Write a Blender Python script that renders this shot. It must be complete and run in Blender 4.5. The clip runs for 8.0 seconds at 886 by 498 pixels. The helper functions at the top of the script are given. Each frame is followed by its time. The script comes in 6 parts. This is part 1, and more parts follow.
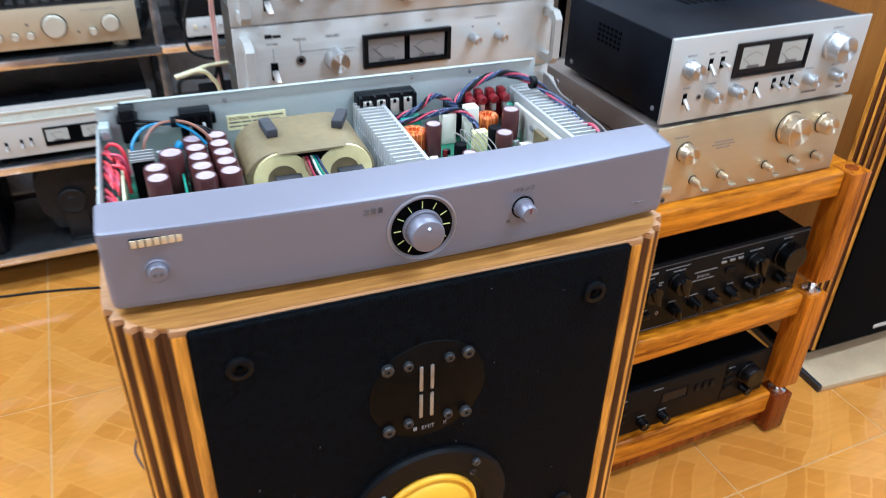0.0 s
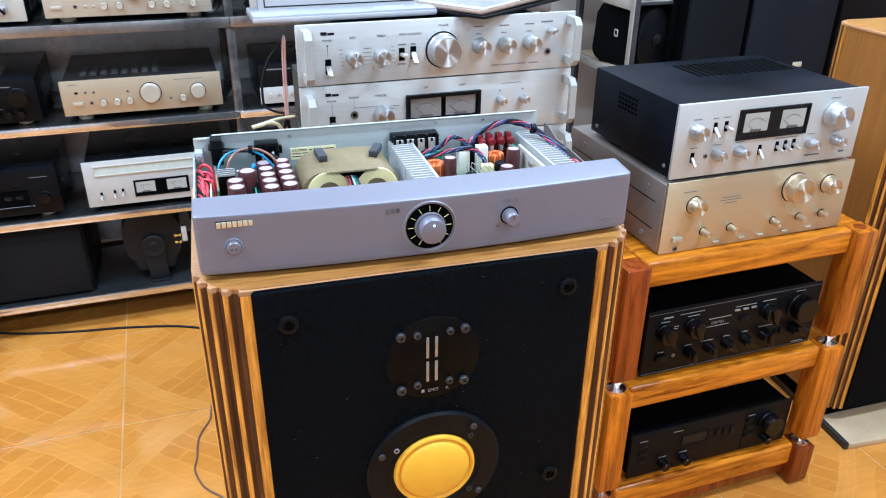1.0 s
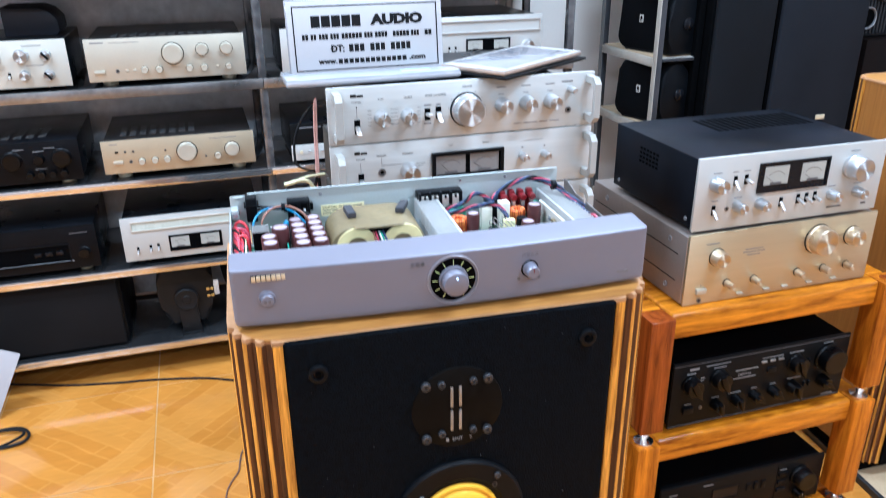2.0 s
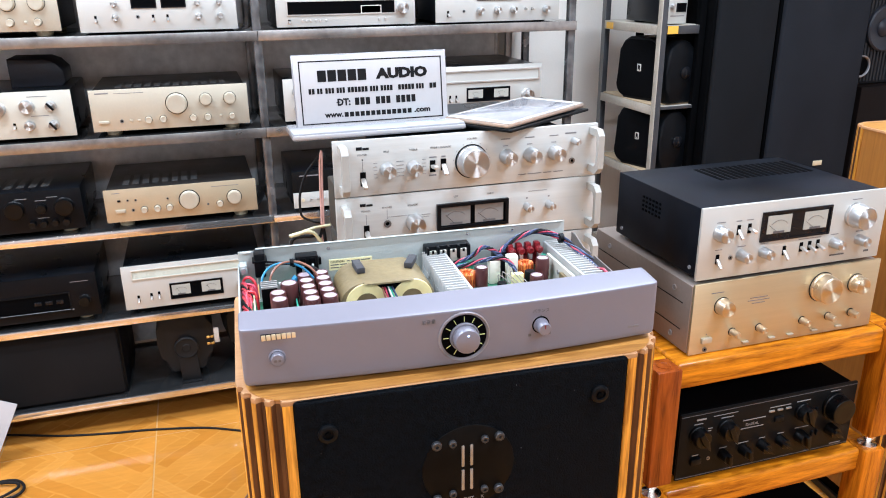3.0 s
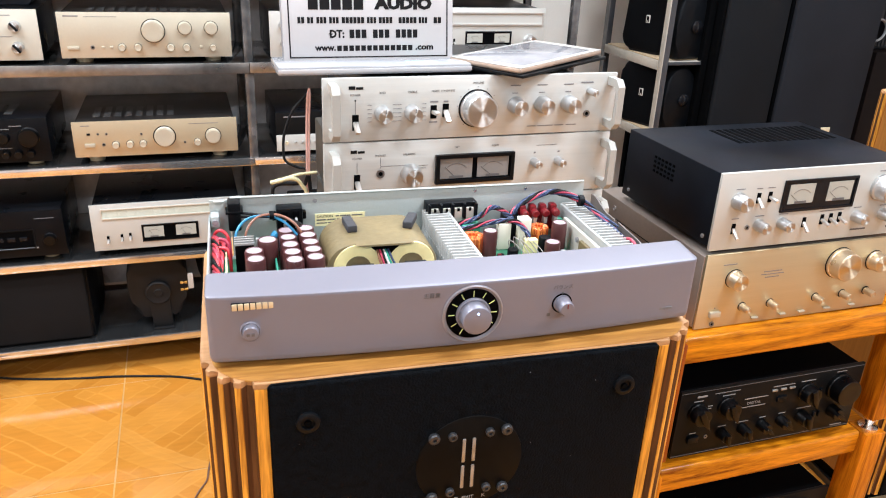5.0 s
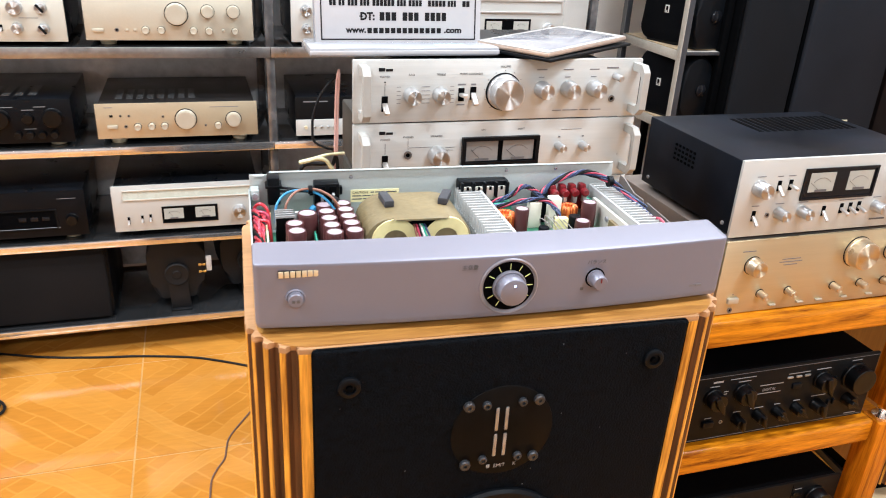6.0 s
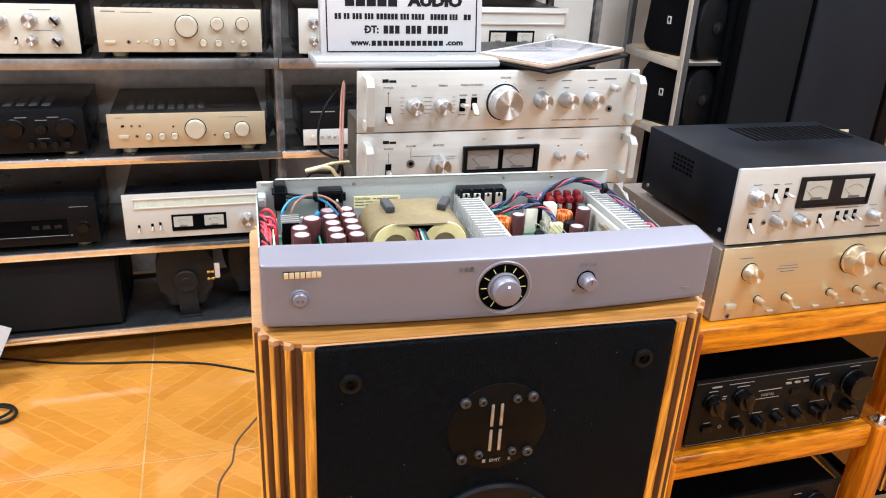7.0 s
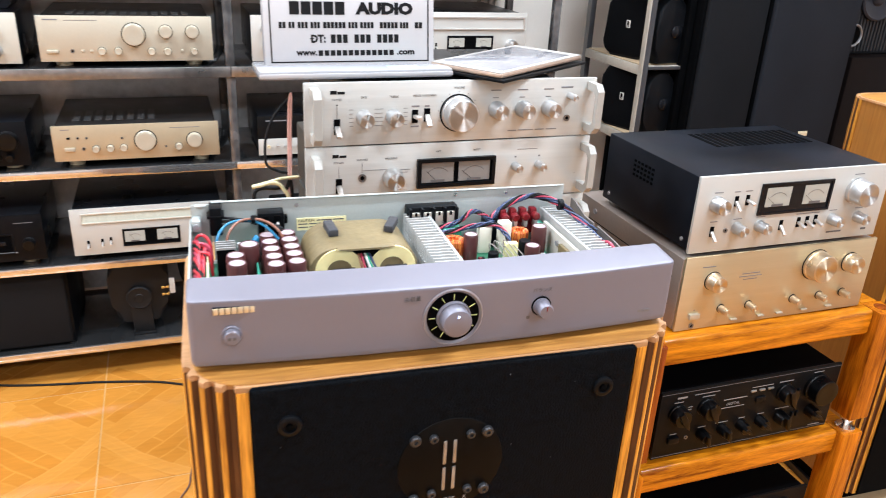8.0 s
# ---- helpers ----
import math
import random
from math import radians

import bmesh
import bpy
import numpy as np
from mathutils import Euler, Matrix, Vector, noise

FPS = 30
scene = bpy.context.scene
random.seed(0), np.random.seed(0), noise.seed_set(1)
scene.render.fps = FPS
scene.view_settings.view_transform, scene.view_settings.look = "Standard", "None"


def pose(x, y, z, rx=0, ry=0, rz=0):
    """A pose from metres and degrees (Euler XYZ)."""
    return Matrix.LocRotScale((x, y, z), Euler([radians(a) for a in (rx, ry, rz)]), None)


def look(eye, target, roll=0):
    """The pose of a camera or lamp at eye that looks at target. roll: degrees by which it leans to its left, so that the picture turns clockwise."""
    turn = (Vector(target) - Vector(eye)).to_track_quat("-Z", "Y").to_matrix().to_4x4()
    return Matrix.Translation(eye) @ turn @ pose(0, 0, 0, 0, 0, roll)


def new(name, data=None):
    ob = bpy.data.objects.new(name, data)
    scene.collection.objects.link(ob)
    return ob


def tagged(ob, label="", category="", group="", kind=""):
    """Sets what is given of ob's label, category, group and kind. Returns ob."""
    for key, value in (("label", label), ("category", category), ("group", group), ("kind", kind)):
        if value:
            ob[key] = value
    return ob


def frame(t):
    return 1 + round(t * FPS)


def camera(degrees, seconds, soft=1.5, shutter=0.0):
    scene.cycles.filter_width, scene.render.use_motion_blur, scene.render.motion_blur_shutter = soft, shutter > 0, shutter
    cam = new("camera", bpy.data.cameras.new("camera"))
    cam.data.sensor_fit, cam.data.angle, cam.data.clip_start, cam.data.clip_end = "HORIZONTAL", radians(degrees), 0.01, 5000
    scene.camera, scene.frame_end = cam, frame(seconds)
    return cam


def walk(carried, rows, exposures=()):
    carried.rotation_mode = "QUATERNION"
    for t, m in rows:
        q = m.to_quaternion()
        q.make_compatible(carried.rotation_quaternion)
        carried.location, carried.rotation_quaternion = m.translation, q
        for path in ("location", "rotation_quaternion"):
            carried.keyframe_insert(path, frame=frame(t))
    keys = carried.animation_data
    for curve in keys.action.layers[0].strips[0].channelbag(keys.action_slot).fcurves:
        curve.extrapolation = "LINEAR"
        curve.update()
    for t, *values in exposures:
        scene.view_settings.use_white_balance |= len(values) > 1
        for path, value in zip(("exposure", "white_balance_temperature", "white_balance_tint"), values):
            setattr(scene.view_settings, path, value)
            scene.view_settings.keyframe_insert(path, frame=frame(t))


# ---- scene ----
cam = camera(60.1, 8.0, soft=1.0, shutter=0.6)
PATH = [
    (0, (0.003, -0.008, 1.334), (0.71, 1.525, 0.262), 1.5),
    (0.2, (-0.003, -0.06, 1.346), (0.678, 1.515, 0.318), 1.1),
    (0.5, (0.0, -0.123, 1.353), (0.643, 1.502, 0.381), 0.6),
    (0.8, (-0.017, -0.174, 1.36), (0.596, 1.489, 0.433), 0.6),
    (1, (-0.02, -0.192, 1.361), (0.575, 1.49, 0.456), 0.7),
    (1.2, (-0.02, -0.204, 1.36), (0.56, 1.49, 0.47), 0.5),
    (1.5, (-0.023, -0.217, 1.36), (0.535, 1.503, 0.506), 0.4),
    (1.8, (-0.027, -0.223, 1.368), (0.52, 1.516, 0.547), -0.2),
    (2, (-0.025, -0.22, 1.375), (0.519, 1.539, 0.594), -0.5),
    (2.2, (-0.029, -0.211, 1.381), (0.524, 1.56, 0.63), -0.4),
    (3.3, (-0.035, -0.21, 1.387), (0.531, 1.588, 0.717), -0.6),
    (3.5, (-0.032, -0.211, 1.384), (0.535, 1.583, 0.707), -0.4),
    (4, (-0.027, -0.187, 1.371), (0.553, 1.59, 0.659), 0.5),
    (4.5, (-0.023, -0.121, 1.356), (0.573, 1.633, 0.604), 1.5),
    (4.7, (-0.019, -0.097, 1.356), (0.578, 1.648, 0.583), 2.0),
    (5.8, (-0.048, -0.1, 1.349), (0.54, 1.627, 0.529), 3.3),
    (6, (-0.053, -0.111, 1.348), (0.522, 1.62, 0.528), 3.2),
    (6.5, (-0.057, -0.13, 1.349), (0.499, 1.611, 0.536), 3.2),
    (6.8, (-0.057, -0.138, 1.354), (0.5, 1.606, 0.549), 3.2),
    (7, (-0.054, -0.143, 1.356), (0.504, 1.604, 0.558), 3.0),
    (7.5, (-0.045, -0.143, 1.356), (0.539, 1.602, 0.571), 2.9),
    (7.8, (-0.033, -0.125, 1.361), (0.584, 1.608, 0.577), 2.9),
    (8, (-0.022, -0.103, 1.358), (0.616, 1.621, 0.571), 2.9),
]
EXPOSURES = [(0.0, -0.31, 5220, 6), (0.5, -0.25, 5130, 6), (1.0, -0.2, 5100, 6), (2.0, -0.1, 5080, 7), (3.3, -0.03, 6000, 11), (4.0, -0.03, 6200, 11), (4.5, -0.04, 6250, 11), (6.0, -0.02, 6200, 11), (8.0, -0.02, 6120, 11)]
walk(cam, [(t, look(eye, target, roll)) for t, eye, target, roll in PATH], EXPOSURES)

# ---- light ----
world = bpy.data.worlds.new("world")
world.use_nodes = True
world.node_tree.nodes["Background"].inputs[0].default_value = (0.9, 0.95, 1.0, 1)
world.node_tree.nodes["Background"].inputs[1].default_value = 0.02
scene.world = world
scene.view_settings.exposure = 0.0
CEILING = 2.9
# All fixtures are unseen; the pair at y 0.3 and 1.1 brightens the shelving.
TUBES = [(1.25, 0.1, 1.2, 0.09, 64), (1.15, 1.4, 1.2, 0.09, 46), (-1.5, 0.3, 1.2, 0.09, 54), (-0.95, 1.1, 1.2, 0.09, 56), (1.2, -1.9, 0.5, 0.09, 44), (-0.72, -2.05, 1.6, 0.3, 54)]
for lx, ly, long, wide, watts in TUBES:
    lamp = bpy.data.lights.new("ceiling_lamp", "AREA")
    lamp.shape, lamp.size, lamp.size_y = "RECTANGLE", long, wide
    lamp.energy, lamp.color = watts, (0.84, 0.93, 1.0)
    ob = new("ceiling_lamp", lamp)
    ob.matrix_world = pose(lx, ly, CEILING - 0.075)


# ---- materials ----
def mat(name, base, rough=0.5, metal=0.0, var=0.1, scale=12.0, fine=160.0, bump=0.05, stretch=(1, 1, 1), rvar=0.12, coat=0.0, spec=0.5):
    m = bpy.data.materials.new(name)
    m.use_nodes = True
    n, l = m.node_tree.nodes, m.node_tree.links
    b = n["Principled BSDF"]
    tc, mp = n.new("ShaderNodeTexCoord"), n.new("ShaderNodeMapping")
    mp.inputs["Scale"].default_value = stretch
    l.new(tc.outputs["Object"], mp.inputs["Vector"])
    big, small = n.new("ShaderNodeTexNoise"), n.new("ShaderNodeTexNoise")
    big.inputs["Scale"].default_value, small.inputs["Scale"].default_value = scale, fine
    big.inputs["Detail"].default_value, small.inputs["Detail"].default_value = 5, 3
    for t in (big, small):
        l.new(mp.outputs[0], t.inputs["Vector"])
    mixed = n.new("ShaderNodeMath")
    mixed.operation = "MULTIPLY_ADD"
    mixed.inputs[1].default_value = 0.45
    l.new(small.outputs["Fac"], mixed.inputs[0])
    l.new(big.outputs["Fac"], mixed.inputs[2])
    ramp = n.new("ShaderNodeMapRange")
    ramp.inputs["From Min"].default_value, ramp.inputs["From Max"].default_value = 0.45, 1.0
    l.new(mixed.outputs[0], ramp.inputs["Value"])
    mix = n.new("ShaderNodeMix")
    mix.data_type = "RGBA"
    mix.inputs[6].default_value = (*[max(0, c * (1 - var)) for c in base], 1)
    mix.inputs[7].default_value = (*[min(1, c * (1 + var)) for c in base], 1)
    l.new(ramp.outputs[0], mix.inputs[0])
    l.new(mix.outputs[2], b.inputs["Base Color"])
    rr = n.new("ShaderNodeMapRange")
    rr.inputs["To Min"].default_value, rr.inputs["To Max"].default_value = max(0.02, rough - rvar), min(1, rough + rvar)
    l.new(big.outputs["Fac"], rr.inputs["Value"])
    l.new(rr.outputs[0], b.inputs["Roughness"])
    b.inputs["Metallic"].default_value = metal
    b.inputs["Coat Weight"].default_value = coat
    b.inputs["Coat Roughness"].default_value = 0.15
    b.inputs["Specular IOR Level"].default_value = spec
    if bump:
        bp = n.new("ShaderNodeBump")
        bp.inputs["Strength"].default_value, bp.inputs["Distance"].default_value = bump, 0.002
        l.new(small.outputs["Fac"], bp.inputs["Height"])
        l.new(bp.outputs[0], b.inputs["Normal"])
    return m


def wood(name, dark, light, along="x", rough=0.35, rings=26.0, coat=0.3, contrast=1.0, spec=0.5):
    """Grain that runs along one axis: long streaks, fine pores and slow colour drift; each piece differs a little."""
    m = bpy.data.materials.new(name)
    m.use_nodes = True
    n, l = m.node_tree.nodes, m.node_tree.links
    b = n["Principled BSDF"]
    tc, mp, info, add = n.new("ShaderNodeTexCoord"), n.new("ShaderNodeMapping"), n.new("ShaderNodeObjectInfo"), n.new("ShaderNodeVectorMath")
    add.operation = "MULTIPLY_ADD"
    add.inputs[1].default_value = (3.1, 2.3, 1.7)
    l.new(info.outputs["Random"], add.inputs[0])
    l.new(tc.outputs["Object"], add.inputs[2])
    s = {"x": (0.09, 1, 1), "y": (1, 0.09, 1), "z": (1, 1, 0.07)}[along]
    mp.inputs["Scale"].default_value = s
    l.new(add.outputs[0], mp.inputs["Vector"])
    drift, streak, pore = n.new("ShaderNodeTexNoise"), n.new("ShaderNodeTexNoise"), n.new("ShaderNodeTexNoise")
    for t, sc, d in ((drift, 9, 2), (streak, rings * 2.6, 6), (pore, 520, 2)):
        t.inputs["Scale"].default_value, t.inputs["Detail"].default_value = sc, d
        l.new(mp.outputs[0], t.inputs["Vector"])
    streak.inputs["Distortion"].default_value = 0.8
    a = n.new("ShaderNodeMath")
    a.operation = "MULTIPLY_ADD"
    a.inputs[1].default_value = 0.55
    l.new(drift.outputs["Fac"], a.inputs[0])
    l.new(streak.outputs["Fac"], a.inputs[2])
    c = n.new("ShaderNodeMath")
    c.operation = "MULTIPLY_ADD"
    c.inputs[1].default_value = 0.3
    l.new(pore.outputs["Fac"], c.inputs[0])
    l.new(a.outputs[0], c.inputs[2])
    ramp = n.new("ShaderNodeMapRange")
    ramp.inputs["From Min"].default_value, ramp.inputs["From Max"].default_value = 0.92 - 0.32 / contrast, 0.92 + 0.32 / contrast
    l.new(c.outputs[0], ramp.inputs["Value"])
    mix = n.new("ShaderNodeMix")
    mix.data_type = "RGBA"
    mix.inputs[6].default_value, mix.inputs[7].default_value = (*dark, 1), (*light, 1)
    l.new(ramp.outputs[0], mix.inputs[0])
    hue = n.new("ShaderNodeHueSaturation")
    vr = n.new("ShaderNodeMapRange")
    vr.inputs["To Min"].default_value, vr.inputs["To Max"].default_value = 0.86, 1.12
    l.new(info.outputs["Random"], vr.inputs["Value"])
    l.new(vr.outputs[0], hue.inputs["Value"])
    l.new(mix.outputs[2], hue.inputs["Color"])
    l.new(hue.outputs[0], b.inputs["Base Color"])
    b.inputs["Roughness"].default_value = rough
    b.inputs["Specular IOR Level"].default_value = spec
    b.inputs["Coat Weight"].default_value, b.inputs["Coat Roughness"].default_value = coat, 0.18
    bp = n.new("ShaderNodeBump")
    bp.inputs["Strength"].default_value, bp.inputs["Distance"].default_value = 0.12, 0.001
    l.new(c.outputs[0], bp.inputs["Height"])
    l.new(bp.outputs[0], b.inputs["Normal"])
    return m


def brushed(name, base, rough=0.3, along="x", var=0.1):
    s = {"x": (0.015, 1, 1), "z": (1, 1, 0.015), "ring": (1, 1, 1)}[along]
    return mat(name, base, rough, 1.0, var, 60, 900, 0.03, s, 0.05)


def floor_tile():
    """Glazed ceramic tile printed with slanting parquet staves; arched double lines cut off two corners, so that four tiles make a diamond."""
    m = bpy.data.materials.new("floor_tile")
    m.use_nodes = True
    n, l = m.node_tree.nodes, m.node_tree.links
    b = n["Principled BSDF"]
    geo, info = n.new("ShaderNodeNewGeometry"), n.new("ShaderNodeObjectInfo")

    def calc(op, *terms):
        node = n.new("ShaderNodeMath")
        node.operation = op
        for slot, term in zip(node.inputs, terms):
            if isinstance(term, (int, float)):
                slot.default_value = term
            else:
                l.new(term, slot)
        return node.outputs[0]

    def mixed(fac, low, high):
        node = n.new("ShaderNodeMix")
        node.data_type = "RGBA"
        for slot, term in zip((0, 6, 7), (fac, low, high)):
            if isinstance(term, float):
                node.inputs[slot].default_value = term
            elif isinstance(term, tuple):
                node.inputs[slot].default_value = (*term, 1)
            else:
                l.new(term, node.inputs[slot])
        return node.outputs[2]

    wob, warp, split = n.new("ShaderNodeTexNoise"), n.new("ShaderNodeVectorMath"), n.new("ShaderNodeSeparateXYZ")
    wob.inputs["Scale"].default_value = 9
    warp.operation = "MULTIPLY_ADD"
    warp.inputs[1].default_value = (0.022, 0.022, 0)
    l.new(geo.outputs["Position"], wob.inputs["Vector"])
    l.new(wob.outputs["Color"], warp.inputs[0])
    l.new(geo.outputs["Position"], warp.inputs[2])
    l.new(warp.outputs[0], split.inputs[0])
    fx = calc("PINGPONG", calc("DIVIDE", calc("ADD", split.outputs[0], 0.2755), 0.4557), 1.0)
    fy = calc("PINGPONG", calc("DIVIDE", calc("SUBTRACT", split.outputs[1], 1.626), 0.4325), 1.0)
    across, along = calc("SUBTRACT", fx, fy), calc("ADD", fx, fy)
    bent = calc("SUBTRACT", along, calc("MULTIPLY", calc("MULTIPLY", across, across), 0.2))
    fold = calc("PINGPONG", bent, 1.0)

    def staves(u, v, long, wide, dark, light, line):
        to, br = n.new("ShaderNodeCombineXYZ"), n.new("ShaderNodeTexBrick")
        l.new(u, to.inputs[0]), l.new(v, to.inputs[1])
        l.new(to.outputs[0], br.inputs["Vector"])
        for name, value in (("Scale", 1.0), ("Brick Width", long), ("Row Height", wide), ("Mortar Size", 0.017), ("Mortar Smooth", 1.0), ("Bias", 0.15)):
            br.inputs[name].default_value = value
        br.offset = 0.37
        for name, value in (("Color1", dark), ("Color2", light), ("Mortar", line)):
            br.inputs[name].default_value = (*value, 1)
        return br.outputs["Color"]

    field = staves(along, across, 0.72, 0.14, (0.5, 0.178, 0.018), (0.665, 0.286, 0.047), (0.665, 0.29, 0.05))
    corner = staves(across, along, 0.42, 0.13, (0.53, 0.2, 0.024), (0.675, 0.295, 0.052), (0.665, 0.29, 0.05))

    def edge(at, wide):
        return calc("SUBTRACT", 1.0, calc("SMOOTH_MIN", calc("DIVIDE", calc("ABSOLUTE", calc("SUBTRACT", fold, at)), wide), 1.0, 0.2))

    inside = calc("LESS_THAN", fold, 0.44)
    colour = mixed(inside, field, corner)
    band = calc("MULTIPLY", calc("GREATER_THAN", fold, 0.4), calc("LESS_THAN", fold, 0.52))
    colour = mixed(band, colour, (0.675, 0.298, 0.056))
    lines = calc("MAXIMUM", calc("MAXIMUM", edge(0.4, 0.014), edge(0.52, 0.014)), calc("MULTIPLY", edge(0.46, 0.01), 0.6))
    colour = mixed(calc("MULTIPLY", lines, 0.85), colour, (0.715, 0.337, 0.074))
    colour = mixed(0.34, colour, (0.63, 0.263, 0.041))
    grain, gmap, cloud = n.new("ShaderNodeTexNoise"), n.new("ShaderNodeMapping"), n.new("ShaderNodeTexNoise")
    gmap.inputs["Rotation"].default_value, gmap.inputs["Scale"].default_value = (0, 0, radians(40)), (14, 90, 1)
    l.new(geo.outputs["Position"], gmap.inputs["Vector"])
    l.new(gmap.outputs[0], grain.inputs["Vector"])
    grain.inputs["Scale"].default_value, grain.inputs["Detail"].default_value = 1.0, 4
    cloud.inputs["Scale"].default_value, cloud.inputs["Detail"].default_value = 5, 4
    l.new(geo.outputs["Position"], cloud.inputs["Vector"])
    tone, hue = n.new("ShaderNodeMapRange"), n.new("ShaderNodeHueSaturation")
    tone.inputs["From Min"].default_value, tone.inputs["From Max"].default_value = 0.6, 1.4
    tone.inputs["To Min"].default_value, tone.inputs["To Max"].default_value = 0.84, 1.14
    l.new(calc("ADD", calc("ADD", calc("MULTIPLY", grain.outputs["Fac"], 0.7), calc("MULTIPLY", cloud.outputs["Fac"], 0.9)), calc("MULTIPLY", info.outputs["Random"], 0.15)), tone.inputs["Value"])
    l.new(tone.outputs[0], hue.inputs["Value"])
    l.new(colour, hue.inputs["Color"])
    l.new(hue.outputs[0], b.inputs["Base Color"])
    b.inputs["Roughness"].default_value = 0.12
    b.inputs["Specular IOR Level"].default_value = 0.6
    bp = n.new("ShaderNodeBump")
    bp.inputs["Strength"].default_value, bp.inputs["Distance"].default_value = 0.025, 0.002
    l.new(cloud.outputs["Fac"], bp.inputs["Height"])
    l.new(bp.outputs[0], b.inputs["Normal"])
    return m


def glow(name, colour, strength):
    m = bpy.data.materials.new(name)
    m.use_nodes = True
    b = m.node_tree.nodes["Principled BSDF"]
    b.inputs["Base Color"].default_value = (0.9, 0.9, 0.9, 1)
    b.inputs["Emission Color"].default_value = (*colour, 1)
    b.inputs["Emission Strength"].default_value = strength
    return m


TILE, GROUT = floor_tile(), mat("grout", (0.54, 0.295, 0.095), 0.6, var=0.25, scale=6, bump=0.3)
WALL_PLAIN = mat("white_wall_paint", (0.76, 0.77, 0.78), 0.7, var=0.04, scale=3, bump=0.1)
WALL = mat("wall_paint", (0.84, 0.79, 0.72), 0.7, var=0.04, scale=3, bump=0.1)
CEIL = mat("ceiling_paint", (0.82, 0.82, 0.8), 0.8, var=0.03, scale=2)
OAK_TOP = wood("oak_veneer", (0.3, 0.128, 0.025), (0.53, 0.255, 0.06), "x", 0.36, 60, 0.12, 1.5)
OAK_SIDE = wood("oak_side", (0.25, 0.095, 0.015), (0.42, 0.175, 0.032), "z", 0.4, 40, 0.12, 0.8)
STRIP = wood("strip_oak", (0.24, 0.078, 0.006), (0.86, 0.39, 0.045), "z", 0.34, 75, 0.15, 1.5)
STRIP_DARK = wood("strip_walnut", (0.04, 0.014, 0.005), (0.17, 0.062, 0.017), "z", 0.5, 60, 0.03, 1.3)
EDGE_WOOD = wood("pale_edge_wood", (0.36, 0.18, 0.07), (0.56, 0.295, 0.13), "x", 0.5, 60, 0.05, 1.0)
STAND_X = wood("stand_wood_board", (0.13, 0.024, 0.0012), (0.76, 0.268, 0.008), "x", 0.22, 22, 0.08, 1.3, 0.28)
STAND_Z = wood("stand_wood_leg", (0.12, 0.022, 0.0012), (0.68, 0.208, 0.006), "z", 0.22, 22, 0.08, 1.3, 0.28)
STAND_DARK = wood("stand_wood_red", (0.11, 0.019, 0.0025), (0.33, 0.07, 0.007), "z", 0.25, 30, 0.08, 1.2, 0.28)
BAFFLE = mat("baffle_black", (0.0014, 0.0023, 0.0036), 0.62, var=1.0, scale=160, fine=520, bump=0.6, spec=0.05)
TWEETER_BLACK = mat("brown_black_plate", (0.004, 0.0034, 0.003), 0.5, var=0.3, scale=40, spec=0.06)
CLOTH = mat("black_cloth", (0.0018, 0.002, 0.0027), 0.9, var=0.3, scale=6, fine=900, bump=0.4, spec=0.08)
CLOTH_BROWN = mat("brown_black_cloth", (0.009, 0.008, 0.008), 0.9, var=0.25, scale=5, fine=900, bump=0.4, spec=0.1)
CLOTH_DARK = mat("dark_grille_cloth", (0.0075, 0.008, 0.0095), 0.9, var=0.25, scale=5, fine=900, bump=0.4, spec=0.1)
CLOTH_GREY = mat("charcoal_cloth", (0.0125, 0.0135, 0.017), 0.9, var=0.25, scale=5, fine=900, bump=0.4, spec=0.1)
BLACK = mat("black_plastic", (0.0028, 0.0034, 0.0045), 0.42, var=0.3, scale=20, spec=0.12)
BLACK_SHELL = mat("moulded_black_shell", (0.007, 0.0071, 0.0078), 0.5, var=0.2, scale=30, fine=700, bump=0.1, spec=0.25)
BLACK_MATT = mat("black_matt", (0.0009, 0.001, 0.0013), 0.75, var=0.3, spec=0.04)
BLACK_CASE = mat("black_steel_case", (0.007, 0.008, 0.0105), 0.3, var=0.3, scale=9, fine=700, bump=0.06, spec=0.35)
# The strong colour drift stands in for cloudy ceiling reflections on the top.
VINYL_CASE = mat("black_vinyl_case", (0.0078, 0.0092, 0.013), 0.36, var=0.6, scale=6, fine=700, bump=0.06, rvar=0.16, spec=0.1)
BLACK_PANEL = mat("black_anodised_panel", (0.0048, 0.0045, 0.0045), 0.45, 0.0, var=0.2, scale=9, spec=0.1)
# Black of the front panels on the steel shelving, slightly varied.
BLACK_FACE = mat("shelf_unit_black", (0.003, 0.003, 0.0038), 0.42, 0.0, var=0.25, scale=9, spec=0.12)
SLATE = mat("slate_plastic", (0.018, 0.02, 0.028), 0.45, var=0.2, scale=20, spec=0.3)
BLACK_GLOSS = mat("black_gloss", (0.007, 0.0075, 0.0095), 0.2, var=0.2, spec=0.2)
SHADED_STEEL = mat("shaded_grey_steel", (0.16, 0.14, 0.13), 0.45, 0.4, var=0.12, scale=8)
BEZEL = mat("silver_lilac_bezel", (0.3, 0.295, 0.33), 0.3, 0.6, var=0.05, scale=40)
OLIVE_CASE = mat("olive_grey_case", (0.05, 0.047, 0.042), 0.4, 0.3, var=0.15, scale=8)
JOY = mat("lilac_silver_paint", (0.186, 0.182, 0.22), 0.4, 0.22, var=0.05, scale=7, fine=1500, bump=0.03, rvar=0.06)
ALU = mat("brushed_aluminium", (0.525, 0.53, 0.505), 0.42, 0.3, 0.07, 120, 1600, 0.05, (0.012, 1, 1), 0.06)


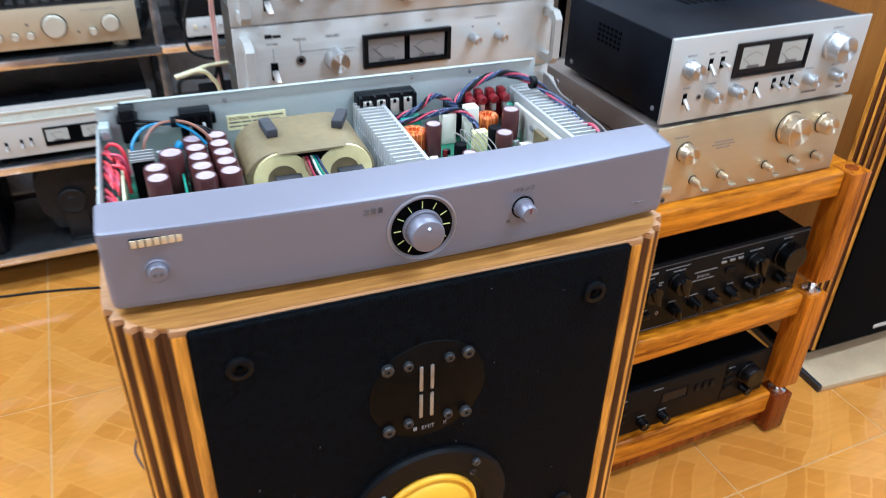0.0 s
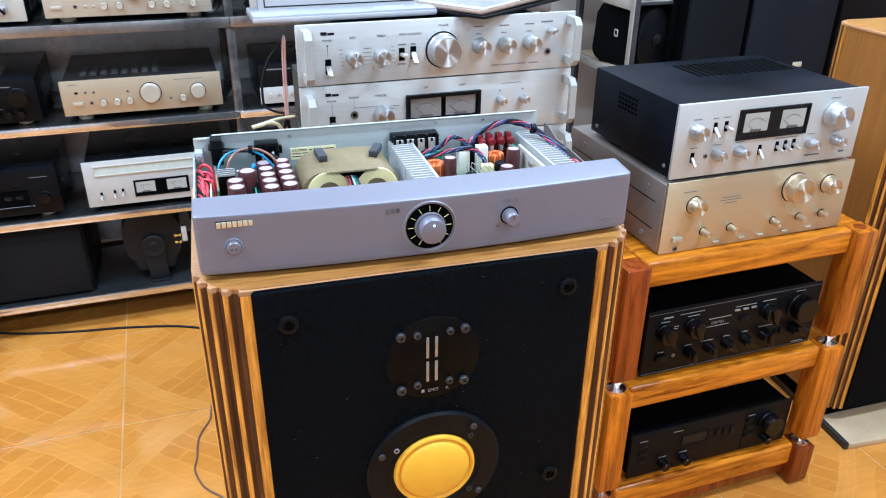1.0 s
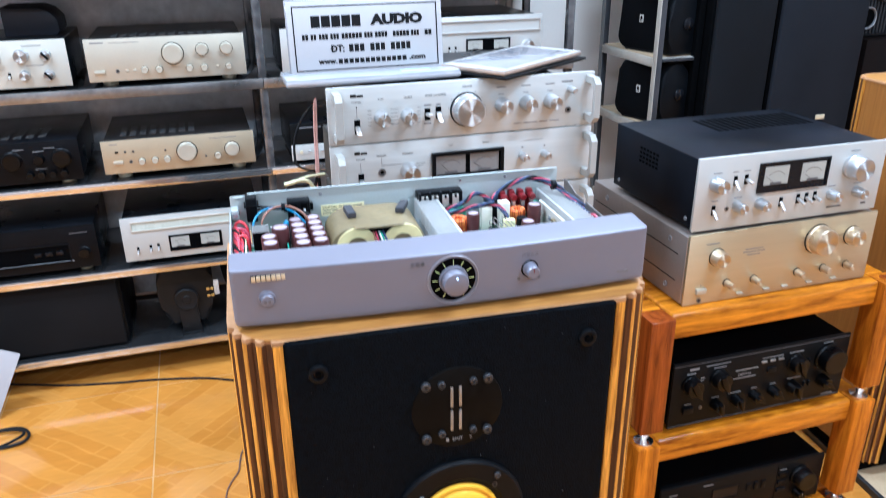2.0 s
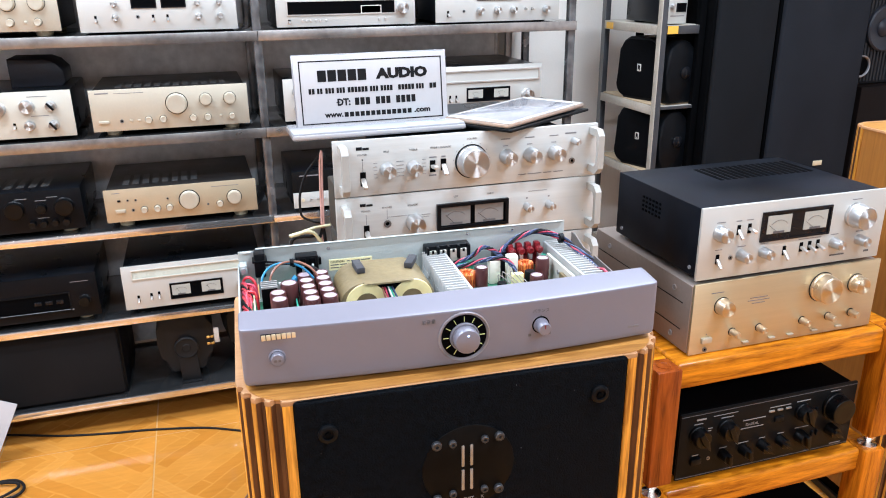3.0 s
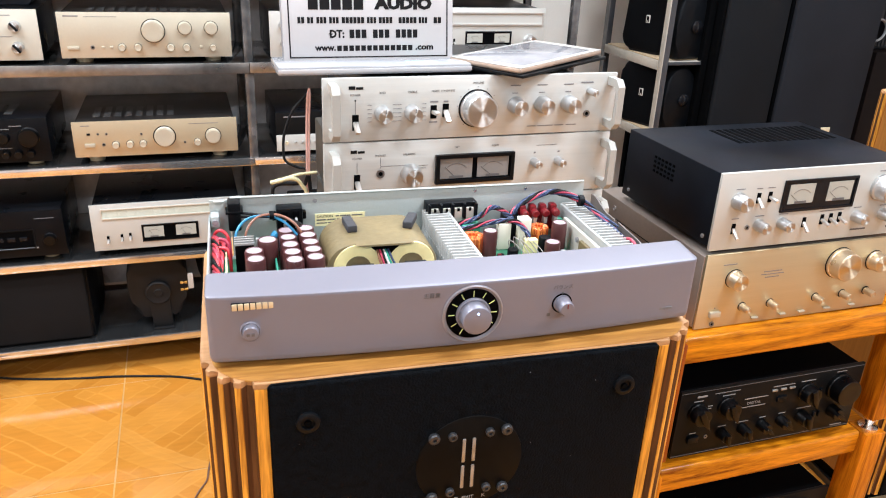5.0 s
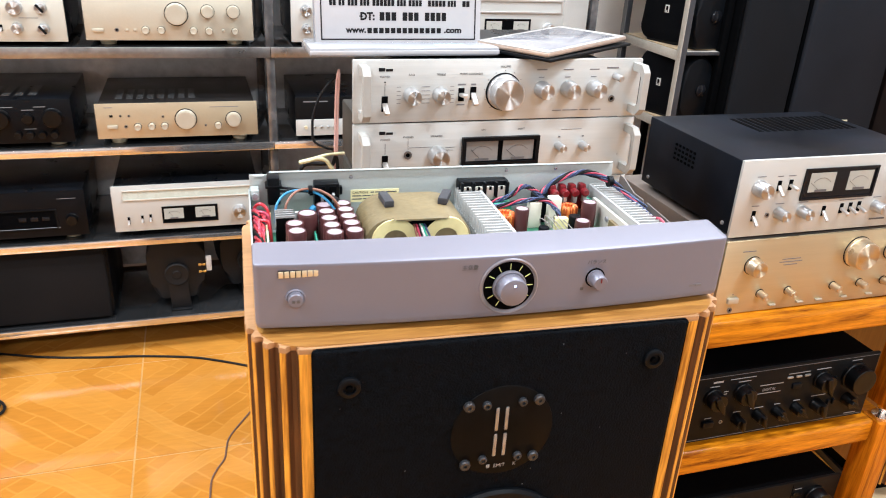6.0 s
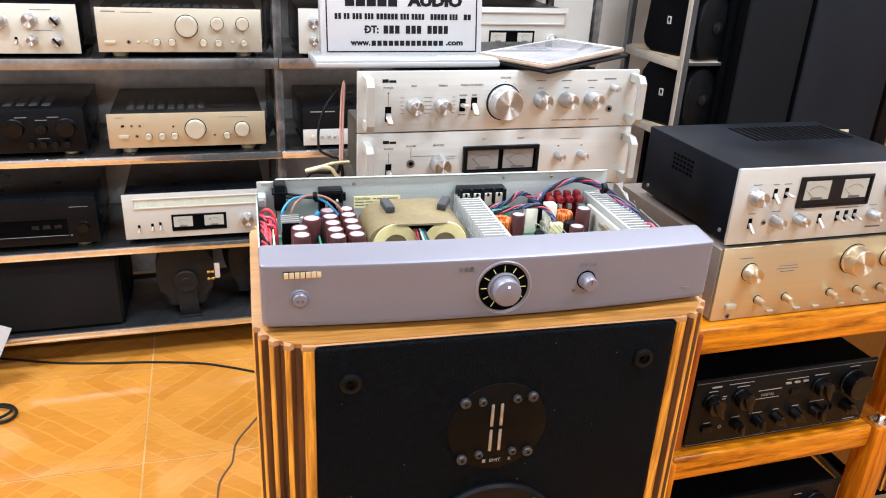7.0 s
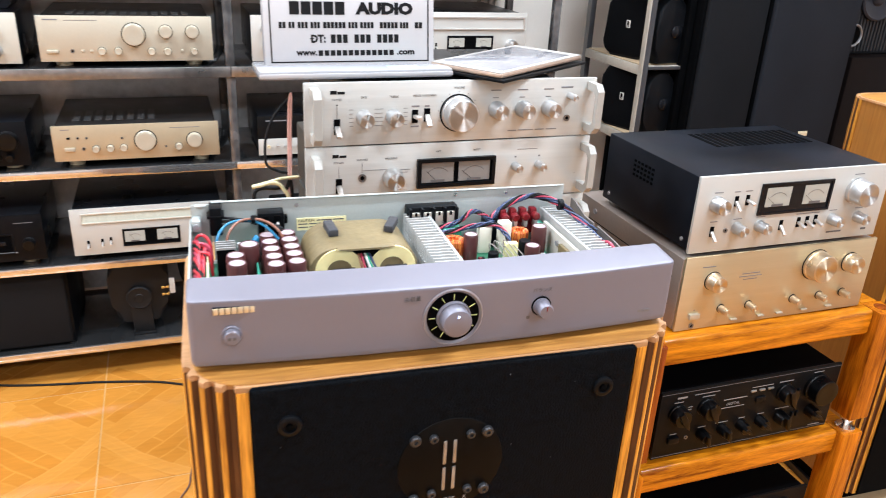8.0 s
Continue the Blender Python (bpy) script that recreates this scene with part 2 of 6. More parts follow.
def brush_along_x(m, amount):
    """Fine lines along x spread reflections up and down."""
    way = m.node_tree.nodes.new("ShaderNodeCombineXYZ")
    way.inputs[2].default_value = 1.0
    b = m.node_tree.nodes["Principled BSDF"]
    b.inputs["Anisotropic"].default_value = amount
    m.node_tree.links.new(way.outputs[0], b.inputs["Tangent"])


brush_along_x(ALU, 0.75)
ALU_Z = brushed("spun_aluminium", (0.55, 0.55, 0.54), 0.48, "ring")
spin = ALU_Z.node_tree.nodes.new("ShaderNodeTangent")
spin.direction_type, spin.axis = "RADIAL", "Y"
ALU_Z.node_tree.nodes["Principled BSDF"].inputs["Anisotropic"].default_value = 0.97
ALU_Z.node_tree.nodes["Principled BSDF"].inputs["Anisotropic Rotation"].default_value = 0.25
ALU_Z.node_tree.links.new(spin.outputs[0], ALU_Z.node_tree.nodes["Principled BSDF"].inputs["Tangent"])
GOLD_Z = brushed("spun_champagne", (0.64, 0.55, 0.4), 0.48, "ring")
spin = GOLD_Z.node_tree.nodes.new("ShaderNodeTangent")
spin.direction_type, spin.axis = "RADIAL", "Y"
GOLD_Z.node_tree.nodes["Principled BSDF"].inputs["Anisotropic"].default_value = 0.97
GOLD_Z.node_tree.nodes["Principled BSDF"].inputs["Anisotropic Rotation"].default_value = 0.25
GOLD_Z.node_tree.links.new(spin.outputs[0], GOLD_Z.node_tree.nodes["Principled BSDF"].inputs["Tangent"])
DARK_HOUSING = mat("dark_cast_housing", (0.02, 0.02, 0.022), 0.5, var=0.2, scale=30, spec=0.2)
KNOB_SIDE = mat("milled_aluminium", (0.5, 0.5, 0.5), 0.36, 0.8, var=0.1, scale=40)
KNOB_GOLD = mat("champagne_knob", (0.62, 0.52, 0.38), 0.32, 0.85, var=0.08, scale=40)
JACK = mat("jack_ring", (0.2, 0.2, 0.2), 0.35, 0.7)
ALU_SATIN = mat("satin_aluminium", (0.62, 0.605, 0.58), 0.4, 0.8, var=0.06, scale=9)
CREAM_HANDLE = mat("cast_handle", (0.36, 0.35, 0.32), 0.6, 0.0, var=0.06)
PANEL_SILVER = mat("anodised_silver_panel", (0.5, 0.497, 0.465), 0.45, 0.32, var=0.06, scale=6, fine=800, bump=0.02)
CHAMPAGNE = mat("champagne_anodised", (0.575, 0.485, 0.315), 0.4, 0.82, 0.06, 60, 900, 0.02, (0.015, 1, 1), 0.05)
brush_along_x(CHAMPAGNE, 0.85)
brush_along_x(PANEL_SILVER, 0.6)
PANEL_CREAM = mat("cream_silver_panel", (0.53, 0.507, 0.43), 0.45, 0.3, var=0.06, scale=6, fine=800, bump=0.02)
CHAMP_GOLD = mat("golden_champagne_panel", (0.475, 0.39, 0.262), 0.42, 0.55, var=0.05, scale=6)
CHAMP_SATIN = mat("champagne_panel", (0.51, 0.468, 0.372), 0.45, 0.5, var=0.05, scale=6)
GOLD_SIDE = mat("champagne_side", (0.3, 0.25, 0.22), 0.42, 0.5, var=0.1, scale=8)
# Mirrored patches on the posts are put into this strongly varied colour.
POST_STEEL = mat("post_steel", (0.15, 0.15, 0.153), 0.16, 0.6, var=0.75, scale=18, fine=40, bump=0.15, rvar=0.25)
CHROME = mat("chrome", (0.92, 0.92, 0.91), 0.22, 1.0, var=0.08, scale=9, bump=0.0, rvar=0.08)
SHELF_STEEL = mat("satin_steel", (0.33, 0.325, 0.32), 0.32, 0.85, var=0.4, scale=7, fine=60, bump=0.06, rvar=0.12)
EDGE_STEEL = mat("mirror_polished_steel", (0.78, 0.775, 0.77), 0.1, 0.9, var=0.2, scale=5, fine=40, bump=0.0, rvar=0.02)
SHELF_TOP = mat("shelf_sheet_steel", (0.12, 0.12, 0.123), 0.12, 0.85, var=0.3, scale=5, rvar=0.06, bump=0.02)
RACK_BACK = mat("rack_back_panel", (0.82, 0.81, 0.8), 0.36, 0.15, var=0.45, scale=3.5, fine=30, bump=0.12, rvar=0.2)
STEEL = mat("plated_steel", (0.5, 0.55, 0.54), 0.42, 0.45, var=0.08, scale=10, fine=500)
HEATSINK = mat("heatsink_aluminium", (0.5, 0.505, 0.495), 0.45, 0.55, var=0.08)
KRAFT = mat("kraft_wrap", (0.16, 0.122, 0.058), 0.45, var=0.3, scale=14, bump=0.2)
YELLOW_COIL = mat("coil_tape", (0.8, 0.68, 0.33), 0.5, var=0.08, scale=60)
FOAM = mat("grey_foam", (0.04, 0.04, 0.045), 0.9, var=0.15, scale=90, bump=0.3)
CAP_BROWN = mat("capacitor_sleeve", (0.07, 0.022, 0.022), 0.3, var=0.15, scale=30)
CAP_TOP = mat("capacitor_top", (0.36, 0.29, 0.32), 0.5, 0.0, var=0.15, scale=200)
PCB = mat("circuit_board", (0.03, 0.16, 0.09), 0.4, var=0.35, scale=60)
RED = mat("red_plastic", (0.15, 0.006, 0.01), 0.35)
WIRE_RED = mat("red_wire", (0.62, 0.035, 0.05), 0.4)
WIRE_PINK = mat("pink_wire", (0.42, 0.045, 0.085), 0.4)
WIRE_BLUE = mat("blue_wire", (0.03, 0.05, 0.12), 0.4)
WIRE_SKY = mat("sky_blue_wire", (0.02, 0.2, 0.38), 0.4)
WIRE_BROWN = mat("brown_wire", (0.24, 0.1, 0.06), 0.4)
WIRE_BLACK = mat("black_wire", (0.009, 0.009, 0.01), 0.6, spec=0.2)
WIRE_GREEN = mat("green_wire", (0.03, 0.3, 0.2), 0.4)
WIRE_CREAM = mat("cream_wire", (0.72, 0.68, 0.42), 0.45)
WIRE_WHITE = mat("white_wire", (0.75, 0.73, 0.7), 0.4)
WIRE_GREY = mat("grey_wire", (0.25, 0.22, 0.2), 0.5)
WIRE_TAN = mat("brown_lamp_wire", (0.17, 0.09, 0.06), 0.6)
WIRE_CLEAR = mat("copper_pink_cable", (0.74, 0.45, 0.4), 0.3)
ORANGE = mat("ferrite_orange", (0.75, 0.24, 0.05), 0.4, var=0.2, scale=80)
COPPER = mat("copper_red_winding", (0.5, 0.1, 0.03), 0.35, 0.3, var=0.2)
WHITE_BLOCK = mat("cream_ceramic", (0.74, 0.71, 0.6), 0.5, var=0.05)
YELLOW_BLOCK = mat("yellow_film", (0.76, 0.7, 0.36), 0.4, var=0.06)
GREEN_BLOCK = mat("green_film", (0.04, 0.3, 0.2), 0.4)
BEIGE = mat("beige_plate", (0.6, 0.57, 0.5), 0.45, 0.3, var=0.06)
STICKER = mat("yellow_sticker", (0.8, 0.74, 0.42), 0.5, var=0.04)
INK = mat("black_ink", (0.009, 0.009, 0.01), 0.6, var=0.1, spec=0.12)
INK_GREY = mat("grey_ink", (0.09, 0.085, 0.085), 0.5, var=0.1)
INK_MID = mat("mid_grey_ink", (0.17, 0.165, 0.17), 0.5, var=0.1)
INK_DULL = mat("dull_white_ink", (0.24, 0.235, 0.23), 0.5, var=0.1)
RIBBON = mat("dull_ribbon_metal", (0.32, 0.315, 0.3), 0.4, 0.6, var=0.25, scale=90)
INK_WHITE = mat("white_ink", (0.62, 0.6, 0.56), 0.5, var=0.05)
LIME = mat("lime_mark", (0.62, 0.66, 0.25), 0.5, var=0.05)
GOLD_INK = mat("gold_badge", (0.66, 0.58, 0.4), 0.4, 0.4, var=0.08)
DOME = mat("yellow_dome", (0.78, 0.42, 0.022), 0.45, var=0.07, scale=30, fine=400, spec=0.3)
METER_GREY = mat("shaded_meter_face", (0.2, 0.19, 0.18), 0.4, var=0.1, scale=30)
SCREEN_FACE = mat("meter_face", (0.36, 0.36, 0.32), 0.45, var=0.05)
DIAL_PALE = mat("pale_dial_glass", (0.5, 0.53, 0.46), 0.25, var=0.06, scale=20)
SIGN_WHITE = mat("white_print", (0.46, 0.452, 0.462), 0.4, var=0.02)
ACRYLIC = mat("frosted_acrylic", (0.33, 0.34, 0.36), 0.2, var=0.08, coat=0.5)
ACRYLIC_TEAL = mat("teal_acrylic", (0.45, 0.75, 0.74), 0.2, var=0.1)
ROSE_GOLD = mat("rose_gold_rim", (0.5, 0.38, 0.3), 0.35, 0.6, var=0.15, scale=60)
TABLET_WHITE = mat("white_bezel", (0.42, 0.405, 0.385), 0.25)
# Bright reflection of the room is put into the screen's pale colour.
TABLET_SCREEN = mat("pale_reflection_glass", (0.22, 0.22, 0.24), 0.1, var=0.15, scale=20, bump=0)
PLINTH = mat("pale_stone", (0.52, 0.39, 0.23), 0.55, var=0.15, scale=9)
RACK_WHITE = mat("white_angle_iron", (0.37, 0.335, 0.28), 0.5, var=0.25, scale=12)
# Darker tone for the front flanges and front lips of the white rack.
RACK_DARK = mat("dark_angle_iron", (0.035, 0.036, 0.04), 0.4, var=0.35, scale=10)
CARD_WOOD = mat("pale_fibre_board", (0.42, 0.31, 0.19), 0.7, var=0.15, scale=30)
# Iron of the far left post, with its shade put into the grey.
RACK_SHADE = mat("shaded_angle_iron", (0.13, 0.125, 0.12), 0.5, var=0.15, scale=12)
AMBER = mat("amber_tape", (0.75, 0.42, 0.05), 0.4)
BROWN_CAB = mat("dark_walnut", (0.0042, 0.0022, 0.002), 0.6, var=0.4, scale=14, stretch=(1, 1, 0.08), spec=0.12)
GREY_METAL = mat("grey_driver_metal", (0.3, 0.3, 0.31), 0.4, 0.4)
BRASS = mat("gilt_brass", (0.7, 0.45, 0.12), 0.3, 0.8, var=0.1, scale=60)
KNOB_BLACK = mat("gloss_black_knob", (0.0014, 0.0014, 0.0017), 0.32, var=0.2, scale=30, spec=0.22)
GUNMETAL = mat("gunmetal_screw", (0.045, 0.046, 0.05), 0.35, 0.5)
TUBE_GLOW = glow("tube_glow", (1.0, 0.98, 0.95), 6.0)
LED_BLUE = glow("blue_led", (0.35, 0.55, 1.0), 5.0)


# ---- building blocks ----
def part(name, bm, material, parent=None, label="", sharp=35):
    me = bpy.data.meshes.new(name)
    bm.to_mesh(me)
    bm.free()
    me.materials.append(material)
    if not any(f.use_smooth for f in me.polygons):
        me.polygons.foreach_set("use_smooth", [True] * len(me.polygons))
    me.set_sharp_from_angle(angle=radians(sharp))
    ob = new(name, me)
    ob.parent = parent
    if label:
        ob["label"] = label
    return ob


def thing(name, x, y, z, label, category, yaw=0.0, group="", kind=""):
    ob = new(name)
    ob.empty_display_size = 0.02
    ob.matrix_world = pose(x, y, z, 0, 0, yaw)
    return tagged(ob, label, category, group, kind)


def box(x0, x1, y0, y1, z0, z1, bevel=0.0, bm=None, seg=2):
    own = bmesh.new()
    vs = [own.verts.new((x, y, z)) for z in (z0, z1) for y in (y0, y1) for x in (x0, x1)]
    for f in ((0, 2, 3, 1), (4, 5, 7, 6), (0, 1, 5, 4), (2, 6, 7, 3), (0, 4, 6, 2), (1, 3, 7, 5)):
        own.faces.new([vs[i] for i in f])
    if bevel:
        bmesh.ops.bevel(own, geom=own.edges[:], offset=bevel, segments=seg, affect="EDGES", profile=0.5)
        own.normal_update()
        for f in own.faces:
            f.smooth = max(abs(c) for c in f.normal) < 0.9995
    return join(bm, own)


def join(bm, own):
    if bm is None:
        return own
    me = bpy.data.meshes.new("joined")
    own.to_mesh(me)
    own.free()
    bm.from_mesh(me)
    bpy.data.meshes.remove(me)
    return bm


def lathe(profile, at=(0, 0, 0), axis="-y", seg=24, bm=None, ribs=0, rib=0.0):
    """A turned shape: profile is (distance along the axis, radius) from the base outwards."""
    own = bmesh.new()
    rings = []
    for d, r in profile:
        if r <= 1e-6:
            rings.append([own.verts.new((0, 0, d))])
        else:
            rings.append([own.verts.new(((r - (rib if ribs and k % 2 else 0)) * math.cos(2 * math.pi * k / seg), (r - (rib if ribs and k % 2 else 0)) * math.sin(2 * math.pi * k / seg), d)) for k in range(seg)])
    for a, b in zip(rings, rings[1:]):
        if len(a) == 1 and len(b) == 1:
            continue
        for k in range(seg):
            q = (k + 1) % seg
            if len(b) == 1:
                own.faces.new((a[k], a[q], b[0]))
            elif len(a) == 1:
                own.faces.new((a[0], b[q], b[k]))
            else:
                own.faces.new((a[k], a[q], b[q], b[k]))
    if len(rings[0]) > 1:
        own.faces.new(rings[0][::-1])
    if len(rings[-1]) > 1:
        own.faces.new(rings[-1])
    turn = {"-y": (90, 0, 0), "y": (-90, 0, 0), "z": (0, 0, 0), "-z": (180, 0, 0), "x": (0, 90, 0), "-x": (0, -90, 0)}[axis]
    bmesh.ops.transform(own, matrix=pose(*at, *turn), verts=own.verts)
    return join(bm, own)


def disc(r, d, bevel=0.001):
    return [(0, r), (d - bevel, r), (d, r - bevel)]


def prism(outline, z0, z1, bevel=0.0, bm=None):
    own = bmesh.new()
    lo = [own.verts.new((x, y, z0)) for x, y in outline]
    hi = [own.verts.new((x, y, z1)) for x, y in outline]
    own.faces.new(lo[::-1])
    top = own.faces.new(hi)
    for k in range(len(lo)):
        q = (k + 1) % len(lo)
        own.faces.new((lo[k], lo[q], hi[q], hi[k]))
    if bevel:
        bmesh.ops.bevel(own, geom=list(top.edges), offset=bevel, segments=2, affect="EDGES", profile=0.5)
        own.normal_update()
        for f in own.faces:
            f.smooth = abs(f.normal.z) < 0.9995
    return join(bm, own)


def smooth_path(points, steps=6):
    pts = [Vector(p) for p in points]
    out = []
    for k in range(len(pts) - 1):
        a, b, c, d = pts[max(0, k - 1)], pts[k], pts[k + 1], pts[min(len(pts) - 1, k + 2)]
        for s in range(steps):
            t = s / steps
            out.append(0.5 * ((2 * b) + (c - a) * t + (2 * a - 5 * b + 4 * c - d) * t * t + (3 * b - a - 3 * c + d) * t ** 3))
    return out + [pts[-1]]


def tube(points, r, seg=8, steps=6, bm=None, closed=False):
    path = smooth_path(points, steps) if steps else [Vector(p) for p in points]
    own = bmesh.new()
    rings, up = [], Vector((0.13, 0.29, 0.95))
    for k, p in enumerate(path):
        way = (path[min(k + 1, len(path) - 1)] - path[max(k - 1, 0)]).normalized()
        side = way.cross(up)
        side = side.normalized() if side.length > 1e-4 else Vector((1, 0, 0))
        up = side.cross(way).normalized()
        rings.append([own.verts.new(p + r * (math.cos(2 * math.pi * j / seg) * side + math.sin(2 * math.pi * j / seg) * up)) for j in range(seg)])
    for a, b in zip(rings, rings[1:]):
        for j in range(seg):
            q = (j + 1) % seg
            own.faces.new((a[j], a[q], b[q], b[j]))
    own.faces.new(rings[0][::-1])
    own.faces.new(rings[-1])
    return join(bm, own)


def twisted(points, r, spread, turns, count, phase=0.0):
    """The strands of a twisted bundle along a path, as point lists."""
    path = smooth_path(points, 10)
    strands = []
    for s in range(count):
        line = []
        for k, p in enumerate(path):
            way = (path[min(k + 1, len(path) - 1)] - path[max(k - 1, 0)]).normalized()
            side = way.cross(Vector((0.1, 0.2, 0.97))).normalized()
            up = side.cross(way)
            a = 2 * math.pi * (turns * k / len(path) + s / count) + phase
            line.append(p + spread * (math.cos(a) * side + math.sin(a) * up))
        strands.append(line)
    return strands


def words(text, x, z, size, material, parent, y=-0.0004, name="lettering", align="CENTER", bold=0.0):
    cu = bpy.data.curves.new(name, "FONT")
    cu.body, cu.size, cu.align_x, cu.align_y, cu.extrude, cu.resolution_u, cu.offset = text, size, align, "CENTER", 0.0001, 2, bold
    src = bpy.data.objects.new(name, cu)
    scene.collection.objects.link(src)
    bpy.context.view_layer.update()
    me = bpy.data.meshes.new_from_object(src.evaluated_get(bpy.context.evaluated_depsgraph_get()))
    bpy.data.objects.remove(src)
    bpy.data.curves.remove(cu)
    me.name = name
    me.transform(pose(x, y, z, 90))
    me.materials.clear()
    me.materials.append(material)
    ob = new(name, me)
    ob.parent = parent
    return ob


def words_box(text, x0, x1, z0, z1, material, parent, y=-0.0005, bold=0.0):
    """Lettering stretched to fill a given width and height."""
    ob = words(text, 0, 0, 0.02, material, parent, y, bold=bold)
    vs = [v.co for v in ob.data.vertices]
    a, b, c, d = min(v.x for v in vs), max(v.x for v in vs), min(v.z for v in vs), max(v.z for v in vs)
    for v in vs:
        v.x, v.z = x0 + (v.x - a) * (x1 - x0) / (b - a), z0 + (v.z - c) * (z1 - z0) / (d - c)
    return ob


def letter_bars(groups, z, height, material, parent, gap=0.0012):
    """Writing kept plain: one bar a letter; groups are (start, end, letters)."""
    return bars([(a + k * (b - a) / c, a + (k + 1) * (b - a) / c - gap) for a, b, c in groups for k in range(c)], z, height, material, parent)


def bars(spans, z, height, material, parent, y=-0.0005, name="lettering_bar"):
    """Writing too small to read: one flat bar a word."""
    bm = bmesh.new()
    for a, b in spans:
        box(a, b, y, y + 0.0007, z - height / 2, z + height / 2, bm=bm)
    return part(name, bm, material, parent)


# ---- room ----
X0, X1, Y0, Y1 = -3.4, 3.6, -5.2, 2.62
floor = tagged(part("floor", box(X0, X1, Y0, Y1, -0.06, -0.0012), GROUT), "glossy orange wood-look ceramic tile floor", "floor", kind="structure")
ceiling = tagged(part("ceiling", box(X0, X1, Y0, Y1, CEILING, CEILING + 0.1), CEIL), "plain white painted ceiling", "ceiling", kind="structure")
# South, west and east walls are unseen; their white keeps reflections neutral.
for nm, dims in (("wall_north", (X0, X1, Y1, Y1 + 0.12)), ("wall_south", (X0, X1, Y0 - 0.12, Y0)), ("wall_west", (X0 - 0.12, X0, Y0 - 0.12, Y1 + 0.12)), ("wall_east", (X1, X1 + 0.12, Y0 - 0.12, Y1 + 0.12))):
    tagged(part(nm, box(*dims, -0.06, CEILING + 0.1), WALL if nm == "wall_north" else WALL_PLAIN), "cream painted shop wall" if nm == "wall_north" else "unseen plain white wall closing the room", "wall", kind="structure")

for lx, ly, long, wide, watts in TUBES:
    lt = thing("ceiling_light", lx, ly, CEILING, "unseen long white ceiling light with glowing diffuser", "lamp", 0, "ceiling lights")
    half = long / 2
    part("housing", box(-half - 0.03, half + 0.03, -wide / 2 - 0.055, wide / 2 + 0.055, -0.06, 0.0, 0.004), TABLET_WHITE, lt)
    part("diffuser", box(-half, half, -wide / 2 - 0.035, wide / 2 + 0.035, -0.07, -0.061, 0.003), TUBE_GLOW, lt, "glowing white diffuser")


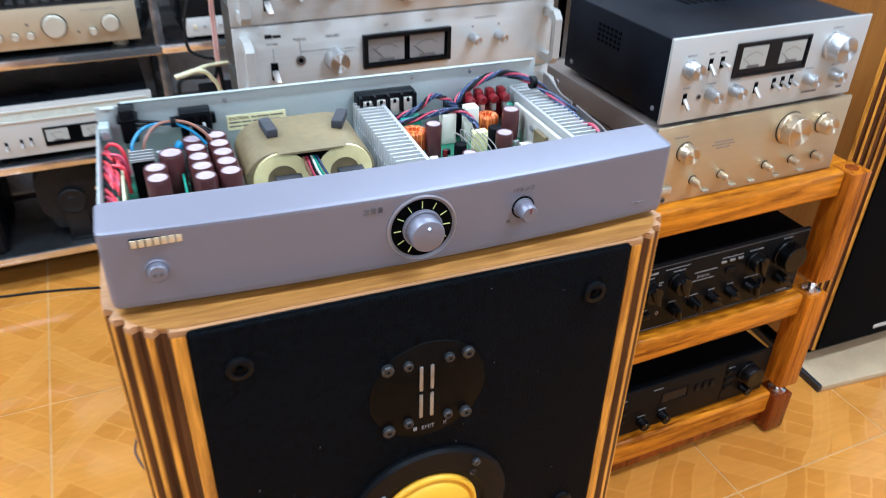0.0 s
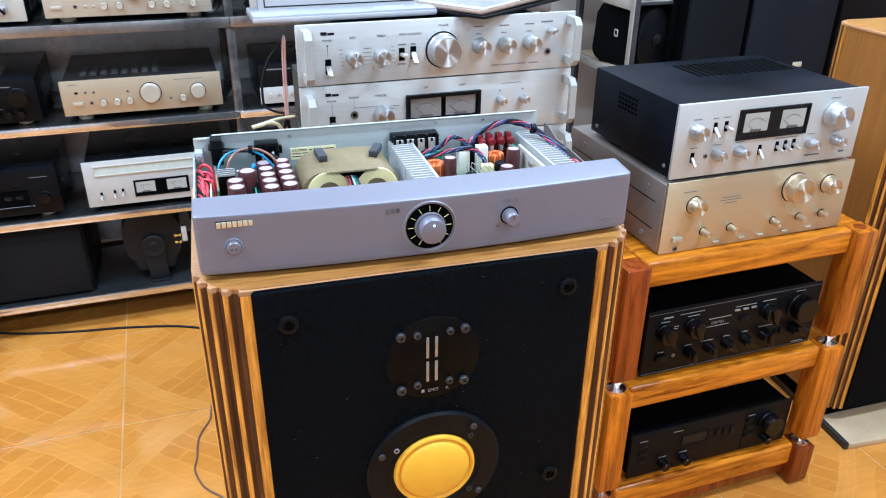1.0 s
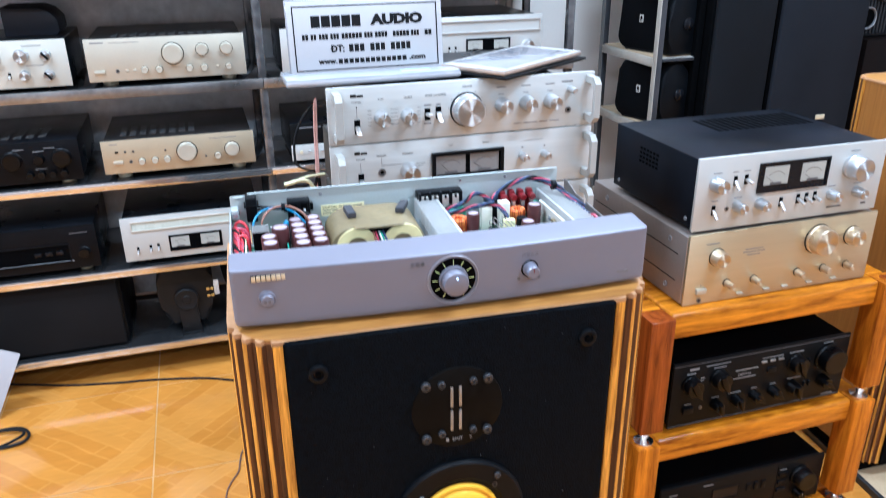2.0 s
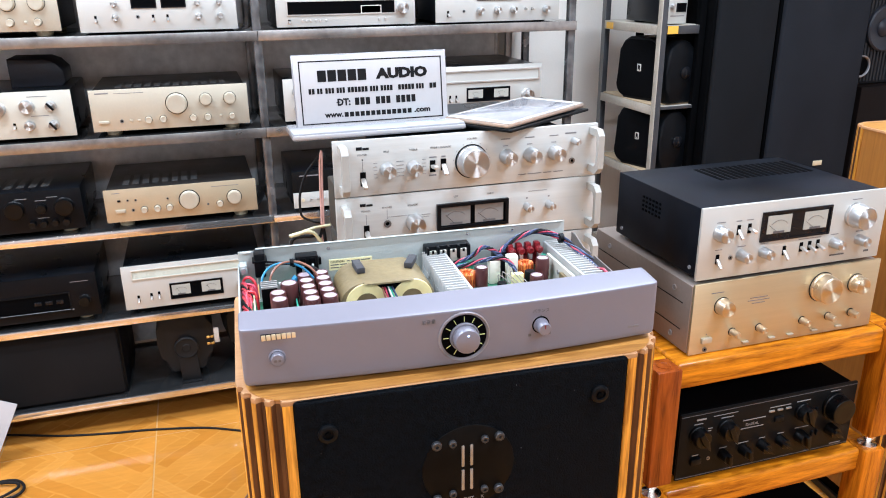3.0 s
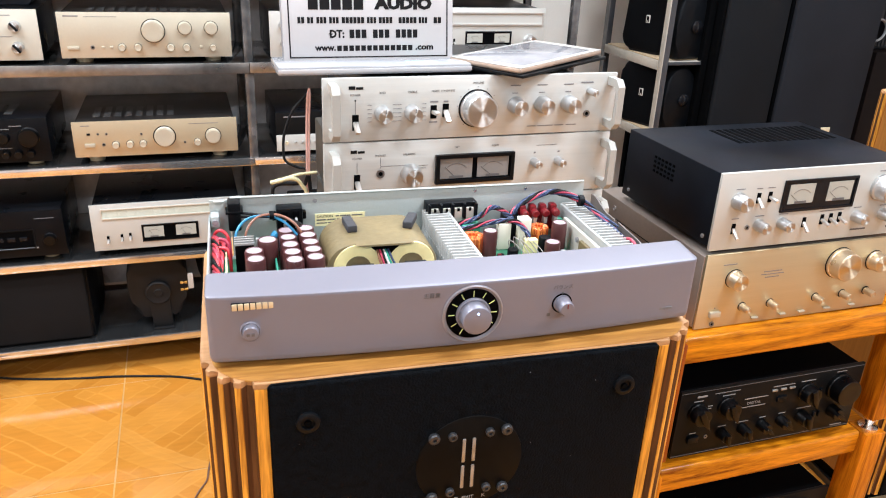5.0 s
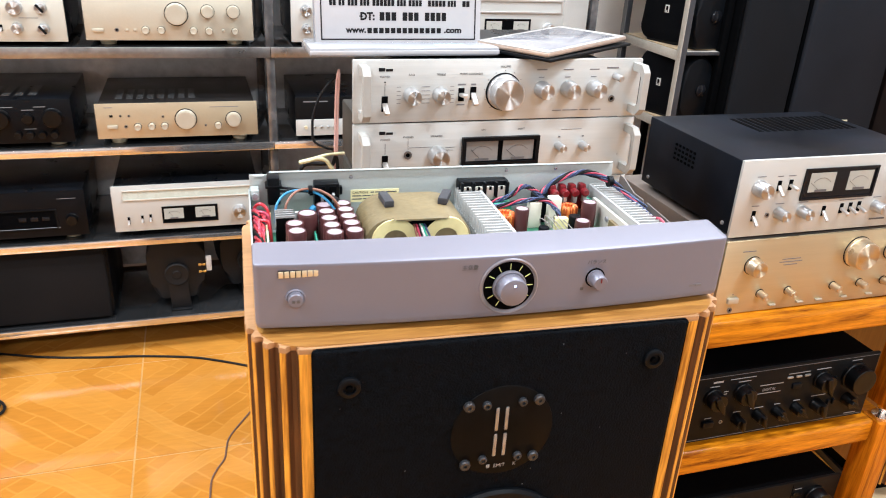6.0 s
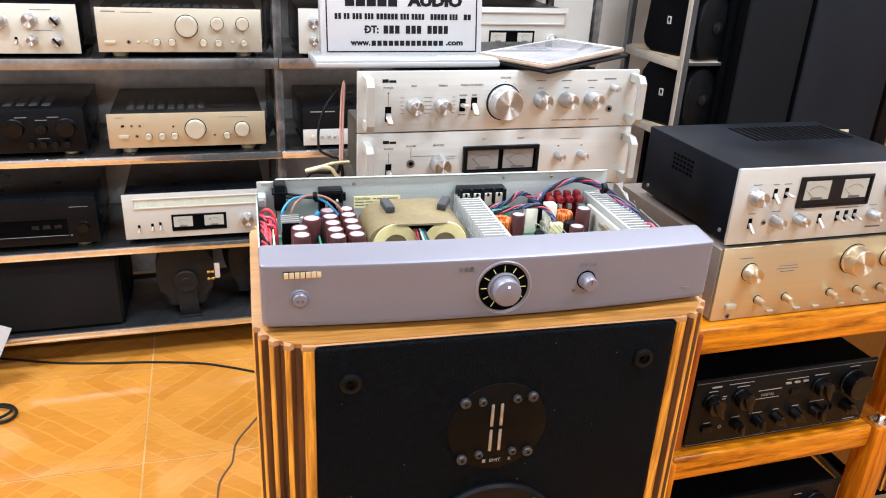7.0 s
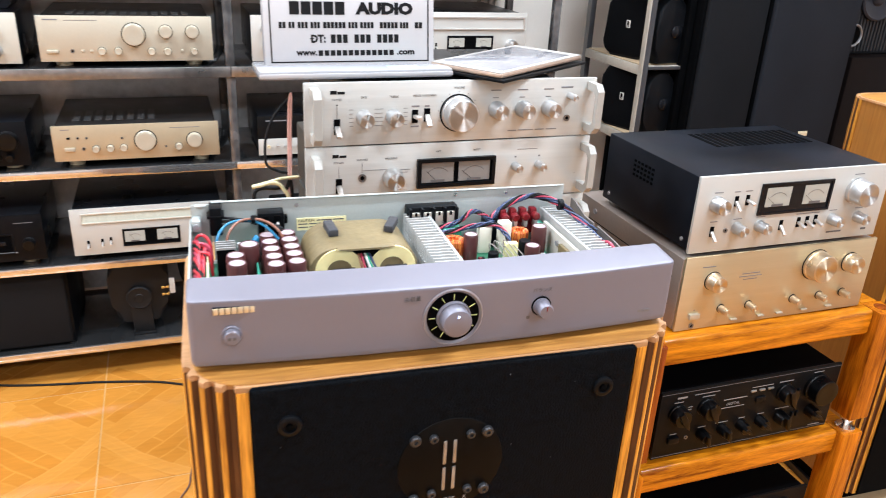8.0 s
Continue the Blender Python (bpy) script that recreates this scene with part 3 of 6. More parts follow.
# ---- units of hi-fi ----
class Unit:
    """A hi-fi unit: body, front panel, feet and what sits on the panel. x, z of fittings are those of the room."""

    def __init__(self, name, label, x0, x1, yf, z0, z1, depth, body, front, category="amplifier", feet=0.012, group="", plate=0.006, feet_mat=None, inset=0.006, drop=0.004):
        self.x0, self.z0, self.w, self.h = x0, z0 - feet, x1 - x0, z1 - z0
        self.feet = feet
        self.root = thing(name, x0, yf, z0 - feet, label, category, 0, group)
        part("body", box(inset, self.w - inset, plate + 0.0002, depth, feet + 0.002, feet + self.h - drop, 0.0025), body, self.root, "steel case")
        part("front_panel", box(0, self.w, 0, plate, feet, feet + self.h, 0.0012), front, self.root)
        if feet > 0.002:
            for fx in (0.05, self.w - 0.05):
                for fy in (0.05, depth - 0.05):
                    part("foot", lathe([(0, 0.02), (feet - 0.002, 0.023), (feet + 0.003, 0.023)], (fx, fy, 0), "z", 20), feet_mat or BLACK, self.root)
        self.depth = depth

    def at(self, x, z):
        return x - self.x0, z - self.z0

    def knob(self, x, z, r, d, material=None, pointer=None, collar=0.0, ribs=0, name="knob", cap=None):
        u, w = self.at(x, z)
        prof = [(-0.001, r * 1.02), (d * 0.2, r * 1.02), (d * 0.26, r * 0.96), (d - 0.0014, r * 0.93), (d - 0.0003, r * 0.9), (d, r * 0.84), (d - 0.0006, r * 0.5), (d - 0.0006, 0)]
        spun = material in (None, ALU_Z, KNOB_GOLD)
        k = part(name, lathe(prof, (u, 0, w), "-y", 44 if r > 0.012 else 40, ribs=0 if r > 0.0135 else ribs, rib=r * 0.022), KNOB_SIDE if material in (None, ALU_Z) else material, self.root)
        if spun:
            part("knob_face", lathe([(d - 0.001, r * 0.86), (d + 0.0003, r * 0.84), (d + 0.0003, 0)], (u, 0, w), "-y", 40), GOLD_Z if material is KNOB_GOLD else ALU_Z, k, "spun metal face")
        if collar:
            part("collar", lathe(disc(collar, 0.0012, 0.0004), (u, 0, w), "-y", 28), BLACK_GLOSS, k)
        if pointer:
            part("pointer", box(u - 0.0005, u + 0.0005, -d - 0.0006, -d + 0.001, w + r * 0.35, w + r * 0.85), pointer, k)
        if cap:
            part("cap", lathe(disc(r * 0.62, d + 0.001, 0.0004), (u, 0, w), "-y", 24), cap, k)
        return k

    def lever(self, x, z, sw=0.006, sh=0.018, lift=-0.3, material=None, slot=None):
        """A slot with a small bat-shaped lever."""
        u, w = self.at(x, z)
        s = part("switch", box(u - sw / 2, u + sw / 2, -0.0012, 0.001, w - sh / 2, w + sh / 2, 0.0004), slot or BLACK_MATT, self.root)
        b = box(u - sw * 0.42, u + sw * 0.42, -0.021, 0.0, w - 0.0025, w + 0.0025, 0.0012)
        bmesh.ops.rotate(b, cent=(u, 0, w), matrix=Matrix.Rotation(-lift, 3, "X"), verts=b.verts)
        part("lever", b, material or ALU_SATIN, s)
        return s

    def button(self, x, z, bw, bh, d=0.004, material=None, name="button"):
        u, w = self.at(x, z)
        return part(name, box(u - bw / 2, u + bw / 2, -d, 0.001, w - bh / 2, w + bh / 2, min(0.001, bh * 0.2)), material or ALU_SATIN, self.root)

    def window(self, x0, x1, z0, z1, frame_mat=None, back=None, rim=0.004, d=0.004, name="window", sheet=True):
        (u0, w0), (u1, w1) = self.at(x0, z0), self.at(x1, z1)
        bm = bmesh.new()
        for b in ((u0, u1, w0, w0 + rim), (u0, u1, w1 - rim, w1), (u0, u0 + rim, w0 + rim, w1 - rim), (u1 - rim, u1, w0 + rim, w1 - rim)):
            box(b[0], b[1], -d, 0.0005, b[2], b[3], bm=bm)
        f = part(name, bm, frame_mat or BLACK_GLOSS, self.root)
        part("backing", box(u0 + rim, u1 - rim, -0.0008, 0.0005, w0 + rim, w1 - rim), back or BLACK_MATT, f)
        return f

    def meter(self, x0, x1, z0, z1, face=None, needle=-0.5):
        (u0, w0), (u1, w1) = self.at(x0, z0), self.at(x1, z1)
        m = part("meter", box(u0, u1, -0.0018, 0.0, w0, w1), face or SCREEN_FACE, self.root, "cream needle meter")
        cx, h = (u0 + u1) / 2, w1 - w0
        arc = [(cx + math.sin(a) * h * 0.75, -0.0021, w0 - h * 0.12 + math.cos(a) * h * 0.85) for a in np.linspace(-0.75, 0.75, 9)]
        part("scale", tube(arc, 0.00035, 4, 0), INK_GREY, m)
        n = [(cx, -0.0023, w0), (cx + math.sin(needle) * h * 0.85, -0.0023, w0 + math.cos(needle) * h * 0.8)]
        part("needle", tube(n, 0.0003, 4, 0), INK, m)
        bx = box(cx - h * 0.35, cx + h * 0.35, -0.0026, -0.0015, w0, w0 + h * 0.13)
        part("hub", bx, INK_GREY, m)
        return m

    def jack(self, x, z, r=0.005):
        u, w = self.at(x, z)
        j = part("socket", lathe([(0, r), (0.0016, r), (0.0016, r * 0.55), (-0.0002, r * 0.55)], (u, 0, w), "-y", 18), JACK, self.root)
        part("bore", lathe(disc(r * 0.5, 0.0004, 0.0001), (u, -0.0001, w), "-y", 14), BLACK_MATT, j)

    def bar(self, x, z, width, height, material=None):
        u, w = self.at(x, z)
        return bars([(u - width / 2, u + width / 2)], w, height, material or INK_MID, self.root)

    def word(self, text, x, z, size, material=None):
        u, w = self.at(x, z)
        return words(text, u, w, size, material or INK_GREY, self.root)

    def vents(self, cols, x0, x1, y0, y1, rows=1, material=None):
        """Raised louvres over slots in the top."""
        z = self.feet + self.h - 0.004
        step = (x1 - x0) / cols
        for c in range(cols):
            for r in range(rows):
                yy = y0 + (y1 - y0) * r / rows
                part("vent_slot", box(x0 + c * step + step * 0.18, x0 + (c + 1) * step - step * 0.18, yy, yy + (y1 - y0) / rows * 0.8, z - 0.001, z + 0.0012, 0.0003), material or BLACK_MATT, self.root)


# ---- the fluted loudspeakers ----
SPEAKER_H = 0.9655
BASE_H = 0.06
NOTCHES = (18, 36, 54, 72)


def speaker_plan(w, d, r, depth=0.0):
    """Outline of the cabinet: straight sides, and rounded corners cut into five broad teeth by four notches."""
    pts = []
    for cx, cy, a0 in ((-w / 2 + r, r, 180), (w / 2 - r, r, 270), (w / 2 - r, d - r, 0), (-w / 2 + r, d - r, 90)):
        turns = [(a, r) for a in range(0, 91, 9)]
        if depth:
            turns = [(0, r)] + [(v + e, r - q) for v in NOTCHES for e, q in ((-6.2, 0.0), (-5.2, 0.0008), (-2.6, depth), (2.6, depth), (5.2, 0.0008), (6.2, 0.0))] + [(90, r)]
        pts += [(cx + q * math.cos(radians(a0 + a)), cy + q * math.sin(radians(a0 + a))) for a, q in turns]
    return pts


def wedge(cx, cy, a0, corners, z0, z1, bevel=0.0):
    """An upright stave of a rounded corner, from (angle, radius) corners."""
    return prism([(cx + q * math.cos(radians(a0 + a)), cy + q * math.sin(radians(a0 + a))) for a, q in corners], z0, z1, bevel)


def shifted(bm, dy=0.006):
    bmesh.ops.translate(bm, vec=(0.0022, dy, 0), verts=bm.verts)
    return bm


def fluted_speaker(x, y, yaw, label, drivers=True):
    s = thing("loudspeaker", x, y, 0, label, "loudspeaker", yaw, "fluted loudspeakers")
    w, d, r, h = 0.433, 0.3, 0.0505, BASE_H + SPEAKER_H
    part("base", box(-w / 2 + 0.03, w / 2 - 0.03, 0.04, d - 0.02, 0.0 if drivers else 0.018, BASE_H + 0.01, 0.003), BLACK_MATT, s)
    part("cabinet", shifted(prism(speaker_plan(w - 0.004, d - 0.004, r - 0.002, 0.011), BASE_H + 0.01, h - 0.0055), 0.008), OAK_SIDE, s)
    part("top_panel", shifted(prism(speaker_plan(w, d, r, 0.0058), h - 0.005, h, 0.0012)), EDGE_WOOD, s, "pale solid edge with cut teeth")
    part("top_veneer", shifted(prism(speaker_plan(w - 0.017, d - 0.013, r - 0.007), h - 0.001, h + 0.0005, 0.0004), 0.009), OAK_TOP, s, "oak veneer field")
    for cx, cy, a0 in ((-w / 2 + r, r, 180), (w / 2 - r, r, 270), (w / 2 - r, d - r, 0), (-w / 2 + r, d - r, 90)):
        for v in NOTCHES:
            cut = [(v - 5.5, r - 0.0004), (v - 2.6, r - 0.0056), (v + 2.6, r - 0.0056), (v + 5.5, r - 0.0004), (v + 5.5, r - 0.014), (v - 5.5, r - 0.014)]
            part("groove_strip", shifted(wedge(cx, cy, a0, cut[::-1], BASE_H + 0.004, h - 0.0052)), STRIP_DARK, s)
        for lo, hi in zip((0,) + tuple(v + 5.6 for v in NOTCHES), tuple(v - 5.6 for v in NOTCHES) + (90,)):
            m = (lo + hi) / 2
            stave = [(lo, r - 0.014), (lo, r - 0.001), (lo + 0.8, r), (m, r + 0.0002), (hi - 0.8, r), (hi, r - 0.001), (hi, r - 0.014)]
            part("strip", shifted(wedge(cx, cy, a0, stave, BASE_H + 0.004, h - 0.0052)), STRIP, s)
    bx0, bx1, zt = -0.1648, 0.1652, h + 0.0008
    part("baffle", box(bx0, bx1, 0.0, 0.0058, BASE_H + 0.005, zt, 0.004, seg=3), BAFFLE if drivers else CLOTH, s, "black textured front baffle")
    if not drivers:
        part("badge", box(0.02, 0.07, -0.001, 0.002, BASE_H + 0.03, BASE_H + 0.042, 0.0005), INK_WHITE, s)
        return s
    for hx, hz in ((-0.1355, 0.9905), (0.1355, 0.9895), (-0.135, 0.7485), (0.135, 0.7485)):
        c = part("grille_socket", lathe([(0, 0.0095), (0.0022, 0.0092), (0.003, 0.008), (0.003, 0.0055), (0.0005, 0.005), (0.0005, 0.0)], (hx, 0, hz), "-y", 24), BLACK, s)
        part("socket_pin", lathe([(0, 0.003), (0.002, 0.0027), (0.0026, 0.0)], (hx, -0.0004, hz - 0.001), "-y", 14), BLACK_MATT, c)
    rng = random.Random(7)
    for k in range(26):
        lx, lz, ls = rng.uniform(-0.158, 0.158), rng.uniform(0.7, 1.015), rng.uniform(0.0002, 0.0006)
        part("lint", box(lx, lx + ls * 1.5, -0.0006, 0.0, lz, lz + ls, 0.0), INK_WHITE if k < 5 else INK_MID, s)
    # ribbon tweeter
    tz = 0.9295
    tw = part("tweeter_plate", lathe([(0, 0.047), (0.0006, 0.0468), (0.001, 0.046)], (-0.001, 0, tz), "-y", 56), TWEETER_BLACK, s, "round black tweeter plate")
    for sx in (-0.0094, -0.0006):
        for sz in (0.0018, -0.0258):
            part("ribbon_slot", box(sx + 0.0006, sx + 0.0038, -0.0024, -0.0012, tz + sz, tz + sz + 0.024, 0.0009), RIBBON, tw, "pale metal ribbon slot")
    for sx, sz, big in ((-0.0338, 0.0308, 1), (-0.0178, 0.0304, 0), (0.0147, 0.0304, 0), (0.0297, 0.031, 1), (-0.0338, -0.0312, 1), (-0.0178, -0.0276, 0), (0.0147, -0.0276, 0), (0.0297, -0.0298, 1)):
        q = 1.12 if big else 0.88
        part("screw", lathe([(0, 0.0044 * q), (0.003, 0.0044 * q), (0.004, 0.0034 * q), (0.004, 0.0017), (0.002, 0.0015), (0.002, 0.0)], (sx, -0.0015, tz + sz), "-y", 16), GUNMETAL, tw, "socket-head screw")
    words("EMIT", -0.0015, tz - 0.0365, 0.0052, INK_DULL, tw, -0.0024)
    words("K", 0.0128, tz - 0.0365, 0.0052, INK_DULL, tw, -0.0024)
    bars([(-0.0135, -0.0105)], tz - 0.0365, 0.003, INK_DULL, tw, y=-0.0024)
    # midrange dome
    cz, cx = 0.7925, 0.0
    md = part("midrange_flange", lathe([(0, 0.0722), (0.003, 0.0722), (0.0055, 0.0695), (0.0055, 0.051), (0.0035, 0.0485), (0.0035, 0.0)], (cx, 0, cz), "-y", 64), BLACK, s, "black ring flange")
    part("surround", lathe([(0.003, 0.0442), (0.0075, 0.0428), (0.008, 0.041), (0.006, 0.0388), (0.004, 0.038)], (cx, 0, cz), "-y", 56), DOME, md, "yellow rolled surround")
    dome = [(0.0045, 0.0385)] + [(0.005 + 0.012 * math.sin(a), 0.0378 * math.cos(a)) for a in np.linspace(0, math.pi / 2 - 0.02, 8)] + [(0.017, 0.0)]
    part("dome", lathe(dome, (cx, 0, cz), "-y", 56), DOME, md, "yellow woven dome")
    for a in (50, 152, 232, 320):
        part("screw", lathe([(0, 0.0038), (0.0024, 0.0038), (0.0034, 0.003), (0.0034, 0.0016), (0.002, 0.0)], (cx + 0.0635 * math.cos(radians(a)), -0.005, cz + 0.0635 * math.sin(radians(a))), "-y", 14), GUNMETAL, md)
    for a in (44, 140, 224, 316):
        part("eyelet", lathe([(0, 0.003), (0.0018, 0.003), (0.0018, 0.0018), (0.0002, 0.0016), (0.0002, 0.0)], (cx + 0.053 * math.cos(radians(a)), -0.005, cz + 0.053 * math.sin(radians(a))), "-y", 14), GREY_METAL if a == 140 else GUNMETAL, md)
    return s


fluted_speaker(0.1789, 0.3917, -3.0, "fluted oak loudspeaker with black baffle and yellow dome")
twin = fluted_speaker(1.704, 0.985, -2.3, "fluted oak loudspeaker with black cloth grille on stone slab", False)
sl = thing("stone_slab", 1.502, 0.918, 0, "pale stone slab under a loudspeaker", "slab", -6)
part("slab", box(0, 0.6, 0, 0.42, 0.0, 0.0175, 0.003), PLINTH, sl)
part("edge_strip", box(-0.012, -0.0005, 0.0, 0.42, 0.0, 0.02, 0.001), GUNMETAL, sl, "dark metal edge strip")


# ---- the opened karaoke amplifier ----
amp = thing("opened_amplifier", 0.1827, 0.4141, 1.0157, "lilac-silver karaoke amplifier with open lid on loudspeaker", "amplifier", -3.0)
amp.scale = (1.018, 1.018, 1.018)
HALF = 0.2045


def amp_front():
    bm = bmesh.new()
    us = [-HALF + HALF * 2 * k / 80 for k in range(81)]
    us = sorted(set([round(q, 5) for q in us] + [round(sgn * (HALF - e), 5) for e in (0.0005, 0.0015, 0.003, 0.0045, 0.007, 0.01) for sgn in (-1, 1)]))
    rings = []
    for u in us:
        e = HALF - abs(u)
        rnd = 1 - math.sqrt(max(0, 1 - (1 - min(e, 0.0045) / 0.0045) ** 2))
        f = 0.010 * (u / HALF) ** 2 + 0.0045 * rnd
        lo, hi = 0.0145 + 0.004 * rnd, 0.0715
        back = 0.037 + 0.006 * (u / HALF) ** 2
        ring = [(back, lo + 0.002), (f + 0.012, lo), (f + 0.003, lo + 0.0002), (f + 0.0008, lo + 0.0018), (f, lo + 0.005), (f, lo + 0.0062), (f, hi - 0.0028), (f, hi - 0.0017), (f + 0.0004, hi - 0.0005), (f + 0.0014, hi), (f + 0.0014 + 0.08 * (back - 0.0054 - f), hi + 0.08 * (0.004 - 0.003 * rnd)), (back - 0.004, hi + 0.004 - 0.003 * rnd), (back, hi + 0.004 - 0.003 * rnd), (back, hi - 0.0005)]
        rings.append([bm.verts.new((u, y, z)) for y, z in ring])
    for a, b in zip(rings, rings[1:]):
        for k in range(len(a)):
            q = (k + 1) % len(a)
            bm.faces.new((a[k], b[k], b[q], a[q]))
    bm.faces.new(rings[0])
    bm.faces.new(rings[-1][::-1])
    return bm


fascia = part("fascia", amp_front(), JOY, amp, "bowed lilac-silver painted fascia", 22)


def bow(u):
    return 0.010 * (u / HALF) ** 2


# dial, volume knob and balance knob
du, dw = -0.0015, 0.0440
dial = part("dial", lathe([(-0.002, 0.0254), (0.0008, 0.0252), (0.0016, 0.0244), (0.0014, 0.0237), (-0.0008, 0.0221), (-0.001, 0.0)], (du, 0, dw), "-y", 64), BEZEL, fascia, "black volume dial with lime marks")
part("dial_face", lathe([(-0.001, 0.0222), (0.0002, 0.022)], (du, 0, dw), "-y", 56), BLACK_MATT, dial)
marks = bmesh.new()
for k in range(11):
    a = radians(-150 + 30 * k)
    own = box(-0.0003, 0.0003, -0.0007, -0.0002, 0.0152, 0.0203)
    bmesh.ops.rotate(own, cent=(0, 0, 0), matrix=Matrix.Rotation(a, 3, "Y"), verts=own.verts)
    bmesh.ops.translate(own, vec=(du, 0, dw), verts=own.verts)
    join(marks, own)
part("dial_marks", marks, LIME, dial)
vk = part("volume_knob", lathe([(0, 0.0142), (0.0028, 0.0142), (0.0033, 0.0137), (0.0033, 0.0127), (0.0024, 0.0124), (0.0122, 0.0121), (0.0134, 0.0115), (0.0137, 0.0108), (0.0137, 0.0)], (du, 0, dw), "-y", 48), JOY, fascia)
part("led", lathe([(0, 0.001), (0.0139, 0.001), (0.0141, 0.0)], (du + 0.0004, 0, dw + 0.0065), "-y", 12), LED_BLUE, vk, "small blue light")
bu, bw_ = 0.0755, 0.0455
bk = part("balance_knob", lathe([(-0.003, 0.0075), (0.002, 0.0075), (0.0022, 0.0068), (0.011, 0.0064), (0.0125, 0.0056), (0.0127, 0)], (bu, bow(bu), bw_), "-y", 32), JOY, fascia)
# Black ring stands in for the shade in the gap round the knob.
part("collar", lathe([(-0.002, 0.0088), (0.0006, 0.0088), (0.0006, 0.007)], (bu, bow(bu), bw_), "-y", 32), BLACK_MATT, bk, "black ring painted for the shaded gap round the knob")
part("pointer", box(bu - 0.0004, bu + 0.0004, bow(bu) - 0.0132, bow(bu) - 0.012, bw_ + 0.001, bw_ + 0.005), RED, bk, "red pointer line")
words("バランス", bu, 0.0600, 0.0044, INK_GREY, fascia, bow(bu) - 0.0004)
words("主音量", du - 0.034, 0.0625, 0.0047, INK_GREY, fascia, bow(du - 0.036) - 0.0004)
bars([(bu - 0.0006, bu + 0.0006)], 0.0548, 0.0012, INK_GREY, fascia, y=bow(bu) - 0.0005)
bars([(bu - 0.0125, bu - 0.0095), (bu + 0.008, bu + 0.0105)], 0.0358, 0.0028, INK_GREY, fascia, y=bow(bu) - 0.0005)
bars([(0.172, 0.1755), (0.1763, 0.1775), (0.1785, 0.184)], 0.0275, 0.0023, INK_MID, fascia, y=bow(0.178) - 0.0005)
badge = part("badge", box(-0.1862, -0.1503, bow(-0.17) - 0.0004, bow(-0.17) + 0.0025, 0.0604, 0.0664, 0.0004), BLACK_GLOSS, fascia, "dark badge with gold blocks")
gb = bmesh.new()
for k in range(8):
    a = -0.1858 + k * 0.00442
    box(a, a + 0.0037, bow(-0.17) - 0.0011, bow(-0.17) - 0.0004, 0.0607, 0.0661, 0.0003, gb)
part("badge_blocks", gb, GOLD_INK, badge)
pb = part("power_button", lathe([(-0.003, 0.0078), (0.0006, 0.0078), (0.0012, 0.007), (0.0008, 0.0062), (0.005, 0.006), (0.006, 0.0052), (0.0062, 0)], (-0.1735, bow(-0.1735), 0.0425), "-y", 36), JOY, fascia)
bars([(-0.1765, -0.1743), (-0.1728, -0.1706)], 0.0423, 0.0022, INK_GREY, pb, y=bow(-0.1735) - 0.0068)

# chassis
part("base_plate", box(-0.202, 0.1958, 0.03, 0.208, 0.0145, 0.0165, 0.0005), STEEL, amp)
rear = part("rear_panel", box(-0.184, 0.186, 0.2065, 0.208, 0.0165, 0.0785, 0.0004), STEEL, amp, "pale green-grey steel rear panel")
part("rear_lip", box(-0.184, 0.183, 0.2038, 0.2065, 0.0775, 0.0787, 0.0004), STEEL, rear)
part("rear_corner_plate", box(-0.203, -0.185, 0.2045, 0.2062, 0.0165, 0.0765, 0.0004), STEEL, amp)
part("corner_lip", box(-0.199, -0.189, 0.1985, 0.2045, 0.0758, 0.0772, 0.0004), STEEL, amp)
ls = part("side_wall", box(-0.2045, -0.203, 0.034, 0.2062, 0.0145, 0.062, 0.0004), STEEL, amp)
part("bracket", box(-0.2025, -0.1945, 0.188, 0.203, 0.055, 0.066, 0.0012), STEEL, ls)
part("bracket_screw", lathe([(0, 0.003), (0.002, 0.0028), (0.0025, 0)], (-0.1985, 0.188, 0.0605), "-y", 12), GREY_METAL, ls)
side_bm = bmesh.new()
prof = [(0.034, 0.0145), (0.2062, 0.0145), (0.2062, 0.074), (0.196, 0.074), (0.17, 0.066), (0.15, 0.066), (0.148, 0.061), (0.143, 0.061), (0.141, 0.066), (0.1, 0.064), (0.062, 0.058), (0.055, 0.052), (0.034, 0.05)]
lo = [side_bm.verts.new((0.196, y, z - (0.0115 if z > 0.02 else 0))) for y, z in prof]
hi = [side_bm.verts.new((0.1975, y, z - (0.0115 if z > 0.02 else 0))) for y, z in prof]
side_bm.faces.new(lo[::-1]), side_bm.faces.new(hi)
for k in range(len(lo)):
    q = (k + 1) % len(lo)
    side_bm.faces.new((lo[k], lo[q], hi[q], hi[k]))
bmesh.ops.recalc_face_normals(side_bm, faces=side_bm.faces)
# Darker than STEEL: the shade on the wall's inner face is put into its colour.
part("side_wall", side_bm, SHADED_STEEL, amp, "notched side wall with shade put into its grey")
for fx in (-0.17, 0.17):
    for fy in (0.06, 0.18):
        part("foot", lathe([(0.0101, 0.012), (0.0125, 0.013), (0.0146, 0.013)], (fx, fy, 0.0), "z", 20), BLACK, amp)
for sx, sz in ((-0.103, 0.0705), (0.062, 0.073), (0.118, 0.073)):
    part("rivet", lathe([(0, 0.0022), (0.0012, 0.0018), (0.0014, 0)], (sx, 0.2064, sz), "-y", 12), GREY_METAL if sx < 0 else CHROME, rear)
st = part("caution_sticker", box(-0.1035, -0.0535, 0.2056, 0.2063, 0.0435, 0.0565), STICKER, rear, "yellow caution sticker")
words("CAUTION", -0.102, 0.0537, 0.0036, INK, st, 0.2054, align="LEFT")
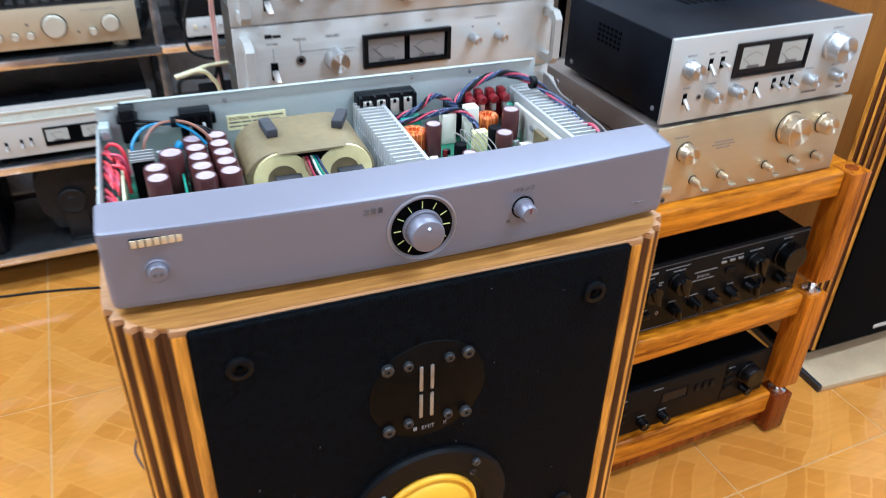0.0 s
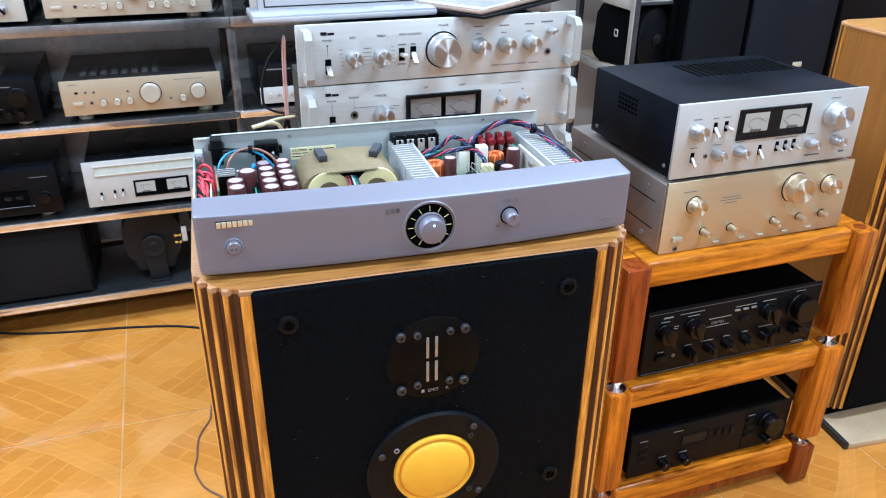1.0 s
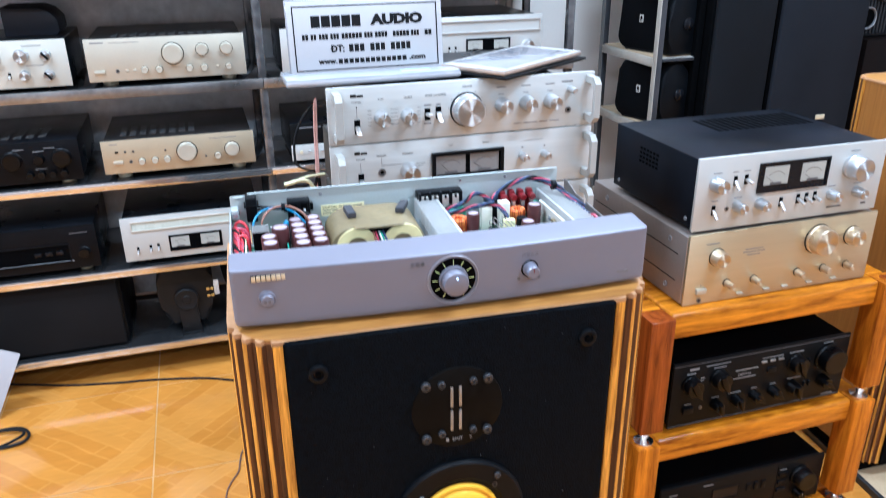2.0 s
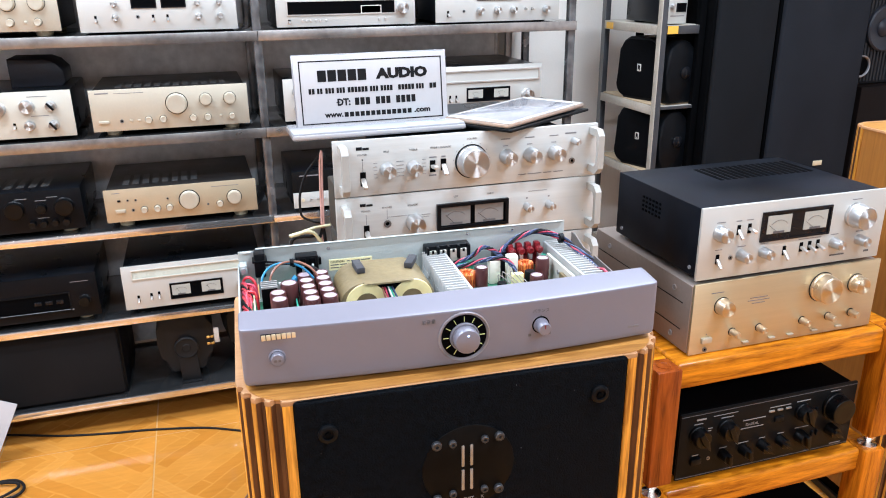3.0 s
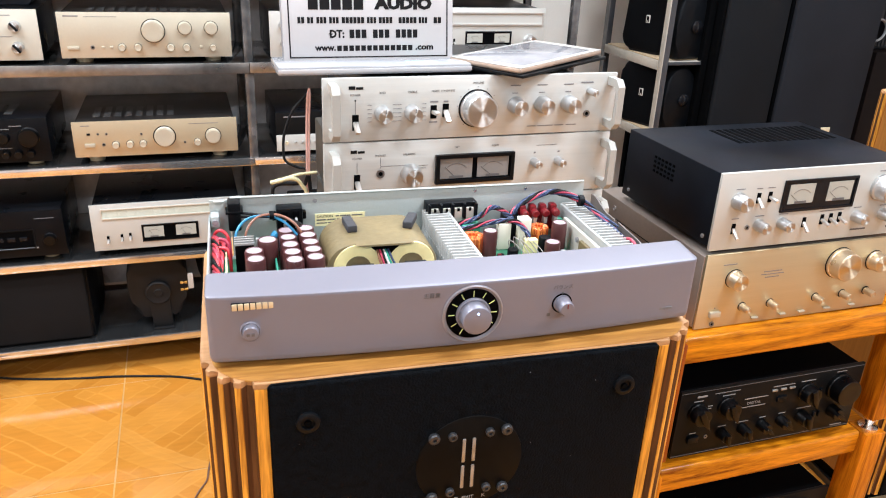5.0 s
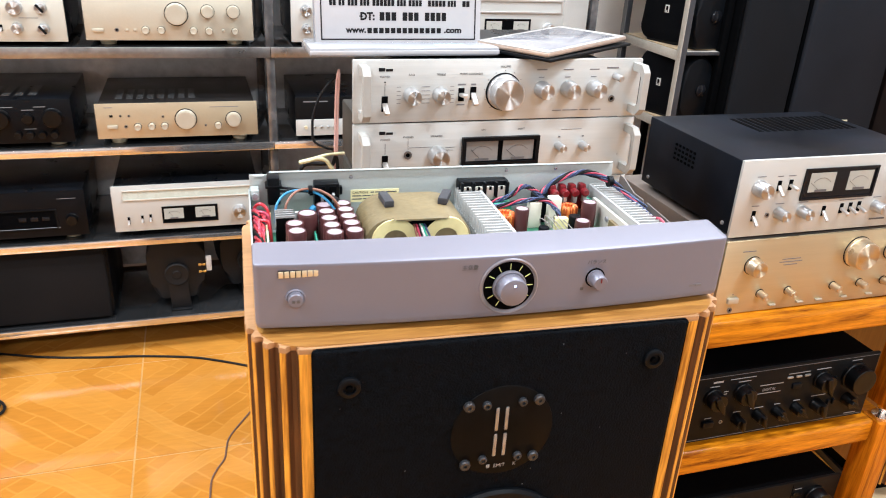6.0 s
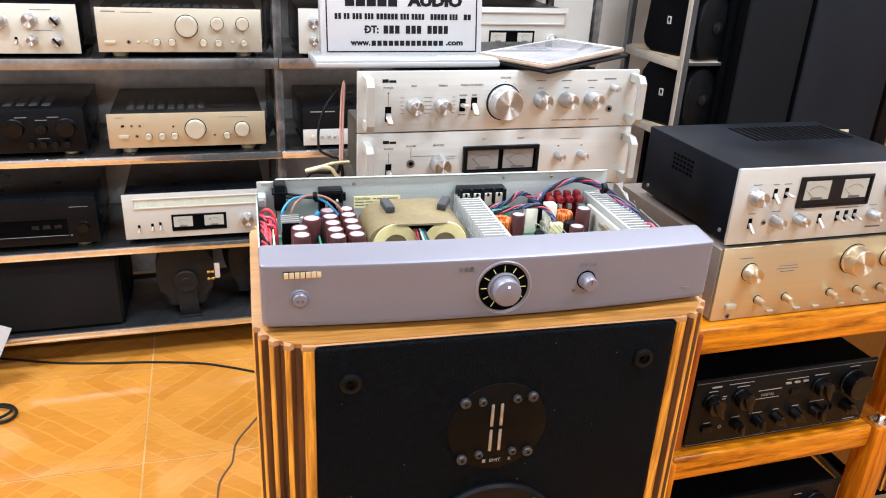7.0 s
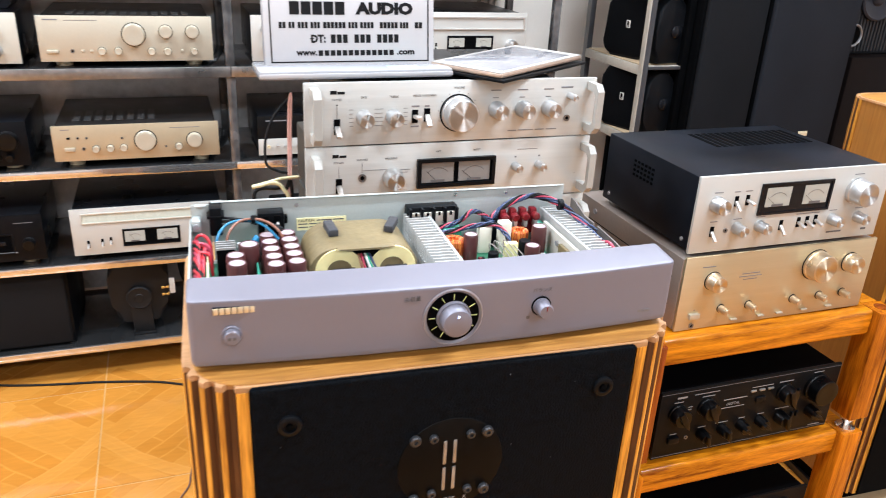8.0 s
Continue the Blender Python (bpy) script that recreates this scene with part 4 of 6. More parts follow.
bars([(-0.083, -0.0795), (-0.0785, -0.068), (-0.067, -0.056)], 0.0537, 0.0011, INK_GREY, st, y=0.2053)
bars([(-0.102, -0.0925), (-0.0915, -0.083), (-0.082, -0.07), (-0.069, -0.059)], 0.0502, 0.0011, INK_GREY, st, y=0.2053)
bars([(-0.102, -0.092), (-0.091, -0.081)], 0.0468, 0.0011, INK_GREY, st, y=0.2053)

# mains inlet, cord clamp, terminal blocks on the rear panel
inlet = part("mains_inlet", box(-0.1415, -0.1165, 0.1905, 0.2062, 0.042, 0.0695, 0.0015), BLACK, rear)
part("inlet_ear", box(-0.1455, -0.1415, 0.2, 0.2062, 0.054, 0.0625, 0.001), BLACK, inlet)
part("inlet_ear", box(-0.1165, -0.1125, 0.2, 0.2062, 0.054, 0.0625, 0.001), BLACK, inlet)
for u in (-0.1375, -0.1265):
    recess = part("inlet_recess", box(u, u + 0.0068, 0.1885, 0.1906, 0.05, 0.0672, 0.0008), BLACK_MATT, inlet)
    part("blade", box(u + 0.0022, u + 0.0044, 0.183, 0.1886, 0.0525, 0.061, 0.0004), HEATSINK, recess, "plated blade")
part("cord_clamp", box(-0.1865, -0.1745, 0.19, 0.21, 0.049, 0.0775, 0.002), BLACK, rear)
part("clamp_cap", box(-0.1885, -0.1725, 0.1895, 0.2105, 0.0665, 0.0695, 0.0008), BLACK, rear)
tb = part("terminal_block", box(0.0075, 0.061, 0.192, 0.2062, 0.05, 0.066, 0.0012), BLACK, rear)
for k in range(5):
    part("divider", box(0.0082 + k * 0.0123, 0.0108 + k * 0.0123, 0.186, 0.192, 0.05, 0.066, 0.0006), BLACK, tb)
for k in range(4):
    u = 0.0116 + k * 0.0123
    cl = part("clip", box(u, u + 0.0082, 0.1885, 0.192, 0.046, 0.061, 0.0006), BEIGE, tb, "plated spring clip")
    part("clip_slot", box(u + 0.0026, u + 0.0052, 0.188, 0.1895, 0.0578, 0.0612), BLACK_MATT, cl)
red = part("speaker_terminal", box(0.104, 0.15, 0.192, 0.2062, 0.03, 0.05, 0.001), RED, rear, "red speaker terminals")
for k in range(4):
    u = 0.106 + k * 0.0115
    part("terminal_wing", box(u, u + 0.0075, 0.186, 0.196, 0.044, 0.0605, 0.002), RED, red)
    part("terminal_tab", box(u + 0.0025, u + 0.0065, 0.18, 0.187, 0.042, 0.0565, 0.0006), HEATSINK, red)
    part("terminal_bolt", lathe([(0, 0.0042), (0.006, 0.0042), (0.007, 0.003), (0.007, 0)], (u + 0.0045, 0.186, 0.053), "-y", 14), RED, red)

# boards
part("circuit_board", box(-0.2, -0.102, 0.036, 0.19, 0.0185, 0.0205), PCB, amp)
part("circuit_board", box(0.04, 0.168, 0.036, 0.198, 0.0185, 0.0205), PCB, amp)
part("riser_board", box(-0.1945, -0.193, 0.09, 0.165, 0.0205, 0.047), PCB, amp)
part("riser_board", box(-0.1475, -0.146, 0.05, 0.16, 0.0205, 0.045), GREEN_BLOCK, amp)


def capacitor(u, v, r, top, cap=True, sleeve=None):
    z0 = 0.0205
    c = part("capacitor", lathe([(z0, r * 0.96), (z0 + 0.002, r), (top - 0.0012, r), (top - 0.0003, r * 0.95), (top, r * 0.9)], (u, v, 0), "z", 24), sleeve or CAP_BROWN, amp)
    if cap:
        part("capacitor_top", lathe([(top - 0.001, r * 0.8), (top + 0.0003, r * 0.8), (top + 0.0001, 0)], (u, v, 0), "z", 20), CAP_TOP, c, "silver top")
        part("rim", lathe([(top - 0.0005, r * 0.97), (top + 0.0006, r * 0.93), (top + 0.0006, r * 0.84), (top - 0.0003, r * 0.82)], (u, v, 0), "z", 24), CAP_BROWN, c)
    return c


for row in range(5):
    for col in range(2):
        capacitor(-0.1348 + 0.0182 * col + 0.0006 * row, 0.164 - 0.0168 * row + 0.003 * col, 0.0081, 0.058)
capacitor(-0.1655, 0.121, 0.0083, 0.058)
capacitor(-0.1648, 0.1035, 0.0083, 0.058)
capacitor(-0.153, 0.138, 0.009, 0.0605)
hs = part("small_heatsink", box(-0.1815, -0.1652, 0.132, 0.151, 0.0205, 0.0585, 0.0006), BLACK_MATT, amp, "black finned heatsink with bright edges")
for k in range(4):
    part("fin", box(-0.182, -0.1648, 0.133 + k * 0.0052, 0.1341 + k * 0.0052, 0.05, 0.0605), HEATSINK, hs)
part("transistor", box(-0.163, -0.155, 0.152, 0.156, 0.03, 0.056, 0.0006), HEATSINK, amp)
part("relay", box(-0.188, -0.165, 0.043, 0.056, 0.0205, 0.042, 0.001), BLACK, amp)
capacitor(-0.19, 0.065, 0.0045, 0.043, False, BLACK)
capacitor(-0.181, 0.062, 0.004, 0.042, False, BLACK)

# red harness by the left wall
for w_, line_pts in enumerate(([(-0.199, 0.186, 0.03), (-0.2, 0.178, 0.048), (-0.1985, 0.15, 0.052), (-0.1985, 0.115, 0.049), (-0.1975, 0.085, 0.047), (-0.1975, 0.055, 0.043), (-0.197, 0.042, 0.036)],
                             [(-0.19, 0.178, 0.03), (-0.192, 0.172, 0.046), (-0.1945, 0.14, 0.047), (-0.196, 0.1, 0.045), (-0.195, 0.06, 0.041), (-0.196, 0.044, 0.034)])):
    for k, line in enumerate(twisted(line_pts, 0.0013, 0.0022, 5, 4, w_ * 0.8)):
        part("red_wire", tube(line, 0.0014, 7, 0), (WIRE_RED, WIRE_PINK, WIRE_RED, WIRE_BLACK)[(k + w_) % 4], amp, "red wire of a twisted bundle")
for k in range(3):
    v = 0.178 - 0.016 * k
    part("red_wire", tube([(-0.2, v + 0.008, 0.035), (-0.2, v + 0.004, 0.05), (-0.194, v, 0.056 - 0.002 * k), (-0.1875, v - 0.004, 0.05), (-0.186, v - 0.008, 0.032)], 0.0015, 8), WIRE_PINK if k == 1 else WIRE_RED, amp, "looped red wire")
part("mounting_board", box(-0.1905, -0.189, 0.06, 0.15, 0.0205, 0.046), WIRE_CREAM, amp, "cream board edge")
part("black_wire", tube([(-0.203, 0.19, 0.04), (-0.199, 0.15, 0.05), (-0.202, 0.11, 0.046), (-0.196, 0.06, 0.045)], 0.0018), WIRE_BLACK, amp)
part("mains_wire", tube([(-0.181, 0.155, 0.045), (-0.1795, 0.162, 0.06), (-0.169, 0.172, 0.0685), (-0.151, 0.172, 0.0705), (-0.136, 0.165, 0.066), (-0.125, 0.158, 0.055)], 0.00125), WIRE_SKY, amp, "sky-blue mains wire")
part("mains_wire", tube([(-0.172, 0.154, 0.045), (-0.1705, 0.16, 0.0615), (-0.159, 0.169, 0.0712), (-0.141, 0.168, 0.0722), (-0.127, 0.16, 0.066), (-0.118, 0.155, 0.052)], 0.00125), WIRE_BROWN, amp, "brown mains wire")
part("mains_wire", tube([(-0.175, 0.195, 0.066), (-0.15, 0.178, 0.068), (-0.128, 0.172, 0.064), (-0.11, 0.17, 0.045)], 0.0013), WIRE_BLACK, amp, "black mains wire")
part("mains_wire", tube([(-0.175, 0.192, 0.063), (-0.145, 0.182, 0.065), (-0.12, 0.178, 0.058), (-0.105, 0.17, 0.04)], 0.0013), WIRE_BLACK, amp, "black mains wire")
part("cable_tie", lathe([(-0.002, 0.003), (-0.002, 0.0042), (0.002, 0.0042), (0.002, 0.003)], (-0.147, 0.171, 0.0712), "x", 14), BLACK, amp)
part("sleeve", tube([(-0.146, 0.16, 0.03), (-0.147, 0.163, 0.05), (-0.143, 0.165, 0.056)], 0.0035), WIRE_SKY, amp)

# transformer wrapped in brown paper
tr = part("transformer", prism([(-0.054 + sx * 0.0235 + 0.0265 * math.cos(radians(a)), 0.0425 + 0.0235 * math.sin(radians(a))) for sx, a0 in ((1, -90), (-1, 90)) for a in range(a0, a0 + 181, 12)], -0.168, -0.104, 0.0015), KRAFT, amp, "transformer wrapped in brown paper")
tr.data.transform(pose(0, 0, 0, 90))
for sx in (-0.0765, -0.0285):
    yc = part("coil_cheek", lathe([(-0.006, 0.0226), (0.0, 0.0226), (0.0012, 0.0218), (0.0012, 0.0115), (-0.002, 0.0115)], (sx, 0.1045, 0.0425), "-y", 44), YELLOW_COIL, tr, "cream-yellow coil end")
    part("core", lathe([(-0.004, 0.0112), (0.0002, 0.0112), (0.0004, 0.0)], (sx, 0.1045, 0.0425), "-y", 30), FOAM, yc)
    part("core_tab", box(sx - 0.006, sx + 0.014, 0.095, 0.1035, 0.043, 0.0462, 0.0008), FOAM, yc)
for k, (m, dx) in enumerate(((WIRE_BROWN, -0.010), (WIRE_PINK, -0.006), (WIRE_BLACK, -0.003), (WIRE_WHITE, 0.0), (WIRE_GREEN, 0.003), (WIRE_BLUE, 0.007))):
    part("lead", tube([(-0.0545 + dx * 0.5, 0.112, 0.059), (-0.0535 + dx * 0.6, 0.1, 0.0575), (-0.051 + dx * 0.7, 0.0955, 0.05), (-0.044 + dx * 0.9, 0.0895, 0.036)], 0.001), m, tr)
# Solid black wedge stands in for the shaded opening between the coils.
part("gap_shade", prism([(-0.0675, 0.0648), (-0.0525, 0.046), (-0.0375, 0.0648)], -0.1046, -0.1035), BLACK_MATT, tr, "black wedge painted for the shaded gap between the coils").data.transform(pose(0, 0, 0, 90))
flap = part("wrap_flap", prism([(-0.079, 0.0657), (-0.066, 0.0642), (-0.0535, 0.0653), (-0.041, 0.0642), (-0.027, 0.0657), (-0.03, 0.0667), (-0.076, 0.0667)], -0.1044, -0.0975, 0.0006), KRAFT, tr, "loose edge of the paper wrap")
flap.data.transform(pose(0, 0, 0, 90))
for pu, pv, pr in ((-0.0785, 0.143, 4), (-0.021, 0.144, -24)):
    b = box(-0.0045, 0.0045, -0.0135, 0.0135, 0.0655, 0.0725, 0.0012)
    bmesh.ops.rotate(b, cent=(0, 0, 0), matrix=Matrix.Rotation(radians(pr), 3, "Z"), verts=b.verts)
    bmesh.ops.translate(b, vec=(pu, pv, 0), verts=b.verts)
    part("foam_pad", b, FOAM, tr, "dark grey foam pad")


# finned heatsinks
def heatsink(u0, u1, v0, v1, top, count, label, right=False):
    p0, f0, f1 = (u1 - 0.003, u0, u1 - 0.003) if right else (u0, u0 + 0.003, u1)
    h = part("heatsink", box(p0, p0 + 0.003, v0, v1, 0.0165, top - 0.0004, 0.0004), HEATSINK, amp, label)
    step = (v1 - v0) / count
    for k in range(count + 1):
        v = v0 + k * step
        part("fin", box(f0, f1, v - 0.0008, v + 0.0008, 0.0165, top, 0.0002), HEATSINK, h)
    part("web", box(f0 + 0.0006, f1 - 0.0006, v0, v1, 0.0165, top - 0.017), HEATSINK, h)
    return h


heatsink(0.004, 0.0305, 0.062, 0.196, 0.0585, 20, "bright aluminium heatsink with many fins", True)
h2 = heatsink(0.1565, 0.1825, 0.05, 0.2, 0.0565, 22, "bright aluminium heatsink beside the side wall")
pl = part("transistor_plate", box(0.1505, 0.154, 0.055, 0.174, 0.0205, 0.0505, 0.0006), BEIGE, h2, "beige mounting plate")
for v in (0.17, 0.135, 0.095, 0.07):
    part("plate_screw", lathe([(0, 0.0028), (0.0018, 0.0026), (0.002, 0)], (0.1505, v, 0.041), "-x", 12), GREY_METAL, pl)
part("power_transistor", box(0.1465, 0.1505, 0.105, 0.125, 0.022, 0.045, 0.0008), KRAFT, pl)

# components of the amplifier board
def coil(u, v, r, h, z):
    c = part("choke_coil", lathe([(z, r * 0.52), (z, r * 0.93), (z + h * 0.15, r * 0.97), (z + h * 0.85, r * 0.97), (z + h, r * 0.9), (z + h, r * 0.52), (z + h * 0.6, r * 0.47), (z + h * 0.6, 0)], (u, v, 0), "z", 40), ORANGE, amp, "orange wound choke coil")
    part("stem", lathe([(z - 0.0175, r * 0.8), (z + 0.001, r * 0.86)], (u, v, 0), "z", 28), COPPER, c)
    for k in range(26):
        a = 2 * math.pi * k / 26
        loop = [(u + q * math.cos(a), v + q * math.sin(a), z + w) for q, w in ((r * 0.5, h * 0.5), (r * 0.5, h * 1.02), (r * 0.62, h * 1.1), (r * 0.86, h * 1.08), (r * 1.0, h * 0.9), (r * 1.02, h * 0.5), (r * 1.0, -h * 0.6), (r * 0.97, -h * 1.4))]
        part("winding", tube(loop, 0.0006, 5, 0), COPPER if k % 3 else ORANGE, c)


coil(0.047, 0.158, 0.0108, 0.007, 0.0365)
coil(0.122, 0.17, 0.0095, 0.007, 0.0365)
capacitor(0.0625, 0.15, 0.0072, 0.0505)
capacitor(0.138, 0.155, 0.0078, 0.0525)
capacitor(0.1235, 0.135, 0.0078, 0.0405)
capacitor(0.146, 0.1, 0.0075, 0.035)
capacitor(0.084, 0.118, 0.007, 0.034)
capacitor(0.12, 0.147, 0.0062, 0.0415, False, BLACK)
capacitor(0.082, 0.135, 0.0055, 0.036, False, BLACK)
for dims, m, lb in (((0.078, 0.0915, 0.168, 0.178, 0.0205, 0.049), WHITE_BLOCK, "cream ceramic resistor"), ((0.1, 0.1125, 0.166, 0.178, 0.0205, 0.0535), WHITE_BLOCK, "cream ceramic resistor"),
                    ((0.096, 0.1095, 0.138, 0.146, 0.0205, 0.0425), YELLOW_BLOCK, "yellow film capacitor"), ((0.042, 0.062, 0.178, 0.19, 0.0205, 0.046), GREEN_BLOCK, "green film capacitor"),
                    ((0.089, 0.1085, 0.182, 0.198, 0.0205, 0.0505), BLACK, "black relay"), ((0.146, 0.155, 0.182, 0.19, 0.0205, 0.045), GREEN_BLOCK, "green film capacitor"),
                    ((0.074, 0.085, 0.1, 0.108, 0.0205, 0.031), RED, "small red component"), ((0.088, 0.112, 0.095, 0.104, 0.0205, 0.03), BLACK, "black connector"),
                    ((0.125, 0.139, 0.092, 0.1, 0.0205, 0.029), GREEN_BLOCK, "green film capacitor"), ((0.05, 0.064, 0.108, 0.118, 0.0205, 0.03), BLACK, "black relay"), ((0.136, 0.148, 0.125, 0.132, 0.0205, 0.031), BEIGE, "beige component")):
    part("component", box(*dims, 0.0012), m, amp, lb)
rng = random.Random(4)
for k in range(46):
    u, v, s = rng.uniform(0.044, 0.15), rng.uniform(0.05, 0.15), rng.uniform(0.0018, 0.004)
    part("small_component", box(u - s, u + s, v - s * 0.7, v + s * 0.7, 0.0205, 0.0205 + rng.uniform(0.003, 0.009), 0.0006), rng.choice((BEIGE, BLACK, RED, GREEN_BLOCK, WHITE_BLOCK, HEATSINK)), amp)
for k in range(22):
    u, v, s = rng.uniform(-0.195, -0.11), rng.uniform(0.045, 0.18), rng.uniform(0.0018, 0.0036)
    part("small_component", box(u - s, u + s, v - s * 0.7, v + s * 0.7, 0.0205, 0.0205 + rng.uniform(0.003, 0.009), 0.0006), rng.choice((BEIGE, BLACK, GREEN_BLOCK, WHITE_BLOCK)), amp)
for k in range(5):
    u = 0.084 + 0.005 * k
    part("thin_wire", tube([(u, 0.14, 0.022), (u - 0.004, 0.143, 0.042 + 0.003 * (k % 2)), (u + 0.006, 0.13, 0.035), (u + 0.01, 0.12, 0.024)], 0.0005, 6), WIRE_GREY, amp)

# twisted harness from the terminal block over to the second heatsink
WAYS = (([(0.0135, 0.176, 0.045), (0.0385, 0.182, 0.0465), (0.0595, 0.182, 0.0525), (0.0735, 0.184, 0.0615), (0.0855, 0.184, 0.058), (0.0965, 0.182, 0.049)], 3, 7),
        ([(0.0235, 0.174, 0.043), (0.0485, 0.176, 0.0445), (0.0735, 0.172, 0.0505), (0.0935, 0.168, 0.052), (0.1015, 0.152, 0.046), (0.1015, 0.143, 0.037)], 3, 6),
        ([(0.0935, 0.185, 0.051), (0.1085, 0.19, 0.061), (0.1315, 0.193, 0.0695), (0.1515, 0.192, 0.0725), (0.1735, 0.175, 0.0655), (0.1815, 0.15, 0.0565), (0.188, 0.11, 0.049)], 4, 8),
        ([(0.0955, 0.188, 0.044), (0.1135, 0.196, 0.0615), (0.1385, 0.197, 0.0705), (0.1635, 0.186, 0.0675), (0.1775, 0.165, 0.061), (0.1895, 0.13, 0.0535)], 3, 6))
for w_, (pts, n, turns) in enumerate(WAYS):
    for k, line in enumerate(twisted(pts, 0.0011, 0.0018, turns * 0.5, n + 1, w_)):
        part("harness_wire", tube(line, 0.00095, 7, 0), (WIRE_BLUE, WIRE_PINK, WIRE_BLACK, WIRE_BLUE)[(k + w_) % 4], amp)
part("cable_tie", lathe([(-0.0025, 0.006), (0.0025, 0.006)], (0.17, 0.178, 0.066), "x", 12), BLACK, amp)
part("connector", box(0.18, 0.192, 0.07, 0.09, 0.045, 0.053, 0.001), BLACK, amp)
part("harness_wire", tube([(0.184, 0.11, 0.05), (0.186, 0.095, 0.0555), (0.188, 0.085, 0.051)], 0.0016), WIRE_PINK, amp)


# ---- rack units behind the amplifier ----
def rack_handle(u, x, z0, z1):
    a, w0 = u.at(x, z0)
    _, w1 = u.at(x, z1)
    k, n, q = 0.011, 0.034, 0.009
    outer = [(0.001, w0 - 0.001), (-n + q, w0 - 0.001), (-n, w0 + q), (-n, w1 - q), (-n + q, w1 + 0.001), (0.001, w1 + 0.001)]
    inner = [(0.001, w1 - k), (-n + q + 0.004, w1 - k), (-n + 0.008, w1 - k - 0.006), (-n + 0.008, w0 + k + 0.006), (-n + q + 0.004, w0 + k), (0.001, w0 + k)]
    strap = prism((outer + inner)[::-1], a - 0.0058, a + 0.0058, 0.0018)
    strap.transform(Matrix(((0, 0, 1, 0), (1, 0, 0, 0), (0, 1, 0, 0), (0, 0, 0, 1))))
    part("rack_handle", strap, CREAM_HANDLE, u.root, "angular cast rack handle")


AX0, AX1, AY = 0.148, 0.595, 0.925
pre = Unit("preamplifier", "brushed silver rack preamplifier with handles and large volume knob", AX0, AX1, AY, 1.0615, 1.1500, 0.3, BLACK_CASE, ALU, "preamplifier", 0.0015, "rack units", inset=0.06)
pwr = Unit("power_amplifier", "brushed silver rack amplifier with twin needle meters", AX0, AX1, AY, 0.9665, 1.0595, 0.172, OLIVE_CASE, ALU, "amplifier", 0.0015, "rack units", inset=0.016)
low = Unit("rack_tuner", "brushed silver rack unit at the bottom of the stack", AX0, AX1, AY, 0.872, 0.9645, 0.172, OLIVE_CASE, ALU, "tuner", 0.0015, "rack units", inset=0.016)
for u, z0 in ((pre, 1.0615), (pwr, 0.9665), (low, 0.872)):
    for hx in (0.161, 0.585):
        rack_handle(u, hx, z0 + 0.009, z0 + 0.082)
# preamplifier fittings
pre.lever(0.193, 1.0885, 0.009, 0.022, -0.55, ALU_SATIN)
pre.bar(0.193, 1.108, 0.0007, 0.018)
pre.bar(0.193, 1.119, 0.002, 0.002, INK)
u0, w0 = pre.at(0.193, 1.1365)
pre.bar(0.1885, 1.1365, 0.009, 0.0048, INK), pre.bar(0.199, 1.1358, 0.010, 0.0034, INK)
pre.word("POWER", 0.193, 1.1265, 0.0042)
pre.word("BASS", 0.231, 1.1290, 0.0042)
pre.word("TREBLE", 0.274, 1.1290, 0.0042)
pre.word("MODE", 0.3075, 1.1295, 0.0042)
pre.word("LOUDNESS", 0.326, 1.1295, 0.0042)
pre.word("VOLUME", 0.371, 1.1395, 0.0042)
for kx in (0.231, 0.2735):
    pre.knob(kx, 1.1005, 0.0115, 0.022, ALU_Z, INK_GREY, 0.0, 1)
    for k in range(5):
        for sgn in (-1, 1):
            pre.bar(kx + sgn * 0.018, 1.089 + 0.0058 * k, 0.006, 0.0006)
pre.lever(0.3055, 1.1, 0.009, 0.019, 0.1, ALU_SATIN)
pre.lever(0.3235, 1.1015, 0.009, 0.019, -0.7, ALU_SATIN)
pre.bar(0.306, 1.1145, 0.012, 0.0022), pre.bar(0.3235, 1.1145, 0.007, 0.0022), pre.bar(0.3055, 1.0855, 0.012, 0.0022)
pre.knob(0.3705, 1.103, 0.0252, 0.026, ALU_Z, None, 0.0278, name="volume_knob")
for k in range(11):
    a = radians(-140 + 28 * k)
    pre.bar(0.371 + 0.0305 * math.sin(a), 1.1035 + 0.0305 * math.cos(a), 0.0012, 0.0012)
for kx in (0.431, 0.4735, 0.5165):
    pre.knob(kx, 1.106, 0.0125, 0.024, ALU_Z, None, 0.0, 1)
    pre.bar(kx - 0.002, 1.1345, 0.016, 0.0016), pre.bar(kx - 0.002, 1.1235, 0.009, 0.0012)
pre.knob(0.5505, 1.1235, 0.0052, 0.021, ALU_Z)
pre.bar(0.545, 1.1365, 0.02, 0.0022)
pre.jack(0.549, 1.0895, 0.0052)
for a, b in ((0.452, 0.466), (0.469, 0.494), (0.497, 0.512), (0.516, 0.533)):
    pre.bar((a + b) / 2, 1.0735, b - a, 0.0013)
# power amplifier fittings
pwr.lever(0.195, 1.002, 0.009, 0.022, -0.5, ALU_SATIN)
pwr.bar(0.195, 1.0225, 0.0007, 0.016)
pwr.bar(0.1905, 1.0465, 0.009, 0.0048, INK), pwr.bar(0.201, 1.0458, 0.010, 0.0034, INK)
pwr.word("POWER", 0.195, 1.0365, 0.0042)
pwr.word("PHONES", 0.229, 1.0395, 0.0042)
pwr.word("SPEAKERS", 0.2715, 1.0395, 0.0042)
pwr.jack(0.229, 1.0125, 0.0062)
pwr.bar(0.229, 1.0285, 0.0006, 0.016), pwr.bar(0.252, 1.0235, 0.044, 0.0006)
pwr.knob(0.2735, 1.0105, 0.0145, 0.024, ALU_Z, None, 0, 1)
